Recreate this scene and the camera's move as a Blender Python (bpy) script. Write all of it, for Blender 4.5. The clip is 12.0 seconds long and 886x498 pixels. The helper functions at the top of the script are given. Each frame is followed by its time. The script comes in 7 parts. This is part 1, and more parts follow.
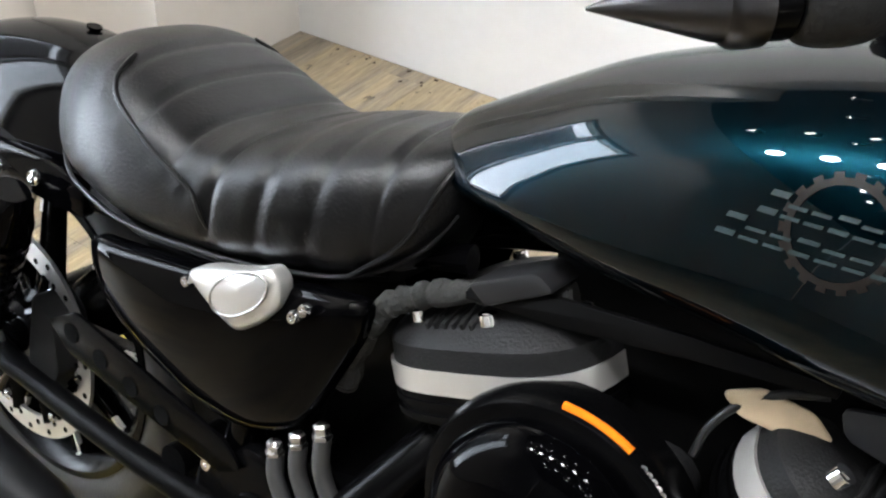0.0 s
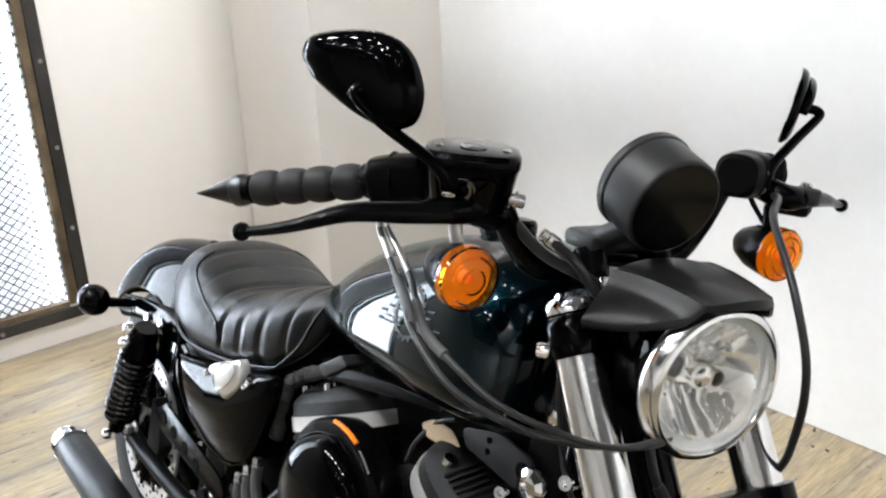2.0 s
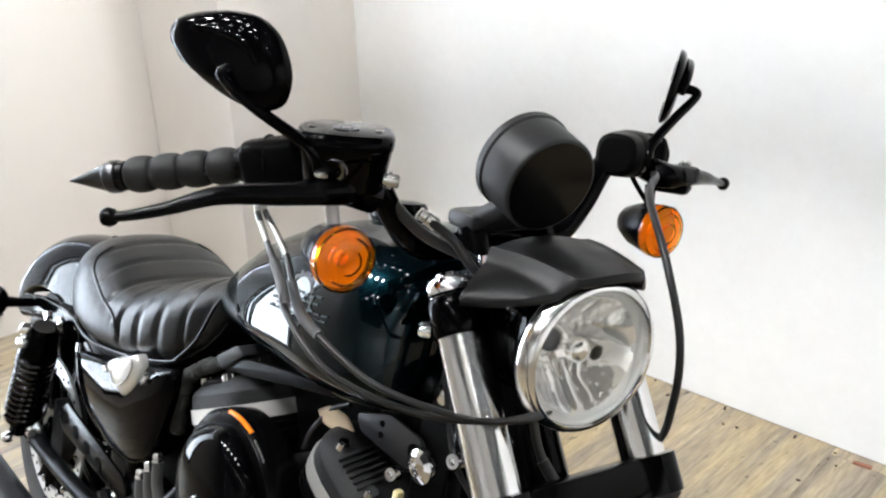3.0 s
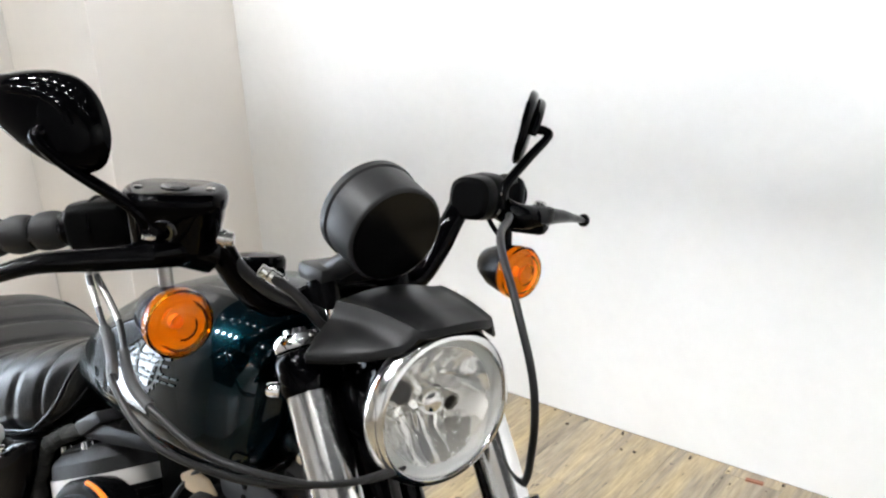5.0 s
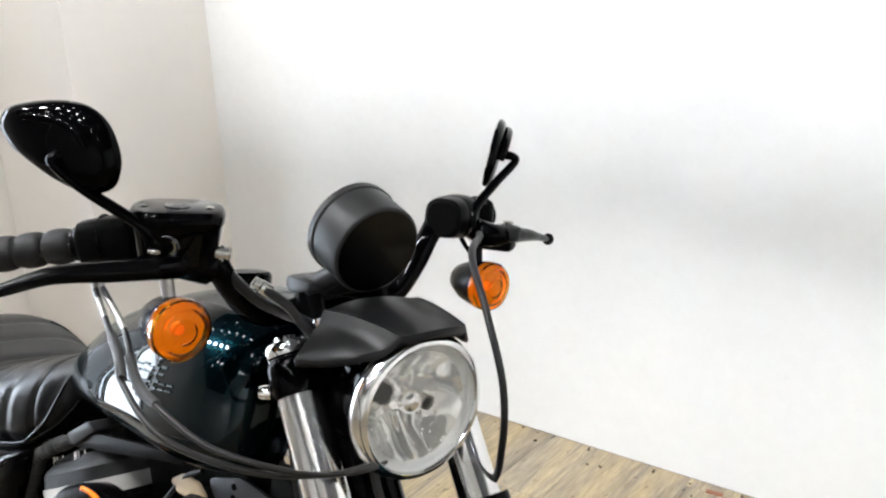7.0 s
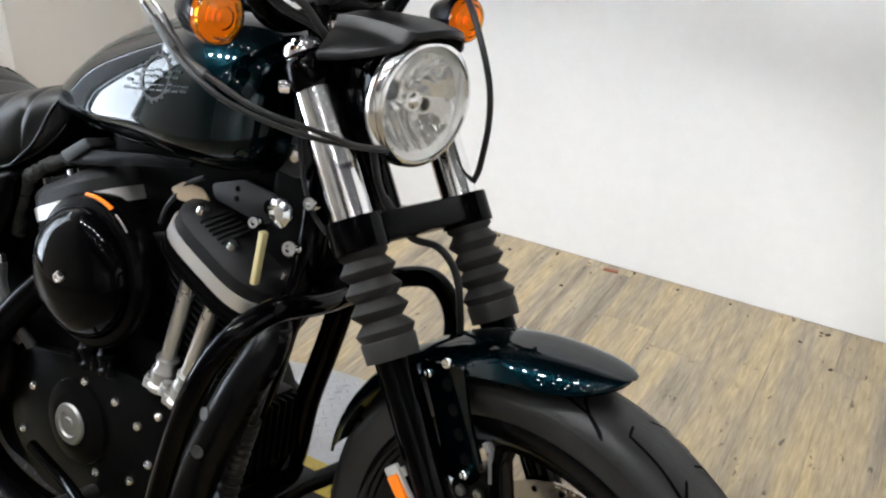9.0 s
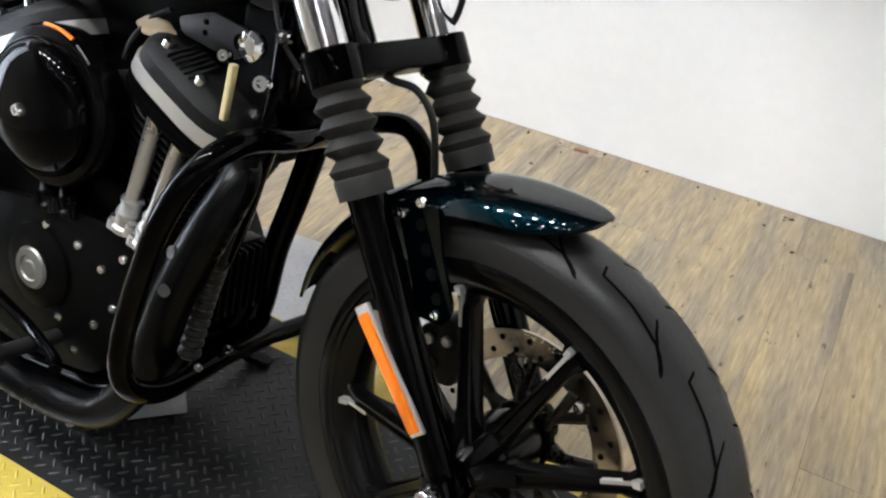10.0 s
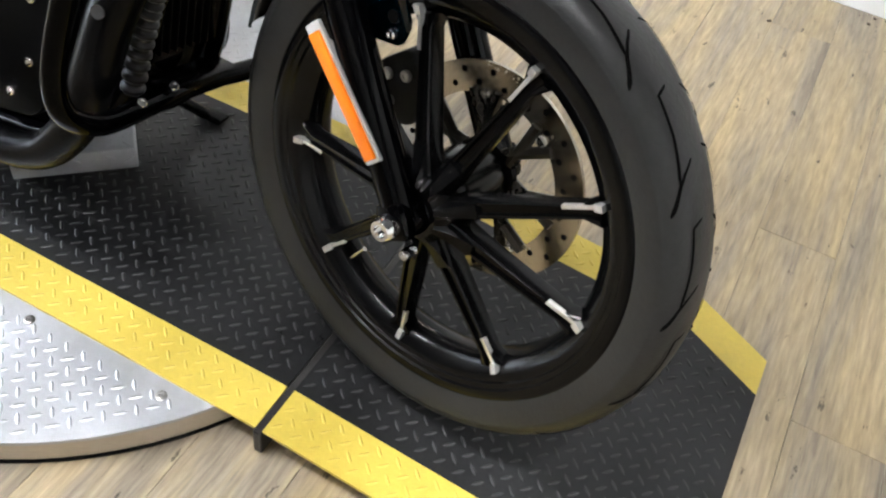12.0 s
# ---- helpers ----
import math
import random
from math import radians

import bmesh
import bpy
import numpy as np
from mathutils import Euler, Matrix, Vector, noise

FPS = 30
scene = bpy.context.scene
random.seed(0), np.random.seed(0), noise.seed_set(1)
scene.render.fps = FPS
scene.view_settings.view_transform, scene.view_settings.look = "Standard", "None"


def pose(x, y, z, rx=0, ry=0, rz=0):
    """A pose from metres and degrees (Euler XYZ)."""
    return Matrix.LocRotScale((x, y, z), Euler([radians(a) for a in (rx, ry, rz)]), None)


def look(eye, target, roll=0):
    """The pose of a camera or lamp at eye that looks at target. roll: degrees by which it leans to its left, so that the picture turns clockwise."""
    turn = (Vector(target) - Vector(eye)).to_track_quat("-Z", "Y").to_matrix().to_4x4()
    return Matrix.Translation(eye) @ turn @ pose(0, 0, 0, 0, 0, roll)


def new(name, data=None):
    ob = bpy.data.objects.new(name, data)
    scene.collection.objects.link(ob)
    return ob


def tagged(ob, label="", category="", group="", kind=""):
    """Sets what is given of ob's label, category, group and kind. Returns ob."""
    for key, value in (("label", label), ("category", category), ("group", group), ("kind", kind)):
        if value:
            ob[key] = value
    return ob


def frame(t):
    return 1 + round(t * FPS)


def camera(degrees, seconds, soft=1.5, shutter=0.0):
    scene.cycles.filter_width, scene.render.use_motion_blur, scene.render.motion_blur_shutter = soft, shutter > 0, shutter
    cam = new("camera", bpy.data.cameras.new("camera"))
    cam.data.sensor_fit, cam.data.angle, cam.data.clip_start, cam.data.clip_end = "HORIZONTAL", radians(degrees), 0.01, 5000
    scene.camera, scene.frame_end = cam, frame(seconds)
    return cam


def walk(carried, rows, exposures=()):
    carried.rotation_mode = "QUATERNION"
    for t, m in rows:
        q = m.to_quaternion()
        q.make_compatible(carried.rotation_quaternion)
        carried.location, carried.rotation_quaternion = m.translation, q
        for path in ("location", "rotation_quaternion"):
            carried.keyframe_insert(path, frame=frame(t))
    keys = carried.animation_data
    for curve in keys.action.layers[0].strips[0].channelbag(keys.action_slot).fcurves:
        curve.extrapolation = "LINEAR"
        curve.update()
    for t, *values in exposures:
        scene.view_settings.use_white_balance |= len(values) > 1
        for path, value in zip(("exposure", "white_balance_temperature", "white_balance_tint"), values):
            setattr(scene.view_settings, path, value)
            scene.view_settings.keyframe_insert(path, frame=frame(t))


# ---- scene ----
cam = camera(52.77, 12.0, soft=2.2)
PATH = [
    (0, (-0.5760, -0.4020, 1.2333), (-1.3879, 0.9475, 0.0007), 3.18),
    (0.3, (-0.5054, -0.4558, 1.2402), (-1.5798, 0.8016, 0.1157), 0.13),
    (0.5, (-0.4201, -0.5226, 1.2571), (-1.5889, 0.7255, 0.2198), -0.81),
    (0.8, (-0.3006, -0.5953, 1.3063), (-1.5232, 0.6737, 0.3603), -1.39),
    (1, (-0.2216, -0.6143, 1.3303), (-1.4617, 0.6801, 0.4433), -0.86),
    (1.3, (-0.0901, -0.5879, 1.3516), (-1.4364, 0.6644, 0.5647), -0.89),
    (1.5, (0.0092, -0.5596, 1.3679), (-1.3856, 0.6649, 0.6229), -0.11),
    (1.7, (0.0882, -0.5343, 1.3773), (-1.3207, 0.6681, 0.6228), -0.48),
    (2, (0.1490, -0.5233, 1.3820), (-1.2828, 0.6795, 0.6727), -2.29),
    (2.5, (0.1843, -0.5143, 1.3740), (-1.2138, 0.7232, 0.6573), -1.93),
    (3, (0.1911, -0.4895, 1.3675), (-1.1392, 0.8173, 0.6447), -2.09),
    (3.2, (0.1974, -0.4758, 1.3703), (-1.1247, 0.8376, 0.6444), -2.24),
    (5, (0.2268, -0.4273, 1.3772), (-0.9775, 1.0247, 0.7128), -2.82),
    (5.5, (0.2356, -0.4221, 1.3854), (-0.9490, 1.0574, 0.7468), -2.66),
    (5.8, (0.2412, -0.4237, 1.3906), (-0.9376, 1.0642, 0.7610), -2.87),
    (6, (0.2442, -0.4275, 1.3905), (-0.9235, 1.0729, 0.7698), -3.05),
    (6.5, (0.2556, -0.4423, 1.3916), (-0.9038, 1.0693, 0.7828), -2.57),
    (6.7, (0.2651, -0.4579, 1.3944), (-0.9086, 1.0449, 0.7911), -2.46),
    (8.3, (0.2823, -0.7190, 1.3402), (-0.6415, 0.8758, 0.5633), 0.35),
    (8.5, (0.2813, -0.7248, 1.3244), (-0.6257, 0.8547, 0.4982), 0.96),
    (9, (0.2660, -0.7355, 1.3000), (-0.5897, 0.8132, 0.3676), 2.51),
    (9.5, (0.2612, -0.7448, 1.2722), (-0.5445, 0.7981, 0.2872), 4.18),
    (10, (0.2659, -0.7545, 1.2315), (-0.4505, 0.7374, 0.1085), 6.04),
    (10.5, (0.2708, -0.7569, 1.1877), (-0.3481, 0.6762, -0.0626), 7.64),
    (11, (0.2797, -0.7622, 1.1545), (-0.2558, 0.6118, -0.1965), 9.00),
    (11.5, (0.2916, -0.7594, 1.1246), (-0.1723, 0.5607, -0.3044), 10.26),
    (12, (0.2933, -0.7615, 1.1297), (-0.1996, 0.5337, -0.3123), 9.48),
]
walk(cam, [(t, look(eye, target, roll)) for t, eye, target, roll in PATH],
     [(0.0, 0.17), (0.5, 0.22), (1.0, 0.15), (2.0, 0.0), (3.0, 0.04), (5.0, 0.08), (6.5, 0.08), (8.5, -0.14), (9.0, -0.12), (10.0, -0.1), (10.5, 0.1), (11.0, 0.24), (12.0, 0.22)])

# ---- light ----
world = bpy.data.worlds.new("world")
scene.world = world
world.use_nodes = True
wn = world.node_tree.nodes
sky = wn.new("ShaderNodeTexSky")
sky.sky_type, sky.sun_disc = "NISHITA", False
sky.sun_elevation, sky.sun_rotation = radians(40), radians(200)
world.node_tree.links.new(sky.outputs[0], wn["Background"].inputs["Color"])
wn["Background"].inputs["Strength"].default_value = 0.12


def spot_lamp(name, eye, target, watts, angle=70, blend=0.6, size=0.04, colour=(1, 1, 1)):
    data = bpy.data.lights.new(name, "SPOT")
    data.energy, data.spot_size, data.spot_blend, data.shadow_soft_size, data.color = watts, radians(angle), blend, size, colour
    ob = new(name, data)
    ob.matrix_world = look(eye, target)
    return ob

# ---- materials ----
def mat(name, base, rough=0.5, metal=0.0, bump=0.0, bump_scale=60.0, vary=0.0, vary_scale=6.0, coat=0.0, rough_vary=0.0, spec=0.5):
    """A surface with colour variation at two scales, uneven gloss and fine relief."""
    m = bpy.data.materials.new(name)
    m.use_nodes = True
    n, l = m.node_tree.nodes, m.node_tree.links
    b = n["Principled BSDF"]
    b.inputs["Base Color"].default_value = (*base, 1)
    b.inputs["Roughness"].default_value, b.inputs["Metallic"].default_value = rough, metal
    b.inputs["Coat Weight"].default_value = coat
    b.inputs["Coat Roughness"].default_value = 0.03
    b.inputs["Specular IOR Level"].default_value = spec
    co = n.new("ShaderNodeTexCoord")
    if vary or rough_vary:
        big, small = n.new("ShaderNodeTexNoise"), n.new("ShaderNodeTexNoise")
        for tex, sc in ((big, vary_scale), (small, vary_scale * 14)):
            tex.inputs["Scale"].default_value, tex.inputs["Detail"].default_value = sc, 6
            l.new(co.outputs["Object"], tex.inputs["Vector"])
        mix = n.new("ShaderNodeMath")
        mix.operation = "MULTIPLY_ADD"
        mix.inputs[1].default_value = 0.4
        l.new(small.outputs["Fac"], mix.inputs[0])
        l.new(big.outputs["Fac"], mix.inputs[2])
        if vary:
            ramp = n.new("ShaderNodeMapRange")
            ramp.inputs["From Min"].default_value, ramp.inputs["From Max"].default_value = 0.4, 1.0
            ramp.inputs["To Min"].default_value, ramp.inputs["To Max"].default_value = 1 - vary, 1 + vary
            l.new(mix.outputs[0], ramp.inputs["Value"])
            mul = n.new("ShaderNodeVectorMath")
            mul.operation = "SCALE"
            mul.inputs[0].default_value = base
            l.new(ramp.outputs[0], mul.inputs["Scale"])
            l.new(mul.outputs[0], b.inputs["Base Color"])
        if rough_vary:
            rr = n.new("ShaderNodeMapRange")
            rr.inputs["From Min"].default_value, rr.inputs["From Max"].default_value = 0.4, 1.0
            rr.inputs["To Min"].default_value, rr.inputs["To Max"].default_value = max(0.02, rough - rough_vary), min(1, rough + rough_vary)
            l.new(mix.outputs[0], rr.inputs["Value"])
            l.new(rr.outputs[0], b.inputs["Roughness"])
    if bump:
        t, bp = n.new("ShaderNodeTexNoise"), n.new("ShaderNodeBump")
        t.inputs["Scale"].default_value, t.inputs["Detail"].default_value = bump_scale, 5
        bp.inputs["Strength"].default_value, bp.inputs["Distance"].default_value = bump, 0.002
        l.new(co.outputs["Object"], t.inputs["Vector"])
        l.new(t.outputs["Fac"], bp.inputs["Height"])
        l.new(bp.outputs["Normal"], b.inputs["Normal"])
    return m


def glow(name, colour, strength):
    m = bpy.data.materials.new(name)
    m.use_nodes = True
    b = m.node_tree.nodes["Principled BSDF"]
    b.inputs["Base Color"].default_value = (*colour, 1)
    b.inputs["Emission Color"].default_value, b.inputs["Emission Strength"].default_value = (*colour, 1), strength
    return m


GLOSS_BLACK = mat("gloss_black_paint", (0.0006, 0.0006, 0.0008), 0.05, spec=0.07, rough_vary=0.03, vary=0.3)
SATIN_BLACK = mat("satin_black_coat", (0.0016, 0.0016, 0.0018), 0.22, bump=0.04, bump_scale=400, vary=0.2, rough_vary=0.05, spec=0.07)
WHEEL_BLACK = mat("gloss_black_cast_wheel", (0.002, 0.002, 0.0022), 0.2, spec=0.16, bump=0.03, bump_scale=300, rough_vary=0.05, vary=0.1)
WRINKLE_BLACK = mat("wrinkle_black_powder_coat", (0.0022, 0.0022, 0.0023), 0.36, bump=0.10, bump_scale=500, vary=0.3, rough_vary=0.1, spec=0.035)
MATT_BLACK = mat("matt_black_plastic", (0.0015, 0.0015, 0.0016), 0.5, bump=0.1, bump_scale=300, vary=0.2, rough_vary=0.1, spec=0.07)
RUBBER = mat("black_rubber", (0.0175, 0.0172, 0.017), 0.46, bump=0.25, bump_scale=200, vary=0.45, vary_scale=7, rough_vary=0.12, spec=0.3)
GAITER = mat("grey_black_gaiter_rubber", (0.018, 0.017, 0.016), 0.6, bump=0.2, bump_scale=220, vary=0.3, rough_vary=0.1, spec=0.2)
LEATHER = mat("black_vinyl_leather", (0.0028, 0.0028, 0.0031), 0.33, bump=0.3, bump_scale=320, vary=0.25, rough_vary=0.08, spec=0.28)
CHROME = mat("polished_chrome", (0.92, 0.92, 0.93), 0.07, 1.0, rough_vary=0.04)
RING_CHROME = mat("satin_chrome", (0.88, 0.88, 0.88), 0.14, 1.0, rough_vary=0.05)
STEEL = mat("brushed_steel", (0.55, 0.54, 0.52), 0.26, 1.0, vary=0.03, rough_vary=0.08)
DULL_STEEL = mat("dull_zinc_steel", (0.38, 0.37, 0.35), 0.4, 1.0, vary=0.06, rough_vary=0.12)
SILVER_PAINT = mat("silver_machined_highlight", (0.66, 0.65, 0.63), 0.3, 0.7, vary=0.02, rough_vary=0.015)
ORANGE = mat("orange_reflector_plastic", (0.85, 0.2, 0.01), 0.25, vary=0.1)
WHITE_WALL = mat("white_wall_paint", (0.82, 0.82, 0.815), 0.6, bump=0.06, bump_scale=90, vary=0.045, vary_scale=2.0, rough_vary=0.1)
CREAM_WALL = mat("cream_wall_paint", (0.785, 0.752, 0.715), 0.6, bump=0.06, bump_scale=90, vary=0.03, vary_scale=1.2, rough_vary=0.1)
YELLOW = mat("worn_yellow_floor_paint", (0.60, 0.455, 0.072), 0.45, bump=0.15, bump_scale=160, vary=0.16, vary_scale=9, rough_vary=0.12)
BLACK_PLATE = mat("black_painted_tread_plate", (0.0145, 0.0145, 0.0152), 0.38, spec=0.2, bump=0.1, bump_scale=120, vary=0.45, vary_scale=7, rough_vary=0.16)
SILVER_PLATE = mat("bare_aluminium_tread_plate", (0.50, 0.51, 0.535), 0.42, 0.7, bump=0.08, bump_scale=140, vary=0.16, vary_scale=8, rough_vary=0.12)
# paler than the plate: wear, plus glints put into the ridge colour
WORN_GLINT_TREAD = mat("worn_glinting_tread_ridge", (0.026, 0.026, 0.027), 0.38, bump=0.1, bump_scale=120, vary=0.5, vary_scale=9, rough_vary=0.12, spec=0.3)

# ---- building helpers ----
def part(name, bm, material, parent=None, label="", m=None, smooth=40):
    """Links a bmesh as one mesh object under a thing or a part."""
    me = bpy.data.meshes.new(name)
    bm.normal_update()
    bmesh.ops.recalc_face_normals(bm, faces=bm.faces)
    bm.to_mesh(me)
    bm.free()
    me.materials.append(material)
    if smooth:
        me.shade_smooth()
        me.set_sharp_from_angle(angle=radians(smooth))
    ob = new(name, me)
    if parent is not None:
        ob.parent = parent
    if m is not None:
        ob.matrix_basis = m
    if label:
        tagged(ob, label)
    return ob


def thing(name, label, category, m=None, group="", kind=""):
    ob = new(name)
    ob.empty_display_size = 0.05
    if m is not None:
        ob.matrix_basis = m
    return tagged(ob, label, category, group, kind)


def frame_of(axis, up=(0, 0, 1)):
    """A turn whose z runs along axis."""
    z = Vector(axis).normalized()
    u = Vector(up)
    if abs(z.dot(u.normalized())) > 0.98:
        u = Vector((1, 0, 0))
    x = u.cross(z).normalized()
    y = z.cross(x)
    return Matrix((x, y, z)).transposed()


def box(bm, size, centre=(0, 0, 0), bevel=0.0, turn=None, segments=2):
    r = bmesh.ops.create_cube(bm, size=1.0)
    vs = r["verts"]
    bmesh.ops.scale(bm, vec=size, verts=vs)
    if bevel:
        es = list({e for v in vs for e in v.link_edges})
        out = bmesh.ops.bevel(bm, geom=es, offset=bevel, segments=segments, profile=0.5, affect="EDGES", clamp_overlap=True)
        vs = list({v for f in out["faces"] for v in f.verts} | {v for v in vs if v.is_valid})
    m = Matrix.Translation(centre) @ (turn.to_4x4() if turn is not None else Matrix())
    bmesh.ops.transform(bm, matrix=m, verts=vs)
    return bm


def lathe(bm, profile, centre=(0, 0, 0), axis=(0, 0, 1), segments=32, closed=False):
    """Turns (radius, height) pairs round the axis."""
    t, c = frame_of(axis), Vector(centre)
    rings = []
    for r, h in profile:
        if r < 1e-6:
            rings.append([bm.verts.new(c + t @ Vector((0, 0, h)))])
        else:
            rings.append([bm.verts.new(c + t @ Vector((r * math.cos(a), r * math.sin(a), h))) for a in (2 * math.pi * k / segments for k in range(segments))])
    pairs = list(zip(rings, rings[1:])) + ([(rings[-1], rings[0])] if closed else [])
    for a, b in pairs:
        for k in range(segments):
            j = (k + 1) % segments
            if len(a) == 1 and len(b) == 1:
                continue
            if len(a) == 1:
                bm.faces.new((a[0], b[j], b[k]))
            elif len(b) == 1:
                bm.faces.new((a[k], a[j], b[0]))
            else:
                bm.faces.new((a[k], a[j], b[j], b[k]))
    if not closed:
        for ring in (rings[0], rings[-1]):
            if len(ring) > 2:
                bm.faces.new(ring)
    return bm


def spline(points, steps=8):
    """A smooth line through the points."""
    p = [Vector(q) for q in points]
    p = [2 * p[0] - p[1]] + p + [2 * p[-1] - p[-2]]
    out = []
    for a, b, c, d in zip(p, p[1:], p[2:], p[3:]):
        for k in range(steps):
            t = k / steps
            out.append(0.5 * (2 * b + (c - a) * t + (2 * a - 5 * b + 4 * c - d) * t * t + (3 * b - a - 3 * c + d) * t ** 3))
    out.append(p[-2])
    return out


def tube(bm, points, radius, segments=12, steps=8, smooth=True, flat=1.0):
    """A round bar along a line; radius is one number or one for each point given."""
    line = spline(points, steps) if smooth and len(points) > 2 else [Vector(q) for q in points]
    if isinstance(radius, (int, float)):
        radii = [radius] * len(line)
    else:
        radii = [float(v) for v in np.interp(np.linspace(0, len(radius) - 1, len(line)), range(len(radius)), radius)]
    rings, up = [], None
    for k, c in enumerate(line):
        d = (line[min(k + 1, len(line) - 1)] - line[max(k - 1, 0)]).normalized()
        if up is None:
            up = frame_of(d).col[0].copy()
        up = (up - d * up.dot(d)).normalized()
        side = d.cross(up)
        rings.append([bm.verts.new(c + radii[k] * (math.cos(a) * up + flat * math.sin(a) * side)) for a in (2 * math.pi * j / segments for j in range(segments))])
    for a, b in zip(rings, rings[1:]):
        for k in range(segments):
            bm.faces.new((a[k], a[(k + 1) % segments], b[(k + 1) % segments], b[k]))
    bm.faces.new(rings[0])
    bm.faces.new(rings[-1])
    return bm


def prism(bm, outline, y0, y1, bevel=0.0, plane="xz", m=None):
    """A plate: an outline of (u, v) pairs pulled from y0 to y1 across its plane."""
    def at(u, v, w):
        p = {"xz": (u, w, v), "xy": (u, v, w), "yz": (w, u, v)}[plane]
        return m @ Vector(p) if m is not None else Vector(p)
    a = [bm.verts.new(at(u, v, y0)) for u, v in outline]
    b = [bm.verts.new(at(u, v, y1)) for u, v in outline]
    n = len(outline)
    fs = [bm.faces.new(a), bm.faces.new(b[::-1])]
    fs += [bm.faces.new((a[k], b[k], b[(k + 1) % n], a[(k + 1) % n])) for k in range(n)]
    if bevel:
        bmesh.ops.recalc_face_normals(bm, faces=fs)
        es = [e for e in {e for f in fs[:2] for e in f.edges}]
        bmesh.ops.bevel(bm, geom=es, offset=bevel, segments=2, profile=0.5, affect="EDGES", clamp_overlap=True)
    return bm


def rounded(outline, r=0.01, steps=4):
    """Rounds the corners of an outline."""
    out, n = [], len(outline)
    for k in range(n):
        a, b, c = (Vector(outline[(k + j) % n]) for j in (-1, 0, 1))
        d1, d2 = (a - b), (c - b)
        q = min(r, d1.length * 0.45, d2.length * 0.45)
        p1, p2 = b + d1.normalized() * q, b + d2.normalized() * q
        for j in range(steps + 1):
            t = j / steps
            out.append(tuple((1 - t) ** 2 * p1 + 2 * t * (1 - t) * b + t * t * p2))
    return out


def loft(bm, rings, caps=True, closed=True):
    """A skin over rings of as many points each."""
    vs = [[bm.verts.new(p) for p in ring] for ring in rings]
    n = len(vs[0])
    for a, b in zip(vs, vs[1:]):
        for k in range(n if closed else n - 1):
            bm.faces.new((a[k], a[(k + 1) % n], b[(k + 1) % n], b[k]))
    if caps:
        bm.faces.new(vs[0][::-1])
        bm.faces.new(vs[-1])
    return bm


def oval(cx, cz, w, h, power=2.5, n=28, y=0.0):
    """Points of a rounded box shape round (cx, cz)."""
    out = []
    for k in range(n):
        a = 2 * math.pi * k / n
        c, s = math.cos(a), math.sin(a)
        out.append((cx + w * math.copysign(abs(c) ** (2 / power), c), cz + h * math.copysign(abs(s) ** (2 / power), s)))
    return out


def bolt(bm, centre, axis, r=0.006, h=0.006, hexed=False):
    s = 6 if hexed else 14
    prof = [(0, 0), (r, 0), (r, h * 0.7), (r * 0.8, h), (r * 0.45, h), (r * 0.4, h * 0.6), (0, h * 0.6)] if not hexed else [(0, 0), (r, 0), (r, h * 0.8), (r * 0.85, h), (0, h)]
    return lathe(bm, prof, centre, axis, s)

# ---- room ----
def slab(name, size, centre, material, label, category="wall"):
    bm = bmesh.new()
    box(bm, size)
    return tagged(part(name, bm, material, smooth=0, m=pose(*centre)), label, category, kind="structure")


CEIL = 3.2
DARK_WALL = mat("dark_grey_paint", (0.045, 0.045, 0.048), 0.7, vary=0.1, vary_scale=2)
EAST, SOUTH = 4.4, -5.6
MID_Y, DEEP = (1.8 + SOUTH) / 2, 1.8 - SOUTH
WEST = -2.916
slab("wall_north", (7.5, 0.16, CEIL), (0.85, 1.627 + 0.08, CEIL / 2), WHITE_WALL, "long white painted wall meeting the plank floor")
slab("wall_corner", (0.53, 0.64, CEIL), (-2.64, 1.07 + 0.32, CEIL / 2), CREAM_WALL, "cream painted boxed-out corner of the wall")
slab("wall_east", (0.16, DEEP - 0.2, CEIL), (EAST + 0.08, MID_Y, CEIL / 2), WHITE_WALL, "plain white end wall")
slab("wall_south", (7.5, 0.16, CEIL), (0.85, SOUTH - 0.08, CEIL / 2), WHITE_WALL, "plain white wall at the back of the showroom")
# the west wall has one wide opening behind the mesh panels
OPEN_Y0, OPEN_Y1, OPEN_Z0, OPEN_Z1 = -0.93, 0.345, 0.135, 2.16
bm = bmesh.new()
for y0, y1, z0, z1 in ((OPEN_Y1, 1.72, 0, CEIL), (SOUTH, OPEN_Y0, 0, CEIL), (OPEN_Y0, OPEN_Y1, 0, OPEN_Z0), (OPEN_Y0, OPEN_Y1, OPEN_Z1, CEIL)):
    box(bm, (0.12, y1 - y0, z1 - z0), (0, (y0 + y1) / 2, (z0 + z1) / 2))
tagged(part("wall_west", bm, CREAM_WALL, smooth=0, m=pose(WEST - 0.06, 0, 0)), "cream painted wall with a wide barred opening", "wall", kind="structure")
slab("ceiling", (7.6, 3.9, 0.1), (0.8, -0.15, CEIL + 0.05), DARK_WALL, "plain dark ceiling", "ceiling")
slab("ceiling_south", (3.9, DEEP - 3.9, 0.1), (-1.05, -2.1 - (DEEP - 3.9) / 2, CEIL + 0.05), DARK_WALL, "plain dark ceiling", "ceiling")
# unseen white piece added so that the chrome reflects something bright
slab("bounce_ceiling", (3.7, DEEP - 3.9, 0.1), (2.75, -2.1 - (DEEP - 3.9) / 2, CEIL + 0.05), WHITE_WALL, "unseen white ceiling piece added as a reflector", "ceiling")

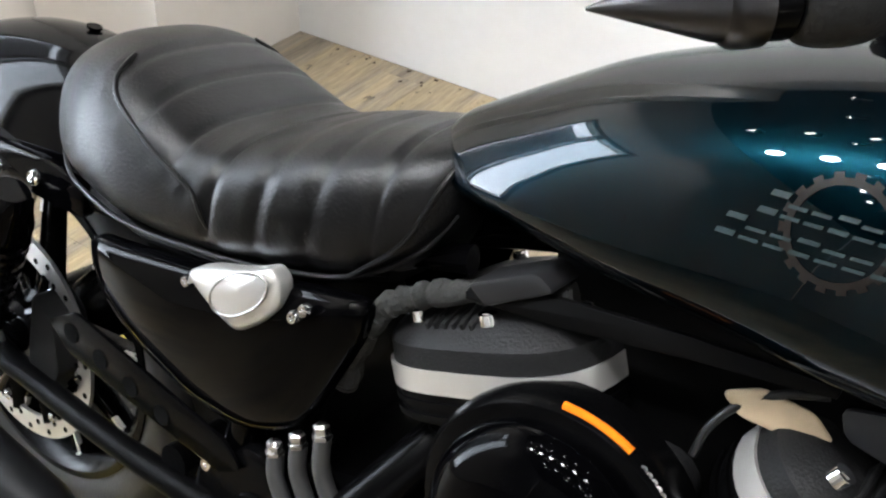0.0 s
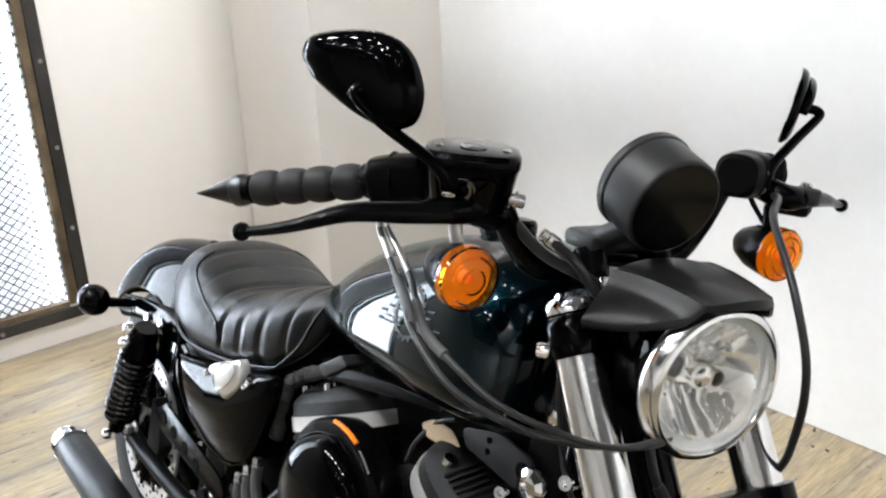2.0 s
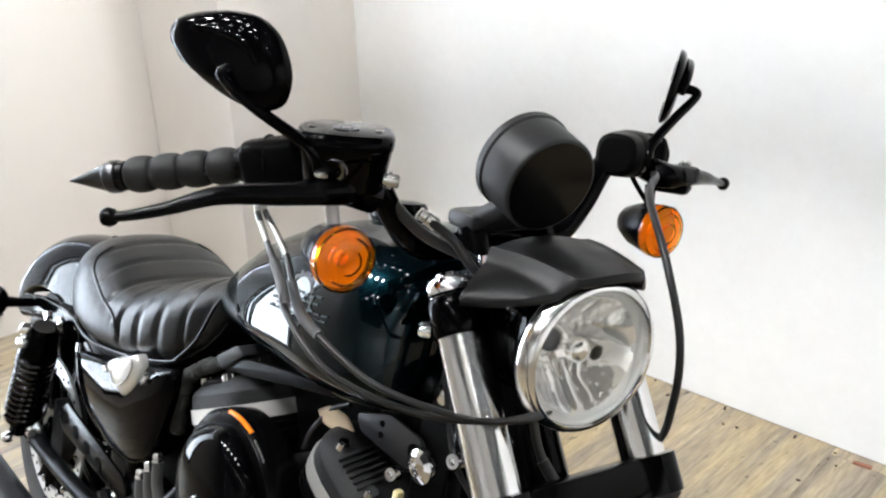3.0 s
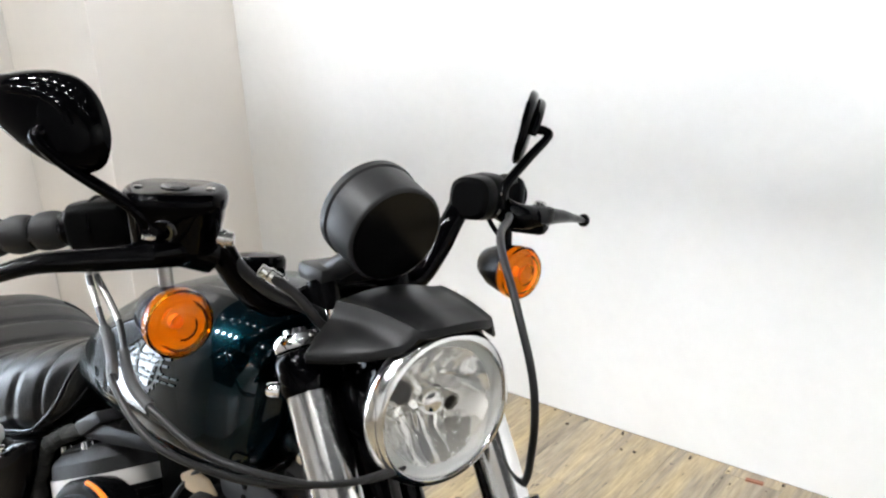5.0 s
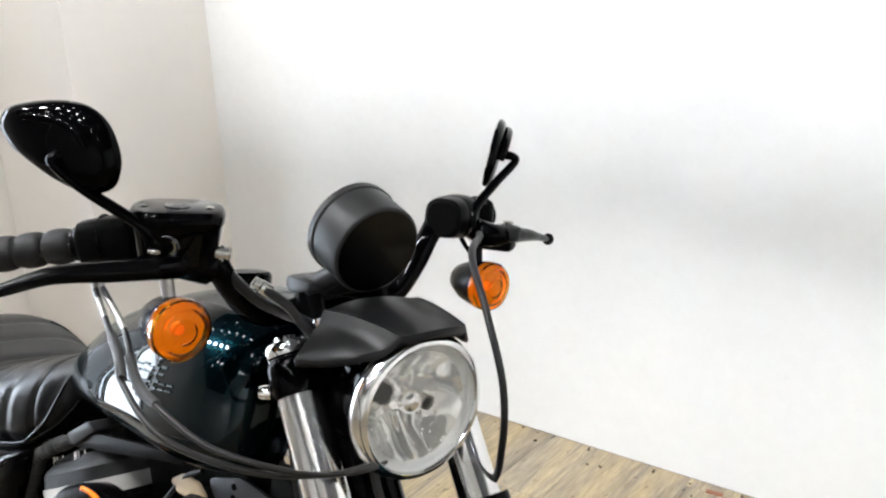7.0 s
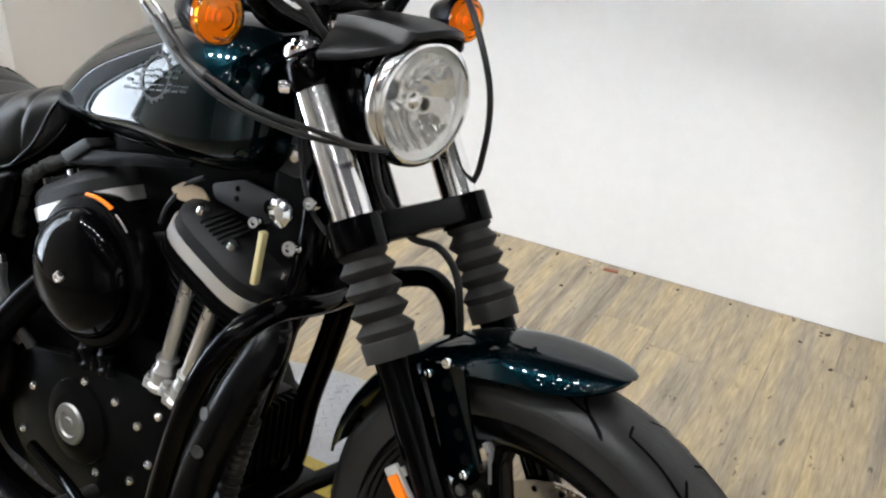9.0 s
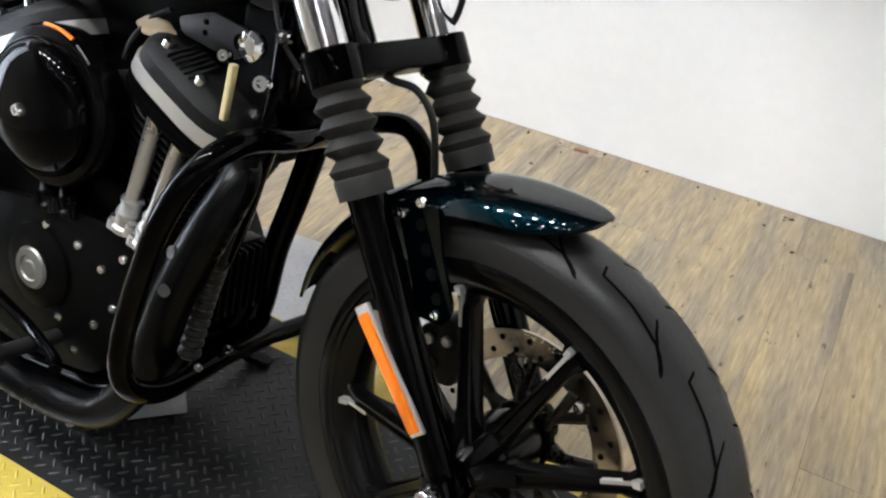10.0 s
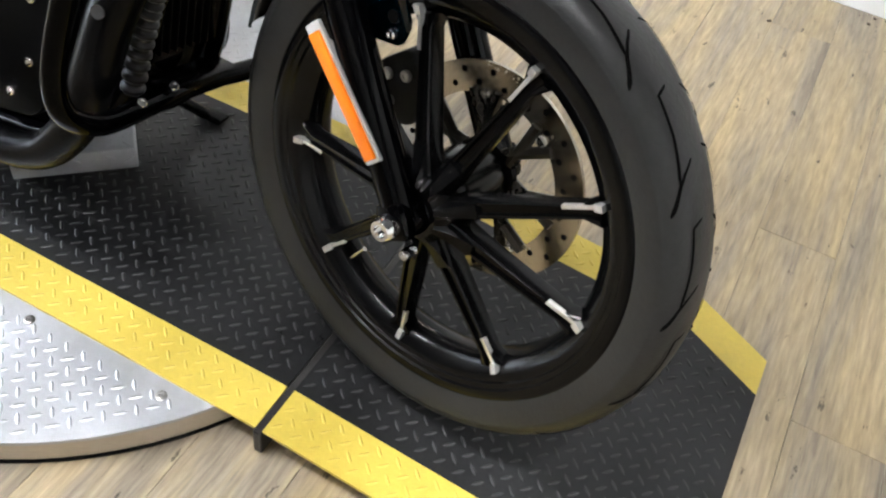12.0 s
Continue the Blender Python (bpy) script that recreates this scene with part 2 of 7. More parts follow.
# bright daylit space behind the mesh
DAYLIGHT = glow("daylight_backdrop", (0.80, 0.89, 1.0), 22.0)
bm = bmesh.new()
box(bm, (0.02, 2.2, 2.6))
tagged(part("backdrop", bm, DAYLIGHT, smooth=0, m=pose(WEST - 0.75, -0.3, 1.3)), "bright overexposed daylight behind the mesh", "backdrop", kind="structure")
PANEL_WHITE = mat("white_frosted_sheet", (0.8, 0.81, 0.83), 0.5, vary=0.05)
pn, pl = PANEL_WHITE.node_tree.nodes, PANEL_WHITE.node_tree.links
through_light, both = pn.new("ShaderNodeBsdfTranslucent"), pn.new("ShaderNodeMixShader")
through_light.inputs["Color"].default_value = (0.85, 0.87, 0.9, 1)
both.inputs["Fac"].default_value = 0.13
pl.new(pn["Principled BSDF"].outputs[0], both.inputs[1])
pl.new(through_light.outputs[0], both.inputs[2])
pl.new(both.outputs[0], pn["Material Output"].inputs["Surface"])
SLOT = mat("grey_slot", (0.3, 0.31, 0.33), 0.6)
for y0, y1 in ((-0.27, 0.335),):
    w = y1 - y0
    bm = bmesh.new()
    box(bm, (0.004, w, 2.05), (0, 0, 0), 0.001, segments=1)
    board = tagged(part("white_board", bm, PANEL_WHITE, smooth=0, m=pose(WEST - 0.22, (y0 + y1) / 2, 1.027)), "white perforated frosted sheet standing behind the mesh", "board")
    bm = bmesh.new()
    for j in range(15):
        for k in range(40):
            y, z = -w / 2 + 0.03 + (w - 0.06) * (j + 0.5 * (k % 2)) / 15, -0.98 + 1.96 * k / 39
            box(bm, (0.001, 0.018, 0.006), (0.0027, y, z))
    tagged(part("perforation", bm, SLOT, board, smooth=0), kind="stuff")
slab("floor_back", (0.9, 4.2, 0.05), (WEST - 0.57, -1.2, -0.025), CREAM_WALL, "pale floor behind the mesh opening", "floor")
slab("ceiling_back", (0.9, 4.2, 0.05), (WEST - 0.57, -1.2, 2.7), WHITE_WALL, "pale ceiling behind the mesh opening", "ceiling")

# expanded steel mesh in flat steel frames
FRAME_STEEL = mat("blackened_raw_steel", (0.035, 0.032, 0.03), 0.45, 0.4, bump=0.2, bump_scale=90, vary=0.5, vary_scale=6, rough_vary=0.15)
RUSTY = mat("rusty_weld_steel", (0.12, 0.085, 0.05), 0.6, 0.3, bump=0.3, bump_scale=60, vary=0.6, vary_scale=11, rough_vary=0.15)
MESH_STEEL = mat("dark_expanded_steel", (0.05, 0.05, 0.05), 0.5, 0.5, vary=0.3)


def mesh_panel(y0, y1):
    z0, z1 = 0.083, 2.22
    p = thing("mesh_panel", "dark steel frame holding diamond expanded metal mesh", "mesh panel", pose(WEST, 0, 0), "mesh panels on the wall")
    for name, size, c in (("frame_bar", (0.012, 0.042, z1 - z0), (0.007, y1 - 0.021, (z0 + z1) / 2)), ("frame_bar", (0.012, 0.042, z1 - z0), (0.007, y0 + 0.021, (z0 + z1) / 2)),
                          ("frame_bar", (0.012, y1 - y0 - 0.084, 0.042), (0.007, (y0 + y1) / 2, z0 + 0.021)), ("frame_bar", (0.012, y1 - y0 - 0.084, 0.042), (0.007, (y0 + y1) / 2, z1 - 0.021))):
        bm = bmesh.new()
        box(bm, size, c, 0.002, segments=1)
        part(name, bm, FRAME_STEEL, p, smooth=0)
    for size, c in (((0.03, 0.03, z1 - z0 - 0.1), (-0.005, y1 - 0.058, (z0 + z1) / 2)), ((0.03, 0.03, z1 - z0 - 0.1), (-0.005, y0 + 0.058, (z0 + z1) / 2)), ((0.03, y1 - y0 - 0.15, 0.022), (-0.005, (y0 + y1) / 2, z0 + 0.054))):
        bm = bmesh.new()
        box(bm, size, c, 0.004)
        part("weld_bar", bm, RUSTY, p, "rust-brown welded angle bar", smooth=0)
    for z in (0.125, 0.408, 0.691, 0.976, 1.26, 1.54, 1.83, 2.1):
        bm = bmesh.new()
        bolt(bm, (0.013, y1 - 0.008 - 0.012, z), (1, 0, 0), 0.0075, 0.004)
        part("screw", bm, DULL_STEEL, p)
    for y in np.arange(y1 - 0.31, y0, -0.3):
        bm = bmesh.new()
        bolt(bm, (0.013, float(y), z0 + 0.016), (1, 0, 0), 0.0075, 0.004)
        part("screw", bm, DULL_STEEL, p)
    # zigzag strands of the mesh
    bm = bmesh.new()
    ya, yb, za, zb = y0 + 0.05, y1 - 0.05, z0 + 0.05, z1 - 0.05
    py, pz, w = 0.036, 0.0165, 0.003
    for i in range(int((zb - za) / pz)):
        base = za + i * pz
        pts = []
        for j in range(int((yb - ya) / (py / 2)) + 1):
            pts.append((ya + j * py / 2, base + (pz / 2 if (j + i) % 2 else -pz / 2)))
        vs = []
        for y, z in pts:
            vs.append([bm.verts.new((-0.004 + dx, y, z + dz)) for dx, dz in ((0, -w), (0.003, 0), (0, w))])
        for a, b in zip(vs, vs[1:]):
            for k in range(3):
                bm.faces.new((a[k], a[(k + 1) % 3], b[(k + 1) % 3], b[k]))
    part("mesh", bm, MESH_STEEL, p, "black diamond-pattern expanded steel mesh", smooth=0)
    return p


mesh_panel(-0.285, 0.40)
mesh_panel(-0.98, -0.295)

# ---- plank floor ----
def wood_material():
    m = bpy.data.materials.new("washed_oak_plank")
    m.use_nodes = True
    n, l = m.node_tree.nodes, m.node_tree.links
    b = n["Principled BSDF"]
    co, info, mp, add = n.new("ShaderNodeTexCoord"), n.new("ShaderNodeObjectInfo"), n.new("ShaderNodeMapping"), n.new("ShaderNodeVectorMath")
    sc = n.new("ShaderNodeVectorMath")
    sc.operation = "SCALE"
    sc.inputs[0].default_value, add.operation = (37.0, 91.0, 13.0), "ADD"
    l.new(info.outputs["Random"], sc.inputs["Scale"])
    l.new(co.outputs["Object"], add.inputs[0])
    l.new(sc.outputs[0], add.inputs[1])
    l.new(add.outputs[0], mp.inputs["Vector"])
    mp.inputs["Scale"].default_value = (13.0, 1.15, 1.0)
    patch, grain, knot = n.new("ShaderNodeTexNoise"), n.new("ShaderNodeTexNoise"), n.new("ShaderNodeTexNoise")
    for tex, s, d in ((patch, 0.85, 9), (grain, 11.0, 10), (knot, 1.0, 4)):
        tex.inputs["Scale"].default_value, tex.inputs["Detail"].default_value, tex.inputs["Roughness"].default_value = s, d, 0.62
        tex.inputs["Distortion"].default_value = 0.45 if tex is patch else 0.2
        l.new(mp.outputs[0], tex.inputs["Vector"])
    kp = n.new("ShaderNodeMapping")
    kp.inputs["Scale"].default_value = (46.0, 17.0, 1.0)
    l.new(add.outputs[0], kp.inputs["Vector"])
    l.new(kp.outputs[0], knot.inputs["Vector"])
    ramp = n.new("ShaderNodeValToRGB")
    e = ramp.color_ramp.elements
    e[0].position, e[0].color = 0.35, (0.185, 0.152, 0.112, 1)
    e[1].position, e[1].color = 0.66, (0.470, 0.362, 0.202, 1)
    for pos, col in ((0.44, (0.300, 0.250, 0.185, 1)), (0.52, (0.392, 0.312, 0.200, 1))):
        x = e.new(pos)
        x.color = col
    l.new(patch.outputs["Fac"], ramp.inputs["Fac"])
    g = n.new("ShaderNodeMapRange")
    g.inputs["From Min"].default_value, g.inputs["From Max"].default_value = 0.25, 0.7
    g.inputs["To Min"].default_value, g.inputs["To Max"].default_value = 0.6, 1.25
    l.new(grain.outputs["Fac"], g.inputs["Value"])
    tone = n.new("ShaderNodeMapRange")
    tone.inputs["To Min"].default_value, tone.inputs["To Max"].default_value = 0.84, 1.08
    l.new(info.outputs["Random"], tone.inputs["Value"])
    spot = n.new("ShaderNodeMapRange")
    spot.inputs["From Min"].default_value, spot.inputs["From Max"].default_value = 0.655, 0.70
    spot.inputs["To Min"].default_value, spot.inputs["To Max"].default_value = 1.0, 0.3
    l.new(knot.outputs["Fac"], spot.inputs["Value"])
    m1, m2, m3 = (n.new("ShaderNodeMath") for _ in range(3))
    for q in (m1, m2):
        q.operation = "MULTIPLY"
    l.new(g.outputs[0], m1.inputs[0])
    l.new(tone.outputs[0], m1.inputs[1])
    l.new(m1.outputs[0], m2.inputs[0])
    l.new(spot.outputs[0], m2.inputs[1])
    mul = n.new("ShaderNodeVectorMath")
    mul.operation = "SCALE"
    l.new(ramp.outputs["Color"], mul.inputs[0])
    l.new(m2.outputs[0], mul.inputs["Scale"])
    l.new(mul.outputs[0], b.inputs["Base Color"])
    b.inputs["Roughness"].default_value = 0.42
    bp = n.new("ShaderNodeBump")
    bp.inputs["Strength"].default_value, bp.inputs["Distance"].default_value = 0.25, 0.001
    l.new(grain.outputs["Fac"], bp.inputs["Height"])
    l.new(bp.outputs["Normal"], b.inputs["Normal"])
    return m


WOOD = wood_material()
floor = slab("floor", (7.6, DEEP, 0.06), (0.8, MID_Y, -0.034), mat("brown_joint", (0.15, 0.113, 0.072), 0.8), "plank floor of washed greyish oak boards", "floor")


def plank_mesh(name, w, length):
    me = bpy.data.meshes.new(name)
    bm = bmesh.new()
    box(bm, (w - 0.0008, length - 0.0008, 0.004), (0, 0, 0.002), 0.0005, segments=1)
    bm.to_mesh(me)
    bm.free()
    me.materials.append(WOOD)
    return me


def lay_planks():
    rnd = random.Random(5)
    w, length = 0.15, 1.2
    whole = plank_mesh("plank", w, length)
    x = WEST + 0.002
    while x < EAST:
        near = x < 1.6
        y = SOUTH + rnd.random() * -length
        while y < 1.625:
            a, b = max(y, SOUTH), min(y + length, 1.625)
            if b - a > 0.03 and near and b > -1.6:
                me = whole if b - a > length - 0.001 else plank_mesh("plank", w, b - a)
                ob = new("plank", me)
                ob.parent = floor
                ob.location = (x + w / 2 - 0.8, (a + b) / 2 - MID_Y, 0.034 - 0.004)
            elif b - a > 0.03:
                far.append((x + w / 2, (a + b) / 2, w, b - a))
            y += length
        x += w


far = []
lay_planks()
bm = bmesh.new()
for x, y, w, ln in far:
    box(bm, (w - 0.0015, ln - 0.0015, 0.004), (x, y, -0.002), 0)
tagged(part("far_planks", bm, WOOD, floor, smooth=0, m=pose(-0.8, -MID_Y, 0.034)), kind="stuff")
# chips and debris along the wall foot
bm = bmesh.new()
box(bm, (0.045, 0.012, 0.006), (0, 0, 0.003), 0.001, Euler((0, 0, 0.1)).to_matrix())
tagged(part("wood_chip", bm, mat("red_brown_chip", (0.3, 0.12, 0.07), 0.7, vary=0.3), smooth=0, m=pose(-0.433, 1.585, 0)), "small red-brown chip of wood by the wall", "chip")

DIRT = mat("dark_floor_crumb", (0.06, 0.045, 0.03), 0.8, vary=0.4)
rnd = random.Random(11)
bm = bmesh.new()
for k in range(70):
    x = rnd.uniform(-2.2, 1.6)
    y = 1.615 - abs(rnd.gauss(0, 0.035)) if k < 55 else rnd.uniform(1.2, 1.6)
    r = rnd.uniform(0.0025, 0.007)
    box(bm, (r * rnd.uniform(0.8, 2.6), r, r * 0.5), (x, y, r * 0.25), 0, Euler((0, 0, rnd.uniform(0, 3))).to_matrix())
tagged(part("floor_crumbs", bm, DIRT, smooth=0), "dark crumbs and chips along the foot of the wall", "debris", kind="stuff")

# ---- turntable and ramps ----
LIFT, DISC_R, DISC_C = 0.05, 0.59, (-0.70, 0.08)
STRIP_Y0, STRIP_Y1, BORDER = -0.238, 0.385, 0.078
HINGE_F, HINGE_R, END_F, END_R = -0.128, -1.272, 0.475, -1.868
turntable = thing("turntable", "round aluminium tread-plate turntable with black and yellow runway", "turntable", pose(0, 0, 0))
bm = bmesh.new()
lathe(bm, [(0, 0.004), (DISC_R - 0.003, 0.004), (DISC_R - 0.002, LIFT - 0.006), (0, LIFT - 0.006)], (*DISC_C, 0), segments=96)
RIM = mat("pale_edge_band", (0.5, 0.43, 0.33), 0.5, bump=0.1, vary=0.2)
part("rim", bm, RIM, turntable, "pale edge band of the disc")
bm = bmesh.new()
lathe(bm, [(0, LIFT - 0.006), (DISC_R, LIFT - 0.006), (DISC_R, LIFT - 0.001), (DISC_R - 0.001, LIFT), (0, LIFT)], (*DISC_C, 0), segments=96)
part("disc_plate", bm, SILVER_PLATE, turntable, "bare aluminium diamond plate", smooth=30)
# black ring that paints the thin shadow line below the rim
bm = bmesh.new()
lathe(bm, [(0, 0.0), (DISC_R + 0.001, 0.0), (DISC_R + 0.001, 0.0035), (0, 0.0035)], (*DISC_C, 0), segments=96)
part("rim_shadow_ring", bm, MATT_BLACK, turntable, "black ring painted as the shadow under the rim")
for x, y in ((-0.517, -0.239 - 0.02), (-0.274, -0.262), (-0.80, -0.40), (-1.05, -0.28), (-0.45, 0.47), (-0.9, 0.5)):
    bm = bmesh.new()
    bolt(bm, (x, y, LIFT), (0, 0, 1), 0.008, 0.003)
    part("bolt", bm, DULL_STEEL, turntable)


def top_of_strip(x):
    """Height of the runway at x."""
    if x > HINGE_F:
        return LIFT + 0.006 - (x - HINGE_F) / (END_F - HINGE_F) * (LIFT + 0.0)
    if x < HINGE_R:
        return LIFT + 0.006 - (HINGE_R - x) / (HINGE_R - END_R) * (LIFT + 0.0)
    return LIFT + 0.006


TAPER_X, TAPER = 0.345, 0.062


def inset(x):
    """How far the runway's edges draw in towards the tips of the ramps."""
    return max(0.0, (x - TAPER_X) / (END_F - TAPER_X), (-1.735 - x) / (-1.735 - END_R)) * TAPER


def plate(name, xs, low, high, material, label):
    """A strip of plate between two edge lines over the stations xs."""
    bm = bmesh.new()
    rings = []
    for x in xs:
        z = top_of_strip(x)
        rings.append([(x, low(x), z), (x, high(x), z), (x, high(x), z - 0.005), (x, low(x), z - 0.005)])
    loft(bm, rings)
    return part(name, bm, material, turntable, label, smooth=0)


def lower_edge(x):
    return STRIP_Y0 + inset(x)


def upper_edge(x):
    return STRIP_Y1 - inset(x)


for xs in ((HINGE_R + 0.003, HINGE_F - 0.006), (HINGE_F + 0.006, TAPER_X, END_F), (END_R, -1.735, HINGE_R - 0.003)):
    plate("runway", xs, lambda x: lower_edge(x) + BORDER, lambda x: upper_edge(x) - BORDER, BLACK_PLATE, "black painted tread plate")
    plate("border", xs, lower_edge, lambda x: lower_edge(x) + BORDER, YELLOW, "yellow painted border")
    plate("border", xs, lambda x: upper_edge(x) - BORDER, upper_edge, YELLOW, "yellow painted border")
for x, w in ((HINGE_F, 0.014), (HINGE_R, 0.006)):
    bm = bmesh.new()
    box(bm, (w, STRIP_Y1 - STRIP_Y0 + 0.012, 0.05), (x, (STRIP_Y0 + STRIP_Y1) / 2, LIFT + 0.004 - 0.025), 0.002, segments=1)
    part("hinge", bm, FRAME_STEEL, turntable, "black steel hinge bar", smooth=0)


def tread(x0, x1, y0, y1, inside, height, pitch=0.0215):
    """Raised lozenges in alternating directions."""
    bm = bmesh.new()
    n = int((x1 - x0 + y1 - y0) / pitch / 1.414) + 2
    for i in range(-n, n):
        for j in range(-n, n):
            x, y = x0 + (i - j) * pitch * 0.7071, y0 + (i + j) * pitch * 0.7071
            if not (x0 < x < x1 and y0 < y < y1 and inside(x, y)):
                continue
            a = math.pi / 4 if (i + j) % 2 else -math.pi / 4
            c, s, z = math.cos(a), math.sin(a), height(x)
            L, W, H = 0.0105, 0.0028, 0.0013
            ring = [(-L, 0), (-L * 0.4, -W), (L * 0.4, -W), (L, 0), (L * 0.4, W), (-L * 0.4, W)]
            low = [bm.verts.new((x + u * c - v * s, y + u * s + v * c, height(x + u * c - v * s))) for u, v in ring]
            ridge = [bm.verts.new((x + u * c, y + u * s, z + H)) for u in (-L * 0.55, L * 0.55)]
            for f in ((low[0], low[1], ridge[0]), (low[1], low[2], ridge[1], ridge[0]), (low[2], low[3], ridge[1]), (low[3], low[4], ridge[1]), (low[4], low[5], ridge[0], ridge[1]), (low[5], low[0], ridge[0])):
                bm.faces.new(f)
    return bm


def clear_of_hinges(x):
    return abs(x - HINGE_F) > 0.018 and abs(x - HINGE_R) > 0.014


tr = tread(END_R + 0.01, END_F - 0.01, STRIP_Y0 + BORDER + 0.004, STRIP_Y1 - BORDER - 0.004, lambda x, y: clear_of_hinges(x) and lower_edge(x) + BORDER + 0.012 < y < upper_edge(x) - BORDER - 0.012, top_of_strip)
tagged(part("tread_pattern", tr, WORN_GLINT_TREAD, turntable, "raised lozenges of black tread plate", smooth=0), kind="stuff")
for ya in (STRIP_Y0, STRIP_Y1 - BORDER):
    tr = tread(END_R + 0.01, TAPER_X - 0.01, ya + 0.002, ya + BORDER - 0.002, lambda x, y: clear_of_hinges(x) and x > -1.73, top_of_strip)
    tagged(part("tread_pattern", tr, YELLOW, turntable, "raised lozenges of yellow painted tread plate", smooth=0), kind="stuff")
tr = tread(DISC_C[0] - DISC_R, DISC_C[0] + DISC_R, DISC_C[1] - DISC_R, DISC_C[1] + DISC_R,
           lambda x, y: math.hypot(x - DISC_C[0], y - DISC_C[1]) < DISC_R - 0.016 and not (STRIP_Y0 - 0.014 < y < STRIP_Y1 + 0.014), lambda x: LIFT)
tagged(part("tread_pattern", tr, SILVER_PLATE, turntable, "raised lozenges of aluminium tread plate", smooth=0), kind="stuff")

# ---- lamps of the room ----
LAMP_GLOW = glow("lit_lamp_lens", (0.97, 0.985, 1.0), 130.0)
SPOT_BODY = mat("black_lamp_housing", (0.02, 0.02, 0.02), 0.5)


def track_spot(x, y, watts, target, angle=100, blend=0.6):
    """A small ceiling spot with its housing."""
    b = bmesh.new()
    d = (Vector(target) - Vector((x, y, CEIL - 0.14))).normalized()
    lathe(b, [(0.0, -0.10), (0.035, -0.10), (0.045, -0.085), (0.045, 0.02), (0.041, 0.02), (0.040, -0.05), (0, -0.06)], (0, 0, -0.14), d, 24, True)
    tube(b, [Vector((0, 0, -0.14)) - d * 0.08, (0, 0, 0)], 0.008, 8, smooth=False)
    lamp = tagged(part("ceiling_spot", b, SPOT_BODY, m=pose(x, y, CEIL)), "small black ceiling spotlight out of view", "spotlight", "ceiling spotlights")
    b = bmesh.new()
    lathe(b, [(0, 0.004), (0.02, 0.003), (0.037, 0.0), (0.037, -0.004), (0, -0.004)], (0, 0, -0.14), d, 20, True)
    part("lens", b, LAMP_GLOW, lamp, "bright lit lamp lens")
    spot_lamp("spot_light", Vector((x, y, CEIL - 0.14)) + d * 0.025, target, watts, angle, blend, 0.065, (0.97, 0.985, 1.0))


# unseen spots added to brighten the back wall that the chrome reflects
for k in range(5):
    x = -2.0 + 1.2 * k
    track_spot(x, SOUTH + 1.3, (20, 20, 40, 120, 150)[k], (x, SOUTH, 1.3), 80, 0.6)
# unseen spots added to light the open floor south of the turntable
for k in range(4):
    x = -1.9 + 0.9 * k
    track_spot(x, -2.3, 55, (x, -2.0, 0), 44, 0.5)
# wall washers, and a row farther back that is aimed at the motorcycle and the floor
for k in range(13):
    x = -2.5 + 0.45 * k
    track_spot(x, -0.15, 88 if k else 50, (x, 1.627, 1.87), 39, 0.12)
for k in range(6):
    x = -2.45 + 0.44 * k
    track_spot(x, -0.90, (85, 95, 80, 55, 58, 52)[k], (-1.2 + 0.34 * k, 0.34, 0), 50, 0.16)
# narrow unseen spots added to brighten the foot of the long wall
for x, watts in ((-1.9, 55), (-1.4, 70), (-0.9, 75), (-0.4, 75), (0.1, 50), (0.6, 30), (1.2, 60), (1.8, 75)):
    track_spot(x, -1.9, watts, (x, 1.627, -0.06), 17, 0.25)
# one narrow unseen spot added to brighten the front wheel and the plate
track_spot(0.95, -0.70, 210, (0.33, -0.14, 0.04), 14, 0.7)
# unseen spots added to brighten the west wall and the end wall
for y in (-1.3, -0.35, 0.45, 1.2):
    track_spot(-1.75, y, 118, (WEST, y, 1.65), 66, 0.5)
for y in (-2.4, -1.2, 0.0, 1.0):
    track_spot(EAST - 1.1, y, 150, (EAST, y, 1.4), 95, 0.6)
# ---- motorcycle ----
BIKE = Matrix.Translation((-0.0041, -0.0696, 0.061)) @ pose(0, 0, 0, 0, 0, -4.0) @ pose(0, 0, 0, -14.0)
bike = thing("motorcycle", "black cruiser motorcycle with dark green tank leaning on its stand", "motorcycle", BIKE)
RAKE, TRAIL, RF = radians(30), 0.117, 0.331
STEER_AXIS = Vector((-math.sin(RAKE), 0, math.cos(RAKE)))
STEER = Matrix.Translation((TRAIL, 0, 0)) @ Matrix.Rotation(radians(-9.48), 4, STEER_AXIS) @ Matrix.Translation((-TRAIL, 0, 0))


def paint_material():
    """Very dark jade pearl under clear coat: black in shade, green where light falls."""
    m = mat("jade_pearl_paint", (0.0004, 0.0056, 0.0092), 0.26, 0.9, coat=0.6, rough_vary=0.03)
    n, l = m.node_tree.nodes, m.node_tree.links
    b = n["Principled BSDF"]
    co, v, bp = n.new("ShaderNodeTexCoord"), n.new("ShaderNodeTexVoronoi"), n.new("ShaderNodeBump")
    v.inputs["Scale"].default_value = 1400
    l.new(co.outputs["Object"], v.inputs["Vector"])
    bp.inputs["Strength"].default_value, bp.inputs["Distance"].default_value = 0.06, 0.0004
    l.new(v.outputs["Color"], bp.inputs["Height"])
    l.new(bp.outputs["Normal"], b.inputs["Normal"])
    b.inputs["Coat Roughness"].default_value = 0.02
    b.inputs["Specular Tint"].default_value = (0.02, 0.25, 0.22, 1)
    return m


JADE = paint_material()


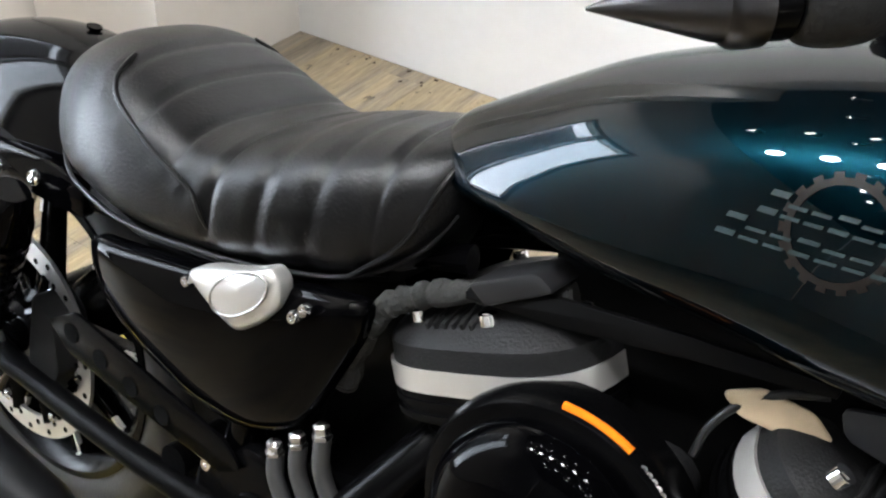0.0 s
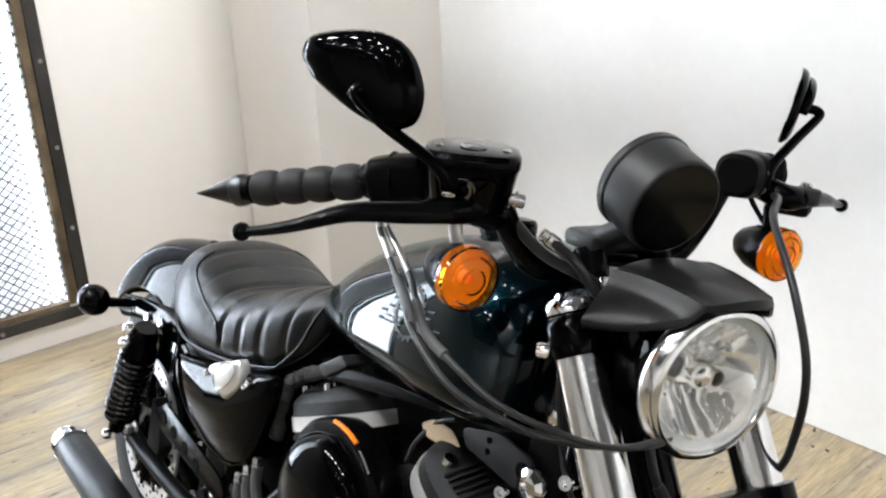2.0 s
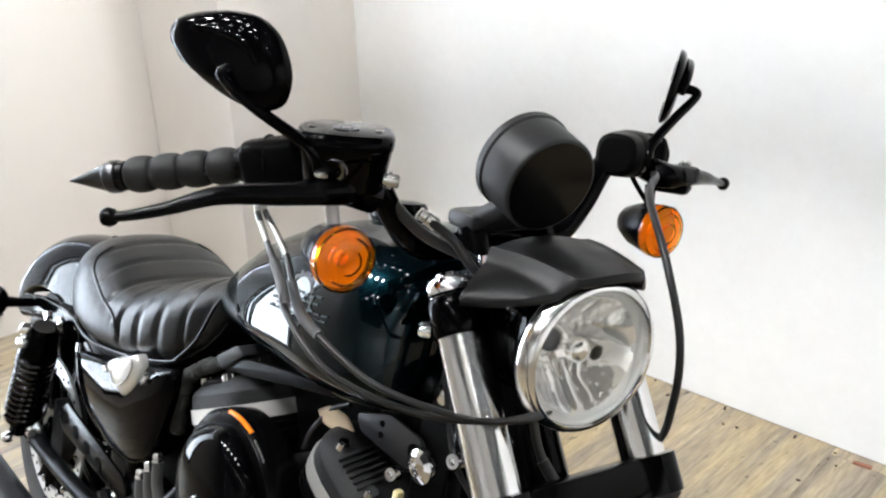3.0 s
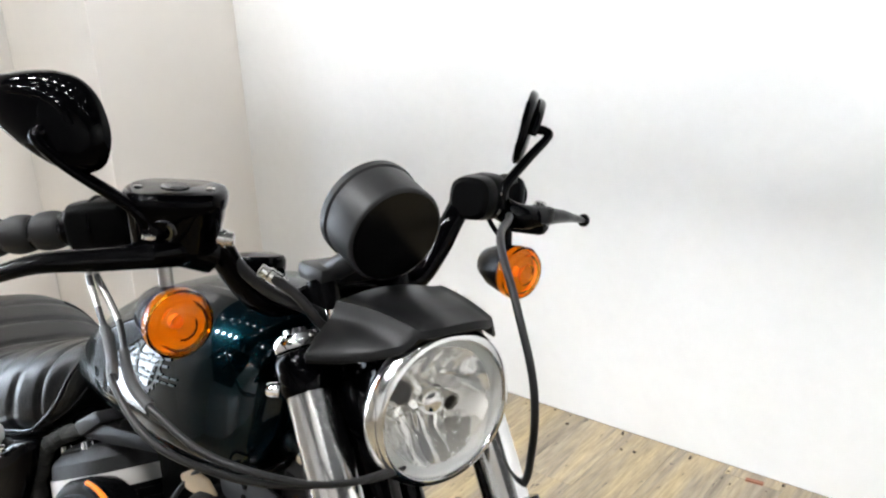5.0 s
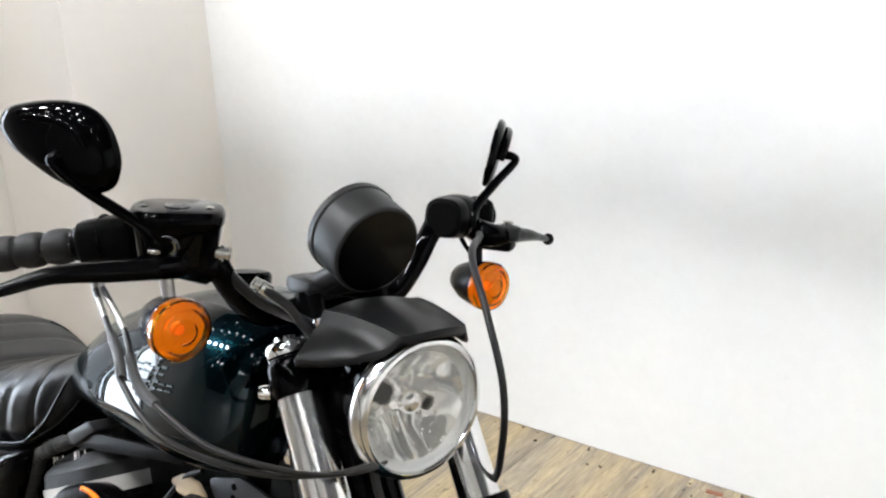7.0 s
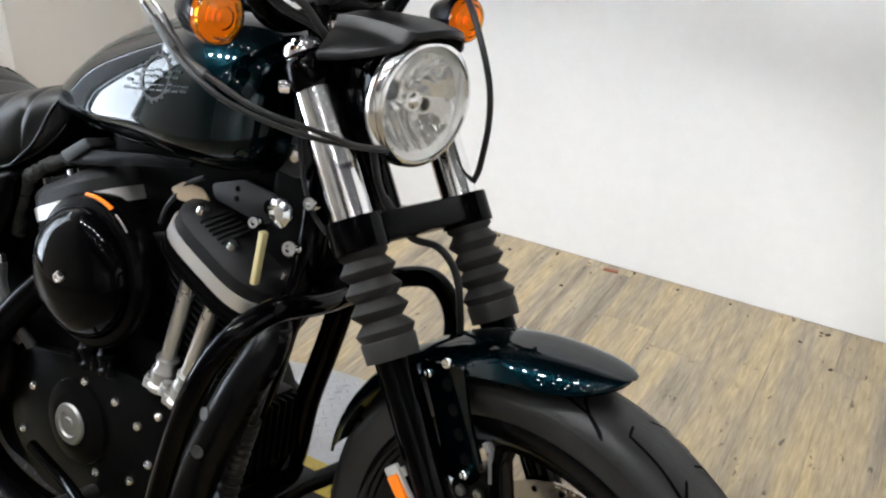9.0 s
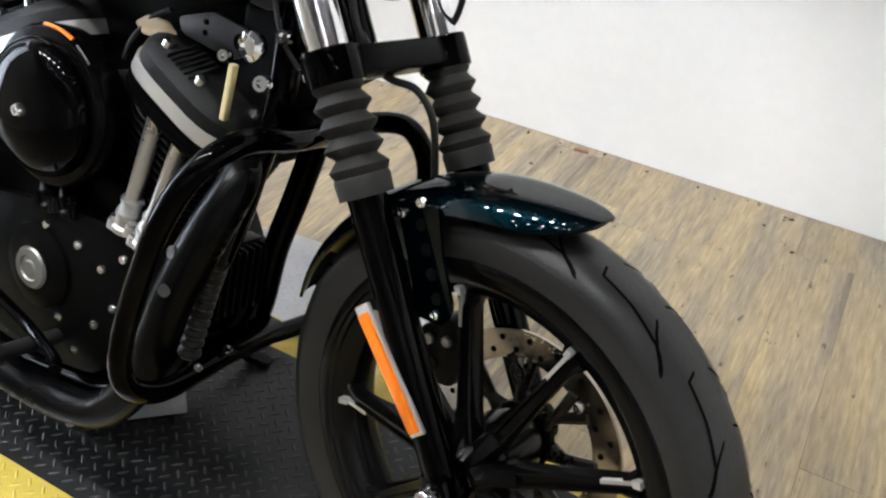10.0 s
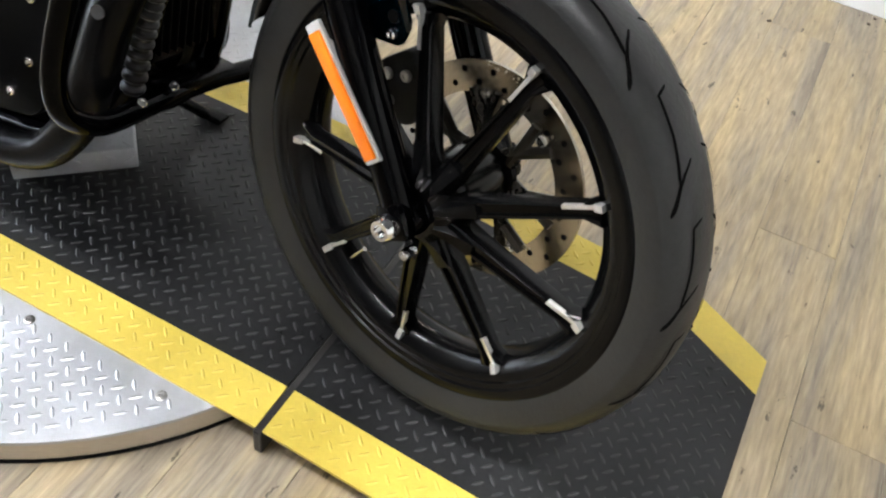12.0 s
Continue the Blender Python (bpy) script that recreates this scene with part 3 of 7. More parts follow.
def clear_material(name, colour, rough=0.03, ior=1.46):
    m = bpy.data.materials.new(name)
    m.use_nodes = True
    b = m.node_tree.nodes["Principled BSDF"]
    b.inputs["Base Color"].default_value, b.inputs["Roughness"].default_value = (*colour, 1), rough
    b.inputs["Transmission Weight"].default_value, b.inputs["IOR"].default_value = 1.0, ior
    return m


GLASS = clear_material("clear_lens_glass", (0.98, 0.98, 0.97))
AMBER = clear_material("amber_lens_plastic", (1.0, 0.39, 0.01), 0.05, 1.36)
AMBER_BOWL = mat("pale_lamp_bowl", (0.92, 0.91, 0.88), 0.25, 0.45)
AMBER_BULB = mat("amber_bulb_glass", (0.95, 0.6, 0.1), 0.15)
REFLECTOR = mat("faceted_mirror_bowl", (0.98, 0.98, 0.97), 0.07, 0.80)
FIN_BLACK = mat("black_engine_enamel", (0.0016, 0.0016, 0.0018), 0.4, spec=0.06, bump=0.2, bump_scale=260, vary=0.3, rough_vary=0.1)
GREY_CASE = mat("charcoal_wrinkle_coat", (0.011, 0.011, 0.0115), 0.5, spec=0.15, bump=0.5, bump_scale=420, vary=0.3, rough_vary=0.1)
CABLE = mat("black_cable_sheath", (0.008, 0.008, 0.0083), 0.4, vary=0.25, spec=0.4)
PLATE_GREY = mat("grey_primer_plate", (0.013, 0.013, 0.014), 0.45, vary=0.1, rough_vary=0.1, bump=0.05, spec=0.2)
ZINC_GREY = mat("grey_zinc_plate", (0.022, 0.022, 0.024), 0.45, vary=0.08, rough_vary=0.1, bump=0.05, spec=0.3)
ADJUSTER = mat("grey_rubber_sleeve", (0.04, 0.04, 0.04), 0.55, vary=0.25)
LOOM = mat("braided_loom_sleeve", (0.034, 0.034, 0.033), 0.8, bump=1.0, bump_scale=420, vary=0.5, vary_scale=40, spec=0.1)
GREY_LETTER = mat("teal_grey_lettering", (0.016, 0.027, 0.029), 0.45, 0.0, vary=0.1, spec=0.2)
DARK_BRONZE = mat("dark_bronze_graphic", (0.009, 0.007, 0.006), 0.4, 0.0, vary=0.2, spec=0.15)


def fpart(name, bm, material, parent=None, label="", smooth=40):
    """A part that turns with the bars."""
    return part(name, bm, material, bike if parent is None else parent, label, STEER if parent is None else None, smooth)


def bpart(name, bm, material, parent=None, label="", smooth=40):
    return part(name, bm, material, bike if parent is None else parent, label, None, smooth)


YAX = (0, 1, 0)
HUB = Vector((0, 0, RF))

# ---- front wheel ----
def tyre_profile(r, half, bead, flat=0.62):
    """Outer shape of a tyre: (radius, offset) pairs, bead to bead."""
    pts = [(bead - 0.006, -half * 0.62), (bead + 0.004, -half * 0.74)]
    for k in range(1, 14):
        a = math.pi * k / 14
        rr = bead + (r - bead) * (0.25 + 0.75 * math.sin(a) ** flat) if 0 < k < 14 else bead
        pts.append((rr, -half * math.copysign(abs(math.cos(a)) ** 0.8, math.cos(a))))
    return pts + [(bead + 0.004, half * 0.74), (bead - 0.006, half * 0.62)]


def tyre_height(r, half, bead, y, flat=0.62):
    c = min(0.999, abs(y) / half) ** (1 / 0.8)
    return bead + (r - bead) * (0.25 + 0.75 * max(0.0, 1 - c * c) ** (flat / 2))


bm = bmesh.new()
lathe(bm, tyre_profile(RF, 0.052, 0.262), HUB, YAX, 96, True)
front_tyre = fpart("front_tyre", bm, RUBBER, None, "black road tyre with angled tread grooves", 60)
# near-black tone painted for the shade inside grooves and holes
RECESS_SHADE = mat("painted_recess_shade", (0.0015, 0.0015, 0.0015), 0.9, spec=0.05)


def groove_strip(bm, line, width, r, half, bead, centre):
    """The shade of a tread groove, painted as a narrow dark strip just above the tyre."""
    rows = []
    for k, (ang, y) in enumerate(line):
        a0, y0 = line[max(k - 1, 0)]
        a1, y1 = line[min(k + 1, len(line) - 1)]
        da, dy = (a1 - a0) * r, (y1 - y0)
        ln = math.hypot(da, dy) or 1
        na, ny = -dy / ln / r, da / ln
        w = width * (0.35 if k in (0, len(line) - 1) else 1.0) / 2
        row = []
        for s in (-1, 1):
            a, yy = ang + s * w * na, y + s * w * ny
            rr = tyre_height(r, half, bead, yy) + 0.0013
            row.append(bm.verts.new(Vector(centre) + Vector((rr * math.cos(a), yy, rr * math.sin(a)))))
        rows.append(row)
    for a, b in zip(rows, rows[1:]):
        bm.faces.new((a[0], a[1], b[1], b[0]))


def dense(line, n=5):
    out = []
    for (a, b), (c, d) in zip(line, line[1:]):
        out += [(a + (c - a) * k / n, b + (d - b) * k / n) for k in range(n)]
    return out + [line[-1]]


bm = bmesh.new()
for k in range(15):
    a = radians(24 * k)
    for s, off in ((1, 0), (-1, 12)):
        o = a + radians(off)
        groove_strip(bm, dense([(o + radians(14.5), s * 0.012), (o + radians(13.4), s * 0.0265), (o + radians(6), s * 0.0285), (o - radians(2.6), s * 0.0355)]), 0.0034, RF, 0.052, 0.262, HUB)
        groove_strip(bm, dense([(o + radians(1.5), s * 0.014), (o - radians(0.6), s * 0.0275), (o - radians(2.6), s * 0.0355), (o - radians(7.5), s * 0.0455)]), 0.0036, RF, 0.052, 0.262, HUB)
fpart("groove_shade", bm, RECESS_SHADE, front_tyre, "dark strips painted as the shade of angled tread grooves", 0)
for s in (-1, 1):
    bm = bmesh.new()
    rr = tyre_height(RF, 0.052, 0.262, 0.0488)
    lathe(bm, [(rr - 0.0006, s * 0.0478), (rr + 0.0012, s * 0.0488), (rr - 0.002, s * 0.0502)], HUB, YAX, 96, True)
    fpart("shoulder_line", bm, RUBBER, front_tyre, "", 40)

bm = bmesh.new()
lathe(bm, [(0.230, -0.014), (0.250, -0.028), (0.262, -0.033), (0.2695, -0.036), (0.2695, -0.042), (0.264, -0.0435), (0.2575, -0.042), (0.2555, -0.0385), (0.2495, -0.0375), (0.2475, -0.034), (0.240, -0.033), (0.236, -0.030), (0.226, -0.024),
           (0.219, -0.012), (0.219, 0.012), (0.226, 0.025), (0.240, 0.036), (0.257, 0.042), (0.264, 0.0435), (0.2695, 0.042), (0.2695, 0.036), (0.262, 0.033), (0.250, 0.028), (0.230, 0.014)], HUB, YAX, 96, True)
front_rim = fpart("front_rim", bm, WHEEL_BLACK, None, "satin black nine-spoke cast wheel")


def spoke(parent, centre, ang, r0, r1, y0, y1, maker):
    """A cast spoke with a ridged face, tapering to the rim, with a bright machined end."""
    c, s = math.cos(ang), math.sin(ang)
    out = bmesh.new()
    rings = []
    for t in (0, 0.25, 0.6, 0.9, 1.0):
        r = r0 + (r1 - r0) * t
        w = 0.0125 - 0.0045 * t + (0.010 * (t - 0.9) / 0.1 if t > 0.9 else 0) + (0.004 * (0.25 - t) / 0.25 if t < 0.25 else 0)
        yf = y0 + (y1 - y0) * t
        yb = yf + 0.030 - 0.006 * t
        ring = [(-w, yb), (-w, yf + 0.003), (-w * 0.80, yf), (-w * 0.50, yf), (-w * 0.36, yf + 0.0045), (w * 0.36, yf + 0.0045), (w * 0.50, yf), (w * 0.80, yf), (w, yf + 0.003), (w, yb)]
        rings.append([Vector(centre) + Vector((r * c - u * s, v, r * s + u * c)) for u, v in ring])
    loft(out, rings)
    maker("spoke", out, WHEEL_BLACK, parent)
    tip = bmesh.new()
    for a, b, u0, u1, yy in ((0.79, 0.985, 0.0048, 0.0092, 0.0012), (0.985, 1.045, 0.0035, 0.0115, 0.004)):
        pts = []
        for t, u in ((a, u0), (b, u0), (b, u1), (a, u1)):
            r = r0 + (r1 - r0) * t
            pts.append((r, u, y0 + (y1 - y0) * min(t, 1) + (0 if t < 1 else -0.004)))
        ra = [tip.verts.new(Vector(centre) + Vector((r * c - u * s, v - yy, r * s + u * c))) for r, u, v in pts]
        rb = [tip.verts.new(Vector(centre) + Vector((r * c - u * s, v + 0.006, r * s + u * c))) for r, u, v in pts]
        tip.faces.new(ra)
        tip.faces.new(rb[::-1])
        for k in range(4):
            tip.faces.new((ra[k], rb[k], rb[(k + 1) % 4], ra[(k + 1) % 4]))
    maker("machined_tip", tip, SILVER_PAINT, parent, "bright machined spoke end", 0)


for k in range(9):
    spoke(front_rim, HUB, radians(27 + 40 * k), 0.030, 0.226, -0.058, -0.030, fpart)
bm = bmesh.new()
rings = []
for y, r_gap, r_lobe in ((-0.082, 0.012, 0.012), (-0.080, 0.022, 0.022), (-0.074, 0.0265, 0.0265), (-0.0725, 0.033, 0.034), (-0.062, 0.041, 0.053), (-0.0535, 0.046, 0.080), (-0.040, 0.050, 0.084), (-0.026, 0.052, 0.078), (-0.018, 0.05, 0.05), (0.03, 0.05, 0.05), (0.06, 0.042, 0.042), (0.07, 0.03, 0.03)):
    ring = []
    for k in range(108):
        a = 2 * math.pi * k / 108
        f = min(1.0, max(0.0, 0.30 + 1.5 * math.cos(9 * (a - radians(27)))))
        r = r_gap + (r_lobe - r_gap) * f
        ring.append(HUB + Vector((r * math.cos(a), y, r * math.sin(a))))
    rings.append(ring)
loft(bm, rings)
fpart("hub", bm, WHEEL_BLACK, front_rim, "", 28)
bm = bmesh.new()
a = radians(236)
tube(bm, [HUB + Vector((r * math.cos(a), -0.012, r * math.sin(a))) for r in (0.222, 0.186)], 0.0036, 10, smooth=False)
fpart("valve_stem", bm, STEEL, front_rim, "small bright tyre valve")
for s, y in ((-1, -0.0405), (1, 0.0405)):
    bm = bmesh.new()
    lathe(bm, [(0.2700, y - 0.0012), (0.2722, y), (0.2700, y + 0.0012), (0.2680, y)], HUB, YAX, 96, True)
    fpart("rim_edge", bm, WHEEL_BLACK, front_rim)
bm = bmesh.new()
lathe(bm, [(0.012, -0.086), (0.019, -0.086), (0.021, -0.083), (0.021, -0.079), (0.012, -0.079)], HUB, YAX, 32, True)
fpart("bearing_ring", bm, STEEL, front_rim, "bright steel bearing ring")


def brake_disc(name, centre, y, r_out, r_in, holes, maker, parent=None, arms=7, flip=1):
    """A drilled ring with a dark spider."""
    b = bmesh.new()
    lathe(b, [(r_in, y - 0.0025), (r_out, y - 0.0025), (r_out, y + 0.0025), (r_in, y + 0.0025)], centre, YAX, 72, True)
    disc = maker(name, b, DISC_STEEL, parent, "drilled stainless brake disc", 30)
    # no real holes: their shade is painted as small dark discs
    b = bmesh.new()
    for k in range(holes):
        a = 2 * math.pi * k / holes
        r = r_in + (r_out - r_in) * (0.3 + 0.4 * (k % 2))
        lathe(b, [(0, y - 0.0032), (0.0042, y - 0.0032), (0.0042, y + 0.0032), (0, y + 0.0032)], Vector(centre) + Vector((r * math.cos(a), 0, r * math.sin(a))), YAX, 8)
    tagged(maker("drilled_hole", b, RECESS_SHADE, disc, "dark drilled cooling holes", 0), "dark drilled cooling holes", kind="stuff")
    b = bmesh.new()
    lathe(b, [(0.028, y - 0.005), (0.048, y - 0.005), (0.048, y + 0.005), (0.028, y + 0.005)], centre, YAX, 32, True)
    maker("disc_carrier", b, SATIN_BLACK, disc)
    for k in range(arms):
        a = 2 * math.pi * k / arms
        for t in (-0.16, 0.16):
            b = bmesh.new()
            tube(b, [Vector(centre) + Vector((0.046 * math.cos(a - t), y, 0.046 * math.sin(a - t))), Vector(centre) + Vector(((r_in + 0.006) * math.cos(a + t), y, (r_in + 0.006) * math.sin(a + t)))], 0.0082, 8, smooth=False)
            maker("disc_arm", b, SATIN_BLACK if name.startswith("rear") else ARM_STEEL, disc)
    for k in range(arms):
        a = 2 * math.pi * k / arms
        b = bmesh.new()
        bolt(b, Vector(centre) + Vector((r_in * math.cos(a), y - 0.003, r_in * math.sin(a))), (0, -1, 0), 0.007, 0.004)
        maker("disc_button", b, STEEL, disc)
    return disc


# tan of the reflected floor is put into the front disc's steel colour
DISC_STEEL = mat("floor_tinted_brake_disc", (0.40, 0.36, 0.30), 0.22, 1.0, vary=0.1, vary_scale=12, rough_vary=0.1)
ARM_STEEL = mat("dark_disc_carrier_steel", (0.06, 0.055, 0.048), 0.3, 1.0, vary=0.1, rough_vary=0.1)
brake_disc("brake_disc", HUB, 0.072, 0.148, 0.108, 40, fpart)
bm = bmesh.new()
prism(bm, rounded([(-0.185, 0.41), (-0.135, 0.452), (-0.098, 0.40), (-0.112, 0.345), (-0.165, 0.335)], 0.014), 0.05, 0.105, 0.006)
caliper = fpart("brake_caliper", bm, GREY_CASE, None, "black cast brake caliper")
for x, z in ((-0.15, 0.37), (-0.13, 0.415), (-0.16, 0.405)):
    bm = bmesh.new()
    bolt(bm, (x, 0.048, z), (0, -1, 0), 0.008, 0.006)
    fpart("caliper_bolt", bm, DULL_STEEL, caliper)

# ---- fork ----
F_TOP, F_LOW = Vector((-0.388, 0, 0.975)), Vector((0.004, 0, 0.338))
F_DIR = (F_TOP - F_LOW).normalized()


def on_fork(z, y=0.0, ahead=0.0):
    """A point of the fork's line at the height z, moved sideways and forward of it."""
    t = (z - F_LOW.z) / (F_TOP.z - F_LOW.z)
    p = F_LOW.lerp(F_TOP, t) + Vector((F_DIR.z, 0, -F_DIR.x)) * ahead
    return Vector((p.x, y, p.z))


FY = 0.097


def fork_leg(s):
    b = bmesh.new()
    lathe(b, [(0, -0.006), (0.019, -0.006), (0.0225, 0.012), (0.0228, 0.26), (0.0238, 0.30), (0.0238, 0.40), (0.0, 0.40)], on_fork(0.325, s * FY), F_DIR, 28)
    leg = fpart("fork_leg", b, GLOSS_BLACK, None, "gloss black lower fork leg")
    b = bmesh.new()
    box(b, (0.044, 0.05, 0.05), on_fork(0.338, s * FY), 0.012, Euler((0, -radians(32), 0)).to_matrix())
    fpart("axle_clamp", b, GLOSS_BLACK, leg)
    b = bmesh.new()
    prof, n = [], 4
    length = 0.131
    prof += [(0.023, 0.0), (0.0325, 0.0), (0.0335, 0.022), (0.0315, 0.025)]
    for k in range(n):
        h = 0.022 + k * (length - 0.034) / n
        d = (length - 0.034) / n
        prof += [(0.0352 - 0.0006 * k, h + d * 0.42), (0.0358 - 0.0006 * k, h + d * 0.52), (0.0255, h + d * 0.98), (0.0250, h + d * 1.04)]
    prof += [(0.030, length - 0.006), (0.030, length), (0.021, length)]
    lathe(b, prof, on_fork(0.640, s * FY), F_DIR, 36)
    fpart("fork_gaiter", b, GAITER, None, "grey-black rubber bellows gaiter", 50)
    b = bmesh.new()
    lathe(b, [(0, 0), (0.0245, 0), (0.0245, 0.232), (0, 0.232)], on_fork(0.755, s * FY), F_DIR, 32)
    fpart("fork_tube", b, RING_CHROME, None, "polished chrome fork tube")
    b = bmesh.new()
    lathe(b, [(0.0246, 0.0), (0.034, 0.0), (0.0345, 0.004), (0.0345, 0.036), (0.034, 0.04), (0.0246, 0.04)], on_fork(0.750, s * FY), F_DIR, 32, True)
    cl = fpart("lower_clamp", b, GLOSS_BLACK, None, "black lower triple clamp")
    b = bmesh.new()
    bolt(b, on_fork(0.767, s * FY - s * 0.0, -0.034), Vector((-F_DIR.z, 0, F_DIR.x)), 0.009, 0.012)
    fpart("pinch_bolt", b, DULL_STEEL, cl)
    b = bmesh.new()
    lathe(b, [(0, 0), (0.026, 0.0), (0.028, 0.004), (0.028, 0.032), (0.025, 0.040), (0.021, 0.043), (0.0, 0.046)], on_fork(0.918, s * FY), F_DIR, 32)
    up = fpart("upper_clamp", b, GLOSS_BLACK, None, "gloss black upper fork clamp")
    b = bmesh.new()
    lathe(b, [(0, 0), (0.0245, 0), (0.0250, 0.003), (0.0250, 0.009), (0.022, 0.014), (0.013, 0.017), (0.012, 0.020), (0, 0.021)], on_fork(0.955, s * FY), F_DIR, 24)
    fpart("fork_cap", b, CHROME, up, "chrome fork cap nut")
    b = bmesh.new()
    bolt(b, on_fork(0.928, s * (FY + 0.022), -0.018), (-0.6, s * 0.8, 0), 0.008, 0.012)
    fpart("clamp_bolt", b, CHROME, up)
    return leg


right_leg = fork_leg(-1)
fork_leg(1)
for x, z, r, y in ((0.004, 0.336, 0.0155, -0.120), (0.034, 0.314, 0.007, -0.108)):
    bm = bmesh.new()
    lathe(bm, [(0, 0), (r, 0), (r, 0.014), (r * 0.8, 0.018), (r * 0.55, 0.018), (r * 0.5, 0.012), (0, 0.012)], (x, y, z), (0, -1, 0), 20)
    fpart("axle_bolt", bm, CHROME, right_leg, "bright axle pinch bolt")
# lower clamp bridge, upper clamp bridge
for z, dz, dy, lab in ((0.769, 0.036, 0.085, "lower_bridge"), (0.962, 0.022, 0.075, "upper_bridge")):
    bm = bmesh.new()
    box(bm, (0.05, dy * 2, dz), on_fork(z, 0, 0.0), 0.006, Euler((0, -radians(32), 0)).to_matrix())
    fpart(lab, bm, SATIN_BLACK, None, "satin black triple clamp bridge")
bm = bmesh.new()
tube(bm, [on_fork(0.775, 0, -0.055), on_fork(0.965, 0, -0.055)], 0.030, 20, smooth=False)
bpart("steering_head", bm, GLOSS_BLACK)
# orange side reflector on its bracket
bm = bmesh.new()
D = Vector((0.105, 0, -0.108)).normalized()
turn = Matrix((D, Vector((0, 1, 0)), D.cross(Vector((0, 1, 0))))).transposed()
box(bm, (0.165, 0.006, 0.024), (-0.088, -0.1205, 0.462), 0.002, turn)
holder = fpart("reflector_holder", bm, SILVER_PAINT, None, "bright backing of the side reflector")
bm = bmesh.new()
box(bm, (0.150, 0.006, 0.017), (-0.086, -0.125, 0.460), 0.002, turn)
fpart("side_reflector", bm, ORANGE, holder, "orange side reflector")

# ---- front fender ----
def fender(name, centre, stations, maker, material, label, skin=0.003, n=20):
    """A curved mudguard: stations of (angle, crown radius, edge radius, half width)."""
    outer, inner = [], []
    for ang, rc, re, w in stations:
        a = radians(ang)
        ro, ri = [], []
        for k in range(n + 1):
            u = -1 + 2 * k / n
            r = re + (rc - re) * (1 - abs(u) ** 2.6) ** 0.62
            y = w * u * (1 - 0.06 * (1 - abs(u)))
            ro.append(Vector(centre) + Vector((r * math.cos(a), y, r * math.sin(a))))
            ri.append(Vector(centre) + Vector(((r - skin) * math.cos(a), y * (1 - skin / max(w, 0.004)), (r - skin) * math.sin(a))))
        outer.append(ro + ri[::-1])
    b = bmesh.new()
    loft(b, outer)
    return maker(name, b, material, None, label, 50)


def smooth_rows(rows, steps=6):
    a = np.array(rows, float)
    t = np.linspace(0, len(rows) - 1, (len(rows) - 1) * steps + 1)
    lines = []
    for c in range(a.shape[1]):
        pts = [Vector((k, a[k, c], 0)) for k in range(len(rows))]
        sp = spline(pts, steps)
        lines.append([p.y for p in sp])
    return list(zip(*lines))


FENDER_ROWS = smooth_rows([(164, 0.345, 0.332, 0.050), (150, 0.353, 0.331, 0.060), (132, 0.359, 0.330, 0.066), (115, 0.362, 0.329, 0.068), (100, 0.365, 0.330, 0.067),
                           (91.5, 0.367, 0.333, 0.063), (86, 0.3695, 0.341, 0.055), (82, 0.371, 0.352, 0.043), (79.4, 0.3715, 0.363, 0.024), (78.7, 0.3715, 0.369, 0.008)], 4)
front_fender = fender("front_fender", HUB, FENDER_ROWS, fpart, JADE, "glossy dark jade green front mudguard")
for s in (-1, 1):
    bm = bmesh.new()
    prism(bm, rounded([(-0.160, 0.640), (-0.098, 0.655), (-0.080, 0.600), (-0.052, 0.545), (-0.060, 0.518), (-0.100, 0.512), (-0.125, 0.570)], 0.008), s * 0.067, s * 0.072)
    br = fpart("fender_bracket", bm, JADE, front_fender, "dark green drilled mudguard bracket", 30)
    # bracket holes are dark discs that paint the shade inside
    for k in range(4):
        bm = bmesh.new()
        lathe(bm, [(0, 0), (0.0075, 0), (0.0075, 0.0012), (0, 0.0012)], (-0.117 + 0.0135 * k, s * 0.072, 0.625 - 0.026 * k), (0, s, 0), 14)
        fpart("bracket_hole", bm, RECESS_SHADE, front_fender, "", 0)
    for x, z in ((-0.121, 0.652), (-0.147, 0.628), (-0.075, 0.527)):
        b2 = bmesh.new()
        bolt(b2, (x, s * 0.072, z), (0, s, 0), 0.0065, 0.005)
        fpart("fender_bolt", b2, CHROME, front_fender)

# ---- headlamp ----
LAMP, LX = Vector((-0.259, -0.011, 0.918)), (0.995, -0.05, -0.03)
RT = frame_of(LX)
bm = bmesh.new()
lathe(bm, [(0, -0.112), (0.03, -0.110), (0.056, -0.095), (0.070, -0.06), (0.0745, -0.02), (0.0745, -0.012), (0.072, -0.012), (0.072, -0.06), (0, -0.09)], LAMP, LX, 48, True)
lamp = fpart("headlamp", bm, GLOSS_BLACK, None, "round headlamp with chrome trim ring")
bm = bmesh.new()
lathe(bm, [(0.0715, -0.016), (0.0775, -0.016), (0.0798, -0.012), (0.0798, -0.005), (0.078, 0.002), (0.0745, 0.0065), (0.0700, 0.0075), (0.0685, 0.005), (0.0700, -0.004)], LAMP, LX, 64, True)
fpart("trim_ring", bm, RING_CHROME, lamp, "polished chrome trim ring")


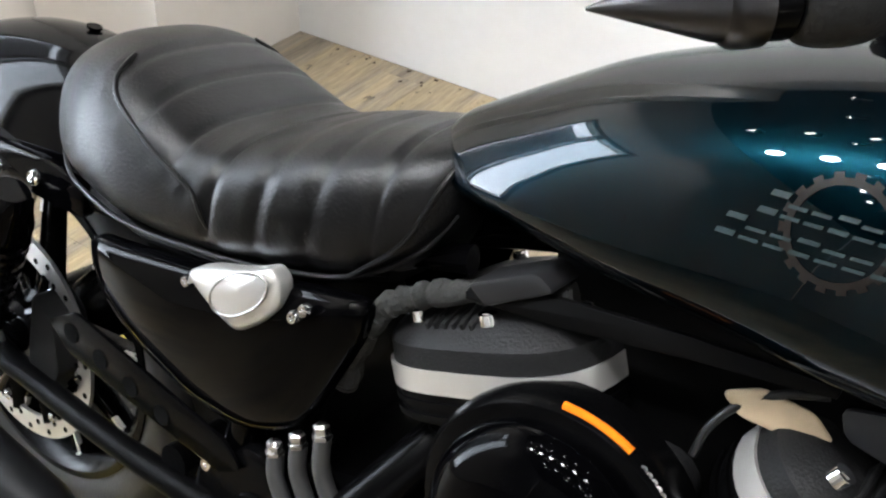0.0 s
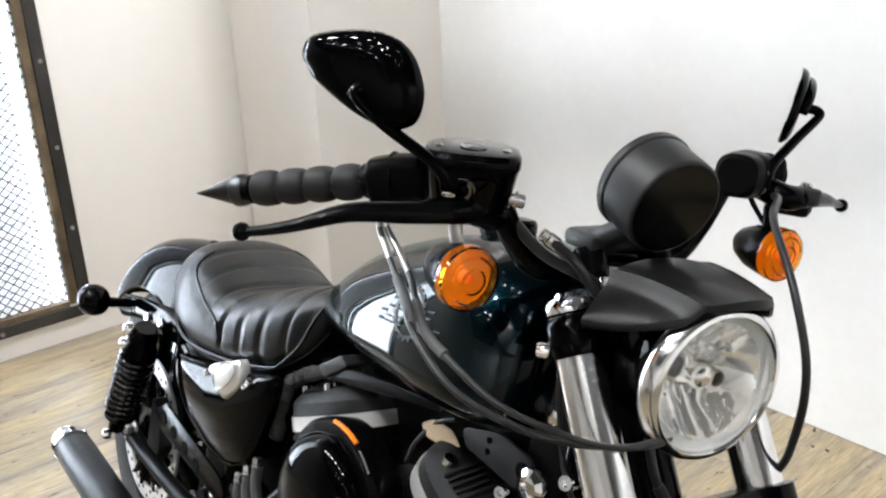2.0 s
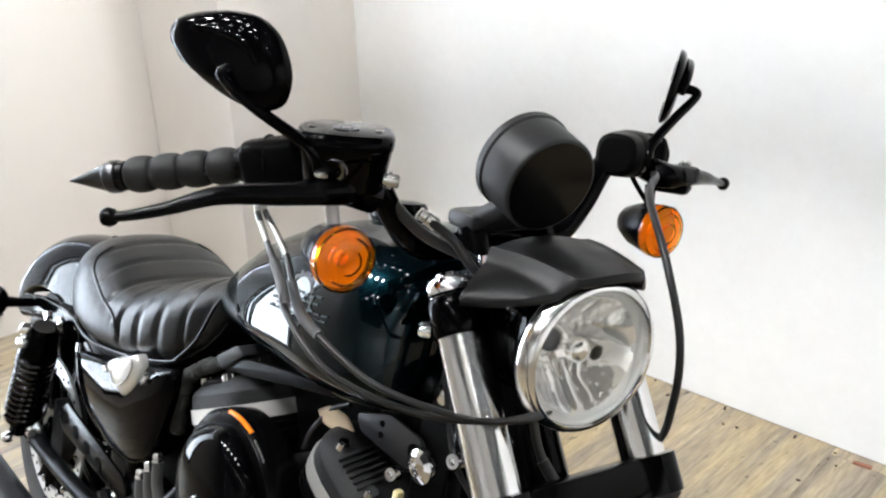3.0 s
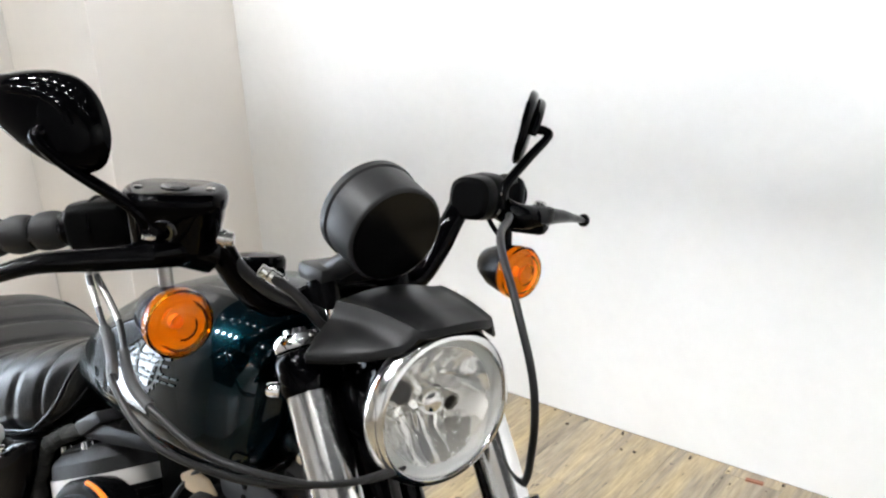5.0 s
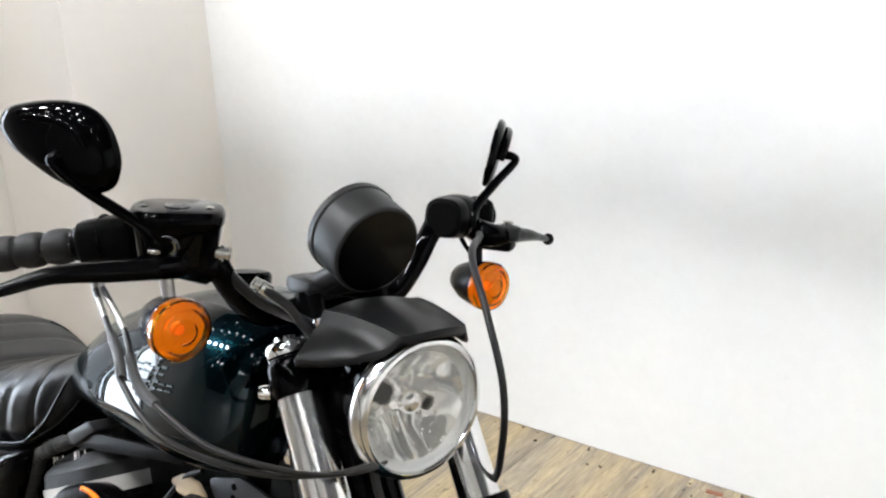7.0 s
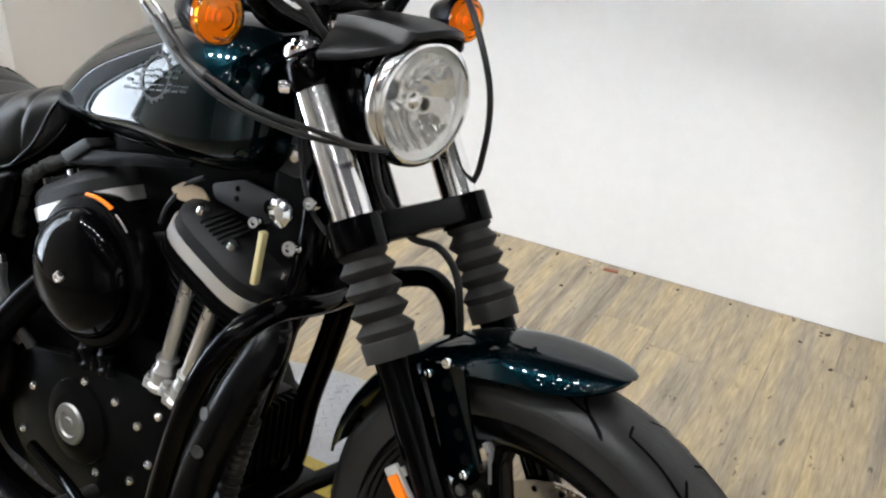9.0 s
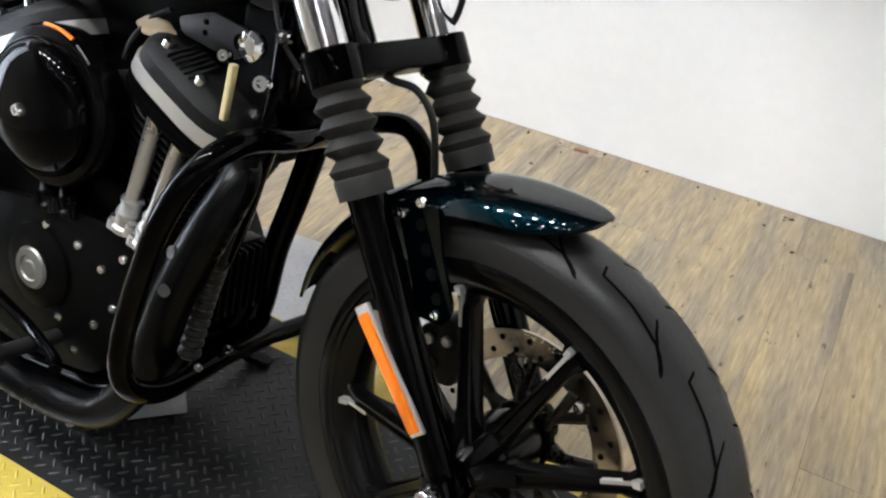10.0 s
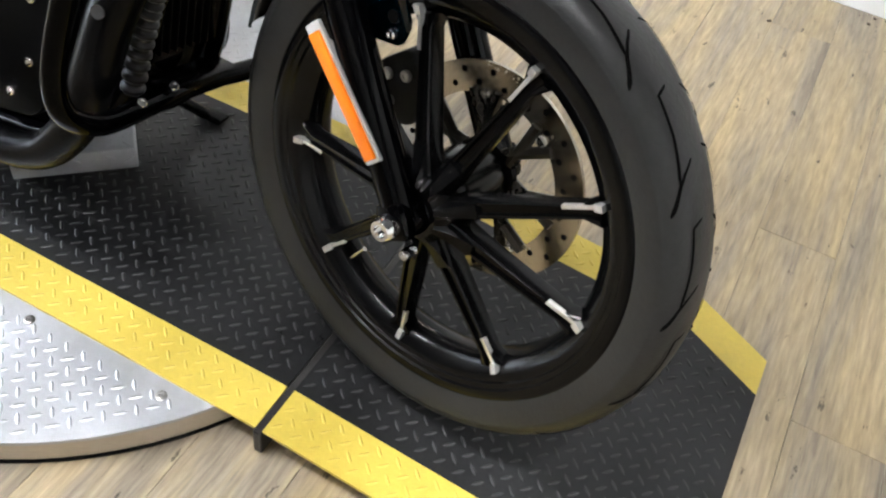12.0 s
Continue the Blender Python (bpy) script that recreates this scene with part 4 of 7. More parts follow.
def bowl_depth(u, v):
    """Depth of the reflector behind the rim: a bowl of fluted mirror facets in bands."""
    r2 = (u * u + v * v) / 0.060 ** 2
    base = -0.050 + 0.046 * r2
    if abs(v) > 0.020:
        w, amp = 0.0150, 0.0023
        cell = u / w + 0.5
        row = (abs(v) - 0.020) / 0.014
        tip = (row - math.floor(row) - 0.5) * math.sin(5.3 * math.floor(cell) + 3.1 * math.floor(row) + v)
        turn_out = 0.0016 * math.sin(2.1 * math.floor(cell) + (0.7 if v > 0 else 2.0)) + 0.0030 * tip
    elif abs(u) > 0.018:
        w, amp = 0.024, 0.0022
        cell = (v + 0.012) / w + 0.5
        turn_out = 0.0018 * (1 if u > 0 else -1) * (1 if math.floor(cell) % 2 else -1)
    else:
        w, amp = 0.020, 0.0012
        cell, turn_out = (u + v) / w, 0.0
    q = cell - math.floor(cell)
    fade = min(1.0, max(0.0, (1.0 - r2) * 6))
    return base + fade * (amp * (1 - (2 * q - 1) ** 2) + turn_out * (2 * q - 1))


bm = bmesh.new()
grid = {}
cells = 72
for i in range(cells + 1):
    for j in range(cells + 1):
        u, v = 0.0605 * (2 * i / cells - 1), 0.0605 * (2 * j / cells - 1)
        if math.hypot(u, v) < 0.0605:
            grid[i, j] = bm.verts.new(LAMP + RT @ Vector((u, v, bowl_depth(u, v))))
for i in range(cells):
    for j in range(cells):
        corners = [(i, j), (i + 1, j), (i + 1, j + 1), (i, j + 1)]
        if all(k in grid for k in corners):
            bm.faces.new([grid[k] for k in corners])
fpart("reflector_bowl", bm, REFLECTOR, lamp, "faceted mirror reflector", 18)
bm = bmesh.new()
lathe(bm, [(0.0575, -0.0075), (0.0600, -0.0045), (0.0655, -0.001), (0.0695, 0.0005), (0.0705, -0.004), (0.0655, -0.006), (0.0590, -0.012)], LAMP, LX, 64, True)
fpart("bowl_rim", bm, mat("pale_lamp_rim", (0.78, 0.78, 0.77), 0.3, 0.35), lamp, "pale smooth rim inside the lens", 50)
bm = bmesh.new()
lathe(bm, [(0, -0.05), (0.0085, -0.05), (0.009, -0.026), (0.0125, -0.024), (0.0135, -0.018), (0.011, -0.0125), (0.006, -0.010), (0.0, -0.0095)], LAMP, LX, 28)
fpart("bulb_shield", bm, CHROME, lamp, "bright bulb cap")
for u, v, r2 in ((-0.031, 0.012, 0.0140), (0.027, -0.008, 0.0085)):
    at = LAMP + RT @ Vector((u, v, 0))
    bm = bmesh.new()
    lathe(bm, [(0.8 * r2, -0.040), (r2, -0.040), (r2, -0.0235), (0.92 * r2, -0.0220), (0.8 * r2, -0.0235)], at, LX, 24, True)
    socket = fpart("lamp_insert", bm, STEEL, lamp, "small round socket in the reflector")
    bm = bmesh.new()
    lathe(bm, [(0, -0.0285), (0.82 * r2, -0.0285), (0.82 * r2, -0.038), (0, -0.038)], at, LX, 20)
    fpart("socket_floor", bm, PLATE_GREY, socket)
bm = bmesh.new()
prof = [(0.0715, 0.001)]
for j in range(11):
    t = 1 - j / 10
    prof.append((0.0705 * t, 0.003 + 0.0155 * (1 - t * t)))
prof += [(0.0, 0.0165)] + [(0.0705 * j / 10, 0.001 + 0.0155 * (1 - (j / 10) ** 2)) for j in range(1, 11)]
lathe(bm, prof, LAMP, LX, 48, True)
lens = fpart("lens", bm, GLASS, lamp, "clear domed glass lens", 60)
lens.visible_shadow = False
for s in (-1, 1):
    bm = bmesh.new()
    prism(bm, rounded([(-0.40, 0.960), (-0.335, 0.975), (-0.268, 0.885), (-0.275, 0.860), (-0.30, 0.862), (-0.36, 0.905)], 0.01), s * 0.060, s * 0.066)
    fpart("lamp_bracket", bm, SATIN_BLACK, lamp)

# ---- visor over the lamp ----
def visor_height(y, v):
    """A domed top panel with a crease on either side, from which the flanks fall away."""
    a, crease = abs(y), 0.064 - 0.020 * v
    droop = -0.014 * v ** 2.2 - 0.010 * (1 - v)
    if a < crease:
        z = 1.022 - 0.007 * (a / crease) ** 2
    else:
        q = (a - crease) / (0.109 - crease)
        z = 1.015 - 0.009 * min(1.0, 6 * q) - 0.031 * q ** 1.25
    return z + droop + 0.0022 * math.exp(-((a - crease) / 0.005) ** 2)


rows_o = []
for j in range(18):
    v = min(1.0, j / 15)
    droop_lip = max(0, j - 15) / 2
    top, low = [], []
    for k in range(57):
        q, crease = abs(k - 28) / 28, 0.064 - 0.020 * v
        y = crease * q / 0.5 if q <= 0.5 else crease + (0.108 - crease) * (q - 0.5) / 0.5
        y = math.copysign(y, k - 28)
        u = y / 0.108
        back, front = -0.360 + 0.026 * u * u, -0.236 - 0.096 * abs(u) ** 2.2
        lip = droop_lip * (1 - abs(u) ** 6)
        x = back + (front - back) * v + 0.003 * lip
        z = visor_height(y, v) - 0.0065 * lip
        top.append(Vector((x, y - 0.009, z)))
        low.append(Vector((x - 0.003 * lip, y - 0.009, z - 0.003)))
    rows_o.append(top + low[::-1])
bm = bmesh.new()
loft(bm, rows_o)
fpart("visor", bm, mat("satin_visor_paint", (0.0042, 0.0042, 0.0044), 0.36, bump=0.05, bump_scale=300, spec=0.2, vary=0.15, rough_vary=0.06), None, "satin black headlamp visor with creased flanks", 32)

# ---- instrument ----
GA = Vector((-0.95, 0.05, 0.31)).normalized()
G0 = Vector((-0.343, -0.012, 1.067))
bm = bmesh.new()
lathe(bm, [(0, -0.001), (0.0490, -0.001), (0.0508, 0.000), (0.0520, 0.003), (0.0525, 0.046), (0.0545, 0.048), (0.0545, 0.056), (0.051, 0.060), (0.047, 0.060), (0.046, 0.056), (0, 0.056)], G0, GA, 56)
GAUGE_BLACK = mat("satin_gauge_shell", (0.015, 0.015, 0.0155), 0.42, bump=0.08, bump_scale=300, vary=0.2, rough_vary=0.08, spec=0.22)
gauge = fpart("speedometer", bm, GAUGE_BLACK, None, "black round speedometer seen from its back")
bm = bmesh.new()
lathe(bm, [(0, 0), (0.0480, 0), (0.0480, 0.0008), (0, 0.0008)], G0 - GA * 0.0018, GA, 48)
fpart("back_plate", bm, mat("dark_gauge_glass", (0.001, 0.001, 0.001), 0.2, spec=0.3), gauge, "smooth black back plate")
bm = bmesh.new()
tube(bm, [(-0.375, -0.028, 1.045), (-0.415, -0.035, 1.020), (-0.437, -0.035, 1.012)], 0.013, 12)
tube(bm, [(-0.375, 0.028, 1.045), (-0.415, 0.035, 1.020), (-0.437, 0.035, 1.012)], 0.013, 12)
box(bm, (0.05, 0.115, 0.02), (-0.430, 0, 1.014), 0.007)
fpart("gauge_bracket", bm, GAUGE_BLACK, gauge)
for s in (-1, 1):
    bm = bmesh.new()
    lathe(bm, [(0, 0), (0.017, 0), (0.0165, 0.042), (0, 0.042)], (-0.405, s * 0.045, 0.970), (-0.4, 0, 0.9), 24)
    fpart("riser", bm, SATIN_BLACK, None, "black handlebar riser")
    bm = bmesh.new()
    lathe(bm, [(0, 0), (0.008, 0), (0.008, 0.008), (0.010, 0.010), (0.010, 0.018), (0, 0.018)], (-0.352, s * 0.070, 0.980), (-0.3, 0, 0.95), 16)
    fpart("clamp_stud", bm, CHROME, None, "bright stud beside the visor")

# ---- handlebar and controls ----
BAR_HALF = [(-0.432, 0.0, 0.996), (-0.430, 0.060, 0.986), (-0.430, 0.098, 0.993), (-0.430, 0.126, 1.024), (-0.431, 0.146, 1.056), (-0.437, 0.168, 1.079), (-0.452, 0.203, 1.081), (-0.472, 0.255, 1.0745), (-0.494, 0.279, 1.0676)]


def bar_point(p, side):
    """The bend between the grips, moved towards the throttle side to fit the camera's view."""
    return (p[0], side * p[1] - 0.013 * min(1.0, max(0.0, (0.255 - p[1]) / 0.09)), p[2])


bm = bmesh.new()
tube(bm, [bar_point(p, -1) for p in BAR_HALF[:0:-1]] + [bar_point(p, 1) for p in BAR_HALF], 0.0135, 16, 6)
bar = fpart("handlebar", bm, GLOSS_BLACK, None, "gloss black pulled-back handlebar")
SPIKE = mat("dark_anodised_metal", (0.06, 0.06, 0.064), 0.3, 1.0, rough_vary=0.08)
GRIP_FOAM = mat("black_foam_grip", (0.012, 0.012, 0.0122), 0.55, bump=0.3, bump_scale=500, vary=0.2, spec=0.2)


def controls(s):
    """Grip, switches, lever and mirror of one side; s is -1 on the throttle side."""
    a, d = Vector((-0.486, s * 0.270, 1.0685)), Vector((-0.127, s * 0.137, -0.038)).normalized()
    b = bmesh.new()
    lathe(b, [(0, 0), (0.017, 0), (0.017, 0.006), (0.0136, 0.007), (0.0124, 0.03), (0.0124, 0.125), (0.0146, 0.126), (0.0146, 0.134), (0.012, 0.137), (0.0115, 0.143), (0, 0.143)], a, d, 24)
    grip = fpart("grip", b, SATIN_BLACK, None, "black grip with rounded foam rings and spike end")
    for k in range(4):
        b = bmesh.new()
        prof = [(0.0136, 0.0)] + [(0.0136 + 0.0046 * math.sin(math.pi * j / 14) ** 0.45, 0.0286 * j / 14) for j in range(1, 14)] + [(0.0136, 0.0286)]
        lathe(b, prof, a + d * (0.009 + 0.0288 * k), d, 28)
        fpart("foam_ring", b, GRIP_FOAM, grip, "rounded foam ring")
        b = bmesh.new()
        lathe(b, [(0.012, -0.0012), (0.0148, -0.0012), (0.0154, 0.0), (0.0148, 0.0012), (0.012, 0.0012)], a + d * (0.009 + 0.0288 * k), d, 24, True)
        fpart("collar", b, SPIKE, grip, "thin dark metal collar")
    b = bmesh.new()
    lathe(b, [(0, 0), (0.0160, 0), (0.0164, 0.003), (0.0164, 0.009), (0.0150, 0.012), (0.0138, 0.013), (0.0132, 0.016), (0.0006, 0.055), (0, 0.055)], a + d * 0.134, d, 28)
    fpart("spike_end", b, SPIKE, grip, "pointed dark metal bar end", 30)
    # switch housing
    b = bmesh.new()
    c = a - d * 0.026
    t = frame_of(d)
    rings = []
    for h, r in ((-0.030, 0.019), (-0.026, 0.0225), (0.0, 0.0235), (0.022, 0.0225), (0.026, 0.019)):
        rings.append([c + t @ Vector((r * math.copysign(abs(math.cos(q)) ** 0.5, math.cos(q)), r * math.copysign(abs(math.sin(q)) ** 0.5, math.sin(q)), h)) for q in (2 * math.pi * k / 24 for k in range(24))])
    loft(b, rings)
    sw = fpart("switch_housing", b, WRINKLE_BLACK, None, "black switch housing on the handlebar")
    b = bmesh.new()
    lathe(b, [(0, 0), (0.005, 0), (0.005, 0.004), (0.0035, 0.0045), (0.003, 0.002), (0, 0.002)], c + Vector((0.012, s * 0.0, 0.019)), (0.75, 0, 0.66), 14)
    fpart("switch_screw", b, STEEL, sw)
    for k, off, size in ((-0.012, (-0.021, 0, 0.006), (0.012, 0.012, 0.006)), (0.010, (-0.021, 0, 0.006), (0.012, 0.012, 0.006)), (0.012, (0.019, 0, 0.009), (0.015, 0.011, 0.008))):
        b = bmesh.new()
        box(b, size, c + d * k + Vector(off), 0.002, t)
        fpart("button", b, MATT_BLACK, sw)
    b = bmesh.new()
    lathe(b, [(0.0222, -0.0012), (0.0262, -0.0012), (0.0266, 0.0), (0.0262, 0.0012), (0.0222, 0.0012)], c + d * 0.001, d, 32, True)
    fpart("split_flange", b, SATIN_BLACK, sw)
    # lever and perch
    p0 = Vector((-0.398, s * 0.205, 1.062))
    b = bmesh.new()
    tube(b, [p0 + Vector((-0.035, 0, 0.006)), p0, p0 + Vector((0.004, s * 0.03, -0.002)), p0 + Vector((-0.004, s * 0.055, -0.003))], [0.016, 0.0155, 0.0135, 0.009], 14, 5)
    perch = fpart("lever_perch", b, GLOSS_BLACK, None, "black cast lever perch")
    b = bmesh.new()
    if s < 0:
        reach = [(-0.403, -0.275, 1.057), (-0.412, -0.325, 1.056), (-0.432, -0.362, 1.042), (-0.450, -0.388, 1.033), (-0.463, -0.404, 1.029)]
    else:
        reach = [(-0.402, 0.262, 1.057), (-0.412, 0.295, 1.053), (-0.423, 0.325, 1.047), (-0.434, 0.352, 1.041), (-0.442, 0.371, 1.037)]
    tube(b, [p0 + Vector((0.006, s * 0.030, -0.004))] + reach, [0.0130, 0.0130, 0.0105, 0.0074, 0.0060, 0.0054], 14, 6, flat=0.8)
    end, way = Vector(reach[-1]), (Vector(reach[-1]) - Vector(reach[-2])).normalized()
    tube(b, [end + way * h for h in (-0.007, -0.005, 0.0, 0.005, 0.0078)], [0.0046, 0.0072, 0.0088, 0.0070, 0.002], 18, 4)
    lever = fpart("lever", b, SATIN_BLACK, None, "black ball-ended hand lever")
    b = bmesh.new()
    bolt(b, p0 + Vector((0.004, s * 0.032, 0.012)), (0.1, 0, 1), 0.007, 0.004)
    fpart("pivot_screw", b, STEEL, lever)
    # mirror
    m0 = Vector((-0.462, s * 0.296, 1.168)) if s < 0 else Vector((-0.459, s * 0.263, 1.163))
    w, up, deep = (Vector((0.86, 0.51, 0)), Vector((0, 0, 1)), 1.0) if s < 0 else (Vector((0.645, -0.752, -0.145)), Vector((0.22, 0, 0.976)), 0.6)
    nrm = w.cross(up) * (1 if s < 0 else -1)
    if nrm.x > 0:
        nrm = -nrm
    teardrop = [(-0.0655, 0.0121), (-0.0635, 0.0263), (-0.0477, 0.0354), (-0.0025, 0.0418), (0.029, 0.0385), (0.0495, 0.0258), (0.0606, 0.0073), (0.0646, -0.0119), (0.059, -0.0316), (0.0443, -0.0406), (0.0288, -0.0417), (-0.0041, -0.0315), (-0.0383, -0.0137), (-0.058, -0.0002)]
    narrow = 1.0 if s < 0 else 0.9
    outline = [(p.x * narrow, p.y) for p in spline([(u, v, 0) for u, v in teardrop[-2:] + teardrop + teardrop[:2]], 3)[6:-6]][:-1]
    b = bmesh.new()
    rings = []
    for depth, k in ((0.0, 0.965), (0.0, 1.0), (-0.006, 1.0), (-0.013, 0.93), (-0.018, 0.78), (-0.0205, 0.5), (-0.0215, 0.2)):
        rings.append([m0 + w * (u * k) + up * (v * k) + nrm * depth * deep for u, v in outline])
    loft(b, rings)
    mir = fpart("mirror", b, GLOSS_BLACK, None, "gloss black teardrop rear-view mirror", 50)
    b = bmesh.new()
    tube(b, [m0 + w * u + up * v + nrm * dd for u, v, dd in ((-0.056, 0.020, -0.0085), (-0.024, 0.0245, -0.0150), (0.010, 0.0225, -0.0165), (0.030, 0.0135, -0.0165), (0.040, 0.000, -0.0145))], 0.0055, 12, 6)
    fpart("mirror_crease", b, GLOSS_BLACK, mir, "raised crease on the mirror back")
    b = bmesh.new()
    loft(b, [[m0 + w * (u * 0.955) + up * (v * 0.955) + nrm * dd for u, v in outline] for dd in (0.0005, 0.0015)])
    fpart("mirror_glass", b, MIRROR, mir, "mirror glass", 0)
    b = bmesh.new()
    if s < 0:
        boss = m0 + w * 0.009 - up * 0.0135 - nrm * 0.024
        stem = [p0 + Vector((-0.004, s * 0.030, 0.012)), p0 + Vector((-0.002, s * 0.042, 0.036)), boss + Vector((0.014, 0.020, -0.022)), boss, boss + up * 0.006 + nrm * 0.006]
    else:
        stem = [(-0.409, s * 0.187, 1.070), (-0.409, s * 0.190, 1.094), (-0.413, s * 0.226, 1.124), (-0.418, s * 0.264, 1.150), (-0.423, s * 0.268, 1.157), (-0.432, s * 0.259, 1.160), m0 + w * 0.006 - nrm * 0.008]
    tube(b, stem, [0.0066, 0.0060, 0.0054, 0.0058, 0.0072], 12, 6)
    fpart("mirror_stem", b, GLOSS_BLACK, mir, "curved black mirror stem")
    # turn signal
    s0 = Vector((-0.386, s * 0.2075 - 0.009, 0.998))
    b = bmesh.new()
    lathe(b, [(0.0, -0.062), (0.008, -0.060), (0.018, -0.050), (0.026, -0.032), (0.0295, -0.012), (0.0302, -0.004), (0.0302, -0.002), (0.029, -0.002), (0.028, -0.01), (0.0, -0.03)], s0, (1, s * 0.0, -0.02), 32, True)
    sig = fpart("turn_signal", b, SATIN_BLACK, None, "black bullet turn signal with amber lens")
    b = bmesh.new()
    lathe(b, [(0.0285, -0.0035), (0.0308, -0.0035), (0.0316, -0.001), (0.0314, 0.008), (0.0292, 0.0115), (0.024, 0.0135), (0.0215, 0.0125), (0.0205, 0.014), (0.013, 0.0158), (0.0115, 0.0145), (0.010, 0.0162), (0.0, 0.017), (0.0, 0.0145), (0.010, 0.0135), (0.020, 0.0118), (0.0280, 0.008)], s0, (1, 0, -0.02), 40, True)
    shell = fpart("lens", b, AMBER, sig, "ringed amber lens", 25)
    shell.visible_shadow = False
    b = bmesh.new()
    rings = []
    for j in range(9):
        r = 0.004 + 0.0245 * j / 8
        rings.append([s0 + Vector((-0.020 + 0.017 * (j / 8) ** 2 + 0.0011 * ((k % 4) < 2) * min(1, j / 2), r * math.cos(q), r * math.sin(q))) for k, q in enumerate(2 * math.pi * k / 48 for k in range(48))])
    loft(b, rings)
    fpart("reflector", b, AMBER_BOWL, sig, "amber-lit mirror bowl", 15)
    b = bmesh.new()
    lathe(b, [(0, -0.02), (0.006, -0.02), (0.0075, -0.006), (0.006, 0.001), (0, 0.004)], s0, (1, 0, -0.02), 18)
    fpart("bulb", b, AMBER_BULB, sig, "amber glass bulb")
    b = bmesh.new()
    tube(b, [s0 + Vector((-0.02, 0, 0.026)), s0 + Vector((-0.024, s * 0.002, 0.05))], 0.0065, 12, smooth=False)
    tube(b, [s0 + Vector((-0.026, s * 0.0, 0.03)), s0 + Vector((-0.04, s * -0.014, 0.058)), s0 + Vector((-0.035, s * -0.02, 0.08))], 0.003, 8)
    fpart("stem", b, DULL_STEEL if s < 0 else SATIN_BLACK, sig)
    return p0


MIRROR = mat("mirror_glass", (0.9, 0.9, 0.9), 0.02, 1.0)
p_r = controls(-1)
controls(1)

# brake fluid reservoir
RC = Vector((-0.409, -0.207, 1.089))
RT2 = Euler((0, radians(6), radians(-32))).to_matrix()
bm = bmesh.new()
rings = []
for h, k in ((-0.030, 0.78), (-0.026, 0.86), (0.010, 1.0), (0.012, 1.03), (0.020, 1.03), (0.0245, 0.97), (0.026, 0.86)):
    rings.append([RC + RT2 @ Vector((u * k, v * k, h)) for u, v in oval(0, 0, 0.033, 0.044, 3.0, 32)])
loft(bm, rings)
res = fpart("brake_reservoir", bm, GLOSS_BLACK, None, "black brake fluid reservoir with sight glass", 45)
bm = bmesh.new()
lathe(bm, [(0, 0), (0.0125, 0), (0.0125, 0.0012), (0.0105, 0.0018), (0.0075, 0.0012), (0.007, 0.002), (0, 0.002)], RC + RT2 @ Vector((0, 0, 0.026)), RT2 @ Vector((0, 0, 1)), 24)
fpart("cap_emblem", bm, SPIKE, res, "round dark metal emblem on the lid")
bm = bmesh.new()
sg = RT2 @ Vector((1, -0.15, -0.1))
lathe(bm, [(0, 0.0), (0.0095, 0.0), (0.0095, 0.004), (0.007, 0.0045), (0.0065, 0.002), (0, 0.002)], RC + RT2 @ Vector((0.026, -0.006, -0.006)), sg, 20)
fpart("sight_glass", bm, mat("brown_sight_glass", (0.08, 0.07, 0.04), 0.1), res, "small round sight glass")
bm = bmesh.new()
lathe(bm, [(0.0092, 0.0), (0.0122, 0.0), (0.0122, 0.0045), (0.0108, 0.0058), (0.0092, 0.0048)], RC + RT2 @ Vector((0.026, -0.006, -0.006)), sg, 24, True)
fpart("sight_ring", bm, SPIKE, res, "dark metal ring round the sight glass")
for v in (-0.031, 0.031):
    bm = bmesh.new()
    bolt(bm, RC + RT2 @ Vector((0.004, v, 0.0255)), RT2 @ Vector((0, 0, 1)), 0.004, 0.002)
    fpart("lid_screw", bm, STEEL, res)
bm = bmesh.new()
tube(bm, [RC + Vector((-0.01, -0.02, -0.02)), p_r + Vector((-0.008, -0.005, 0.0)), p_r + Vector((-0.01, 0.03, -0.012))], 0.017, 14)
fpart("master_cylinder", bm, GLOSS_BLACK, res)
bm = bmesh.new()
box(bm, (0.05, 0.034, 0.028), (-0.412, 0.235, 1.052), 0.006, Euler((0, 0, radians(32))).to_matrix())
fpart("clutch_switch", bm, MATT_BLACK, None, "black clutch lever switch block")
bm = bmesh.new()
lathe(bm, [(0, -0.012), (0.0062, -0.012), (0.0062, -0.003), (0.0085, -0.003), (0.0085, 0.0), (0.0066, 0.0), (0.0066, 0.006), (0.005, 0.0075), (0, 0.0075)], (-0.378, -0.174, 1.071), (0.55, 0.80, -0.1), 16)
fpart("banjo_bolt", bm, STEEL, None, "bright banjo bolt of the brake hose")
bm = bmesh.new()
lathe(bm, [(0, 0), (0.0065, 0), (0.0065, 0.008), (0.0078, 0.008), (0.0078, 0.02), (0.006, 0.02), (0.006, 0.028), (0, 0.028)], (-0.392, -0.132, 1.035), (0.3, 0.75, -0.55), 12)
fpart("hose_ferrule", bm, STEEL, None, "bright ferrule of the brake hose")

# ---- cables ----
def cable(name, pts, r, label, maker=fpart, material=None):
    b = bmesh.new()
    tube(b, pts, r, 10, 8)
    return maker(name, b, material or CABLE, None, label)


THROTTLE = [(-0.483, -0.260, 1.022), (-0.450, -0.263, 1.000), (-0.400, -0.270, 0.978), (-0.354, -0.284, 0.964), (-0.289, -0.272, 0.931), (-0.246, -0.204, 0.900), (-0.248, -0.099, 0.874), (-0.275, -0.03, 0.862)]
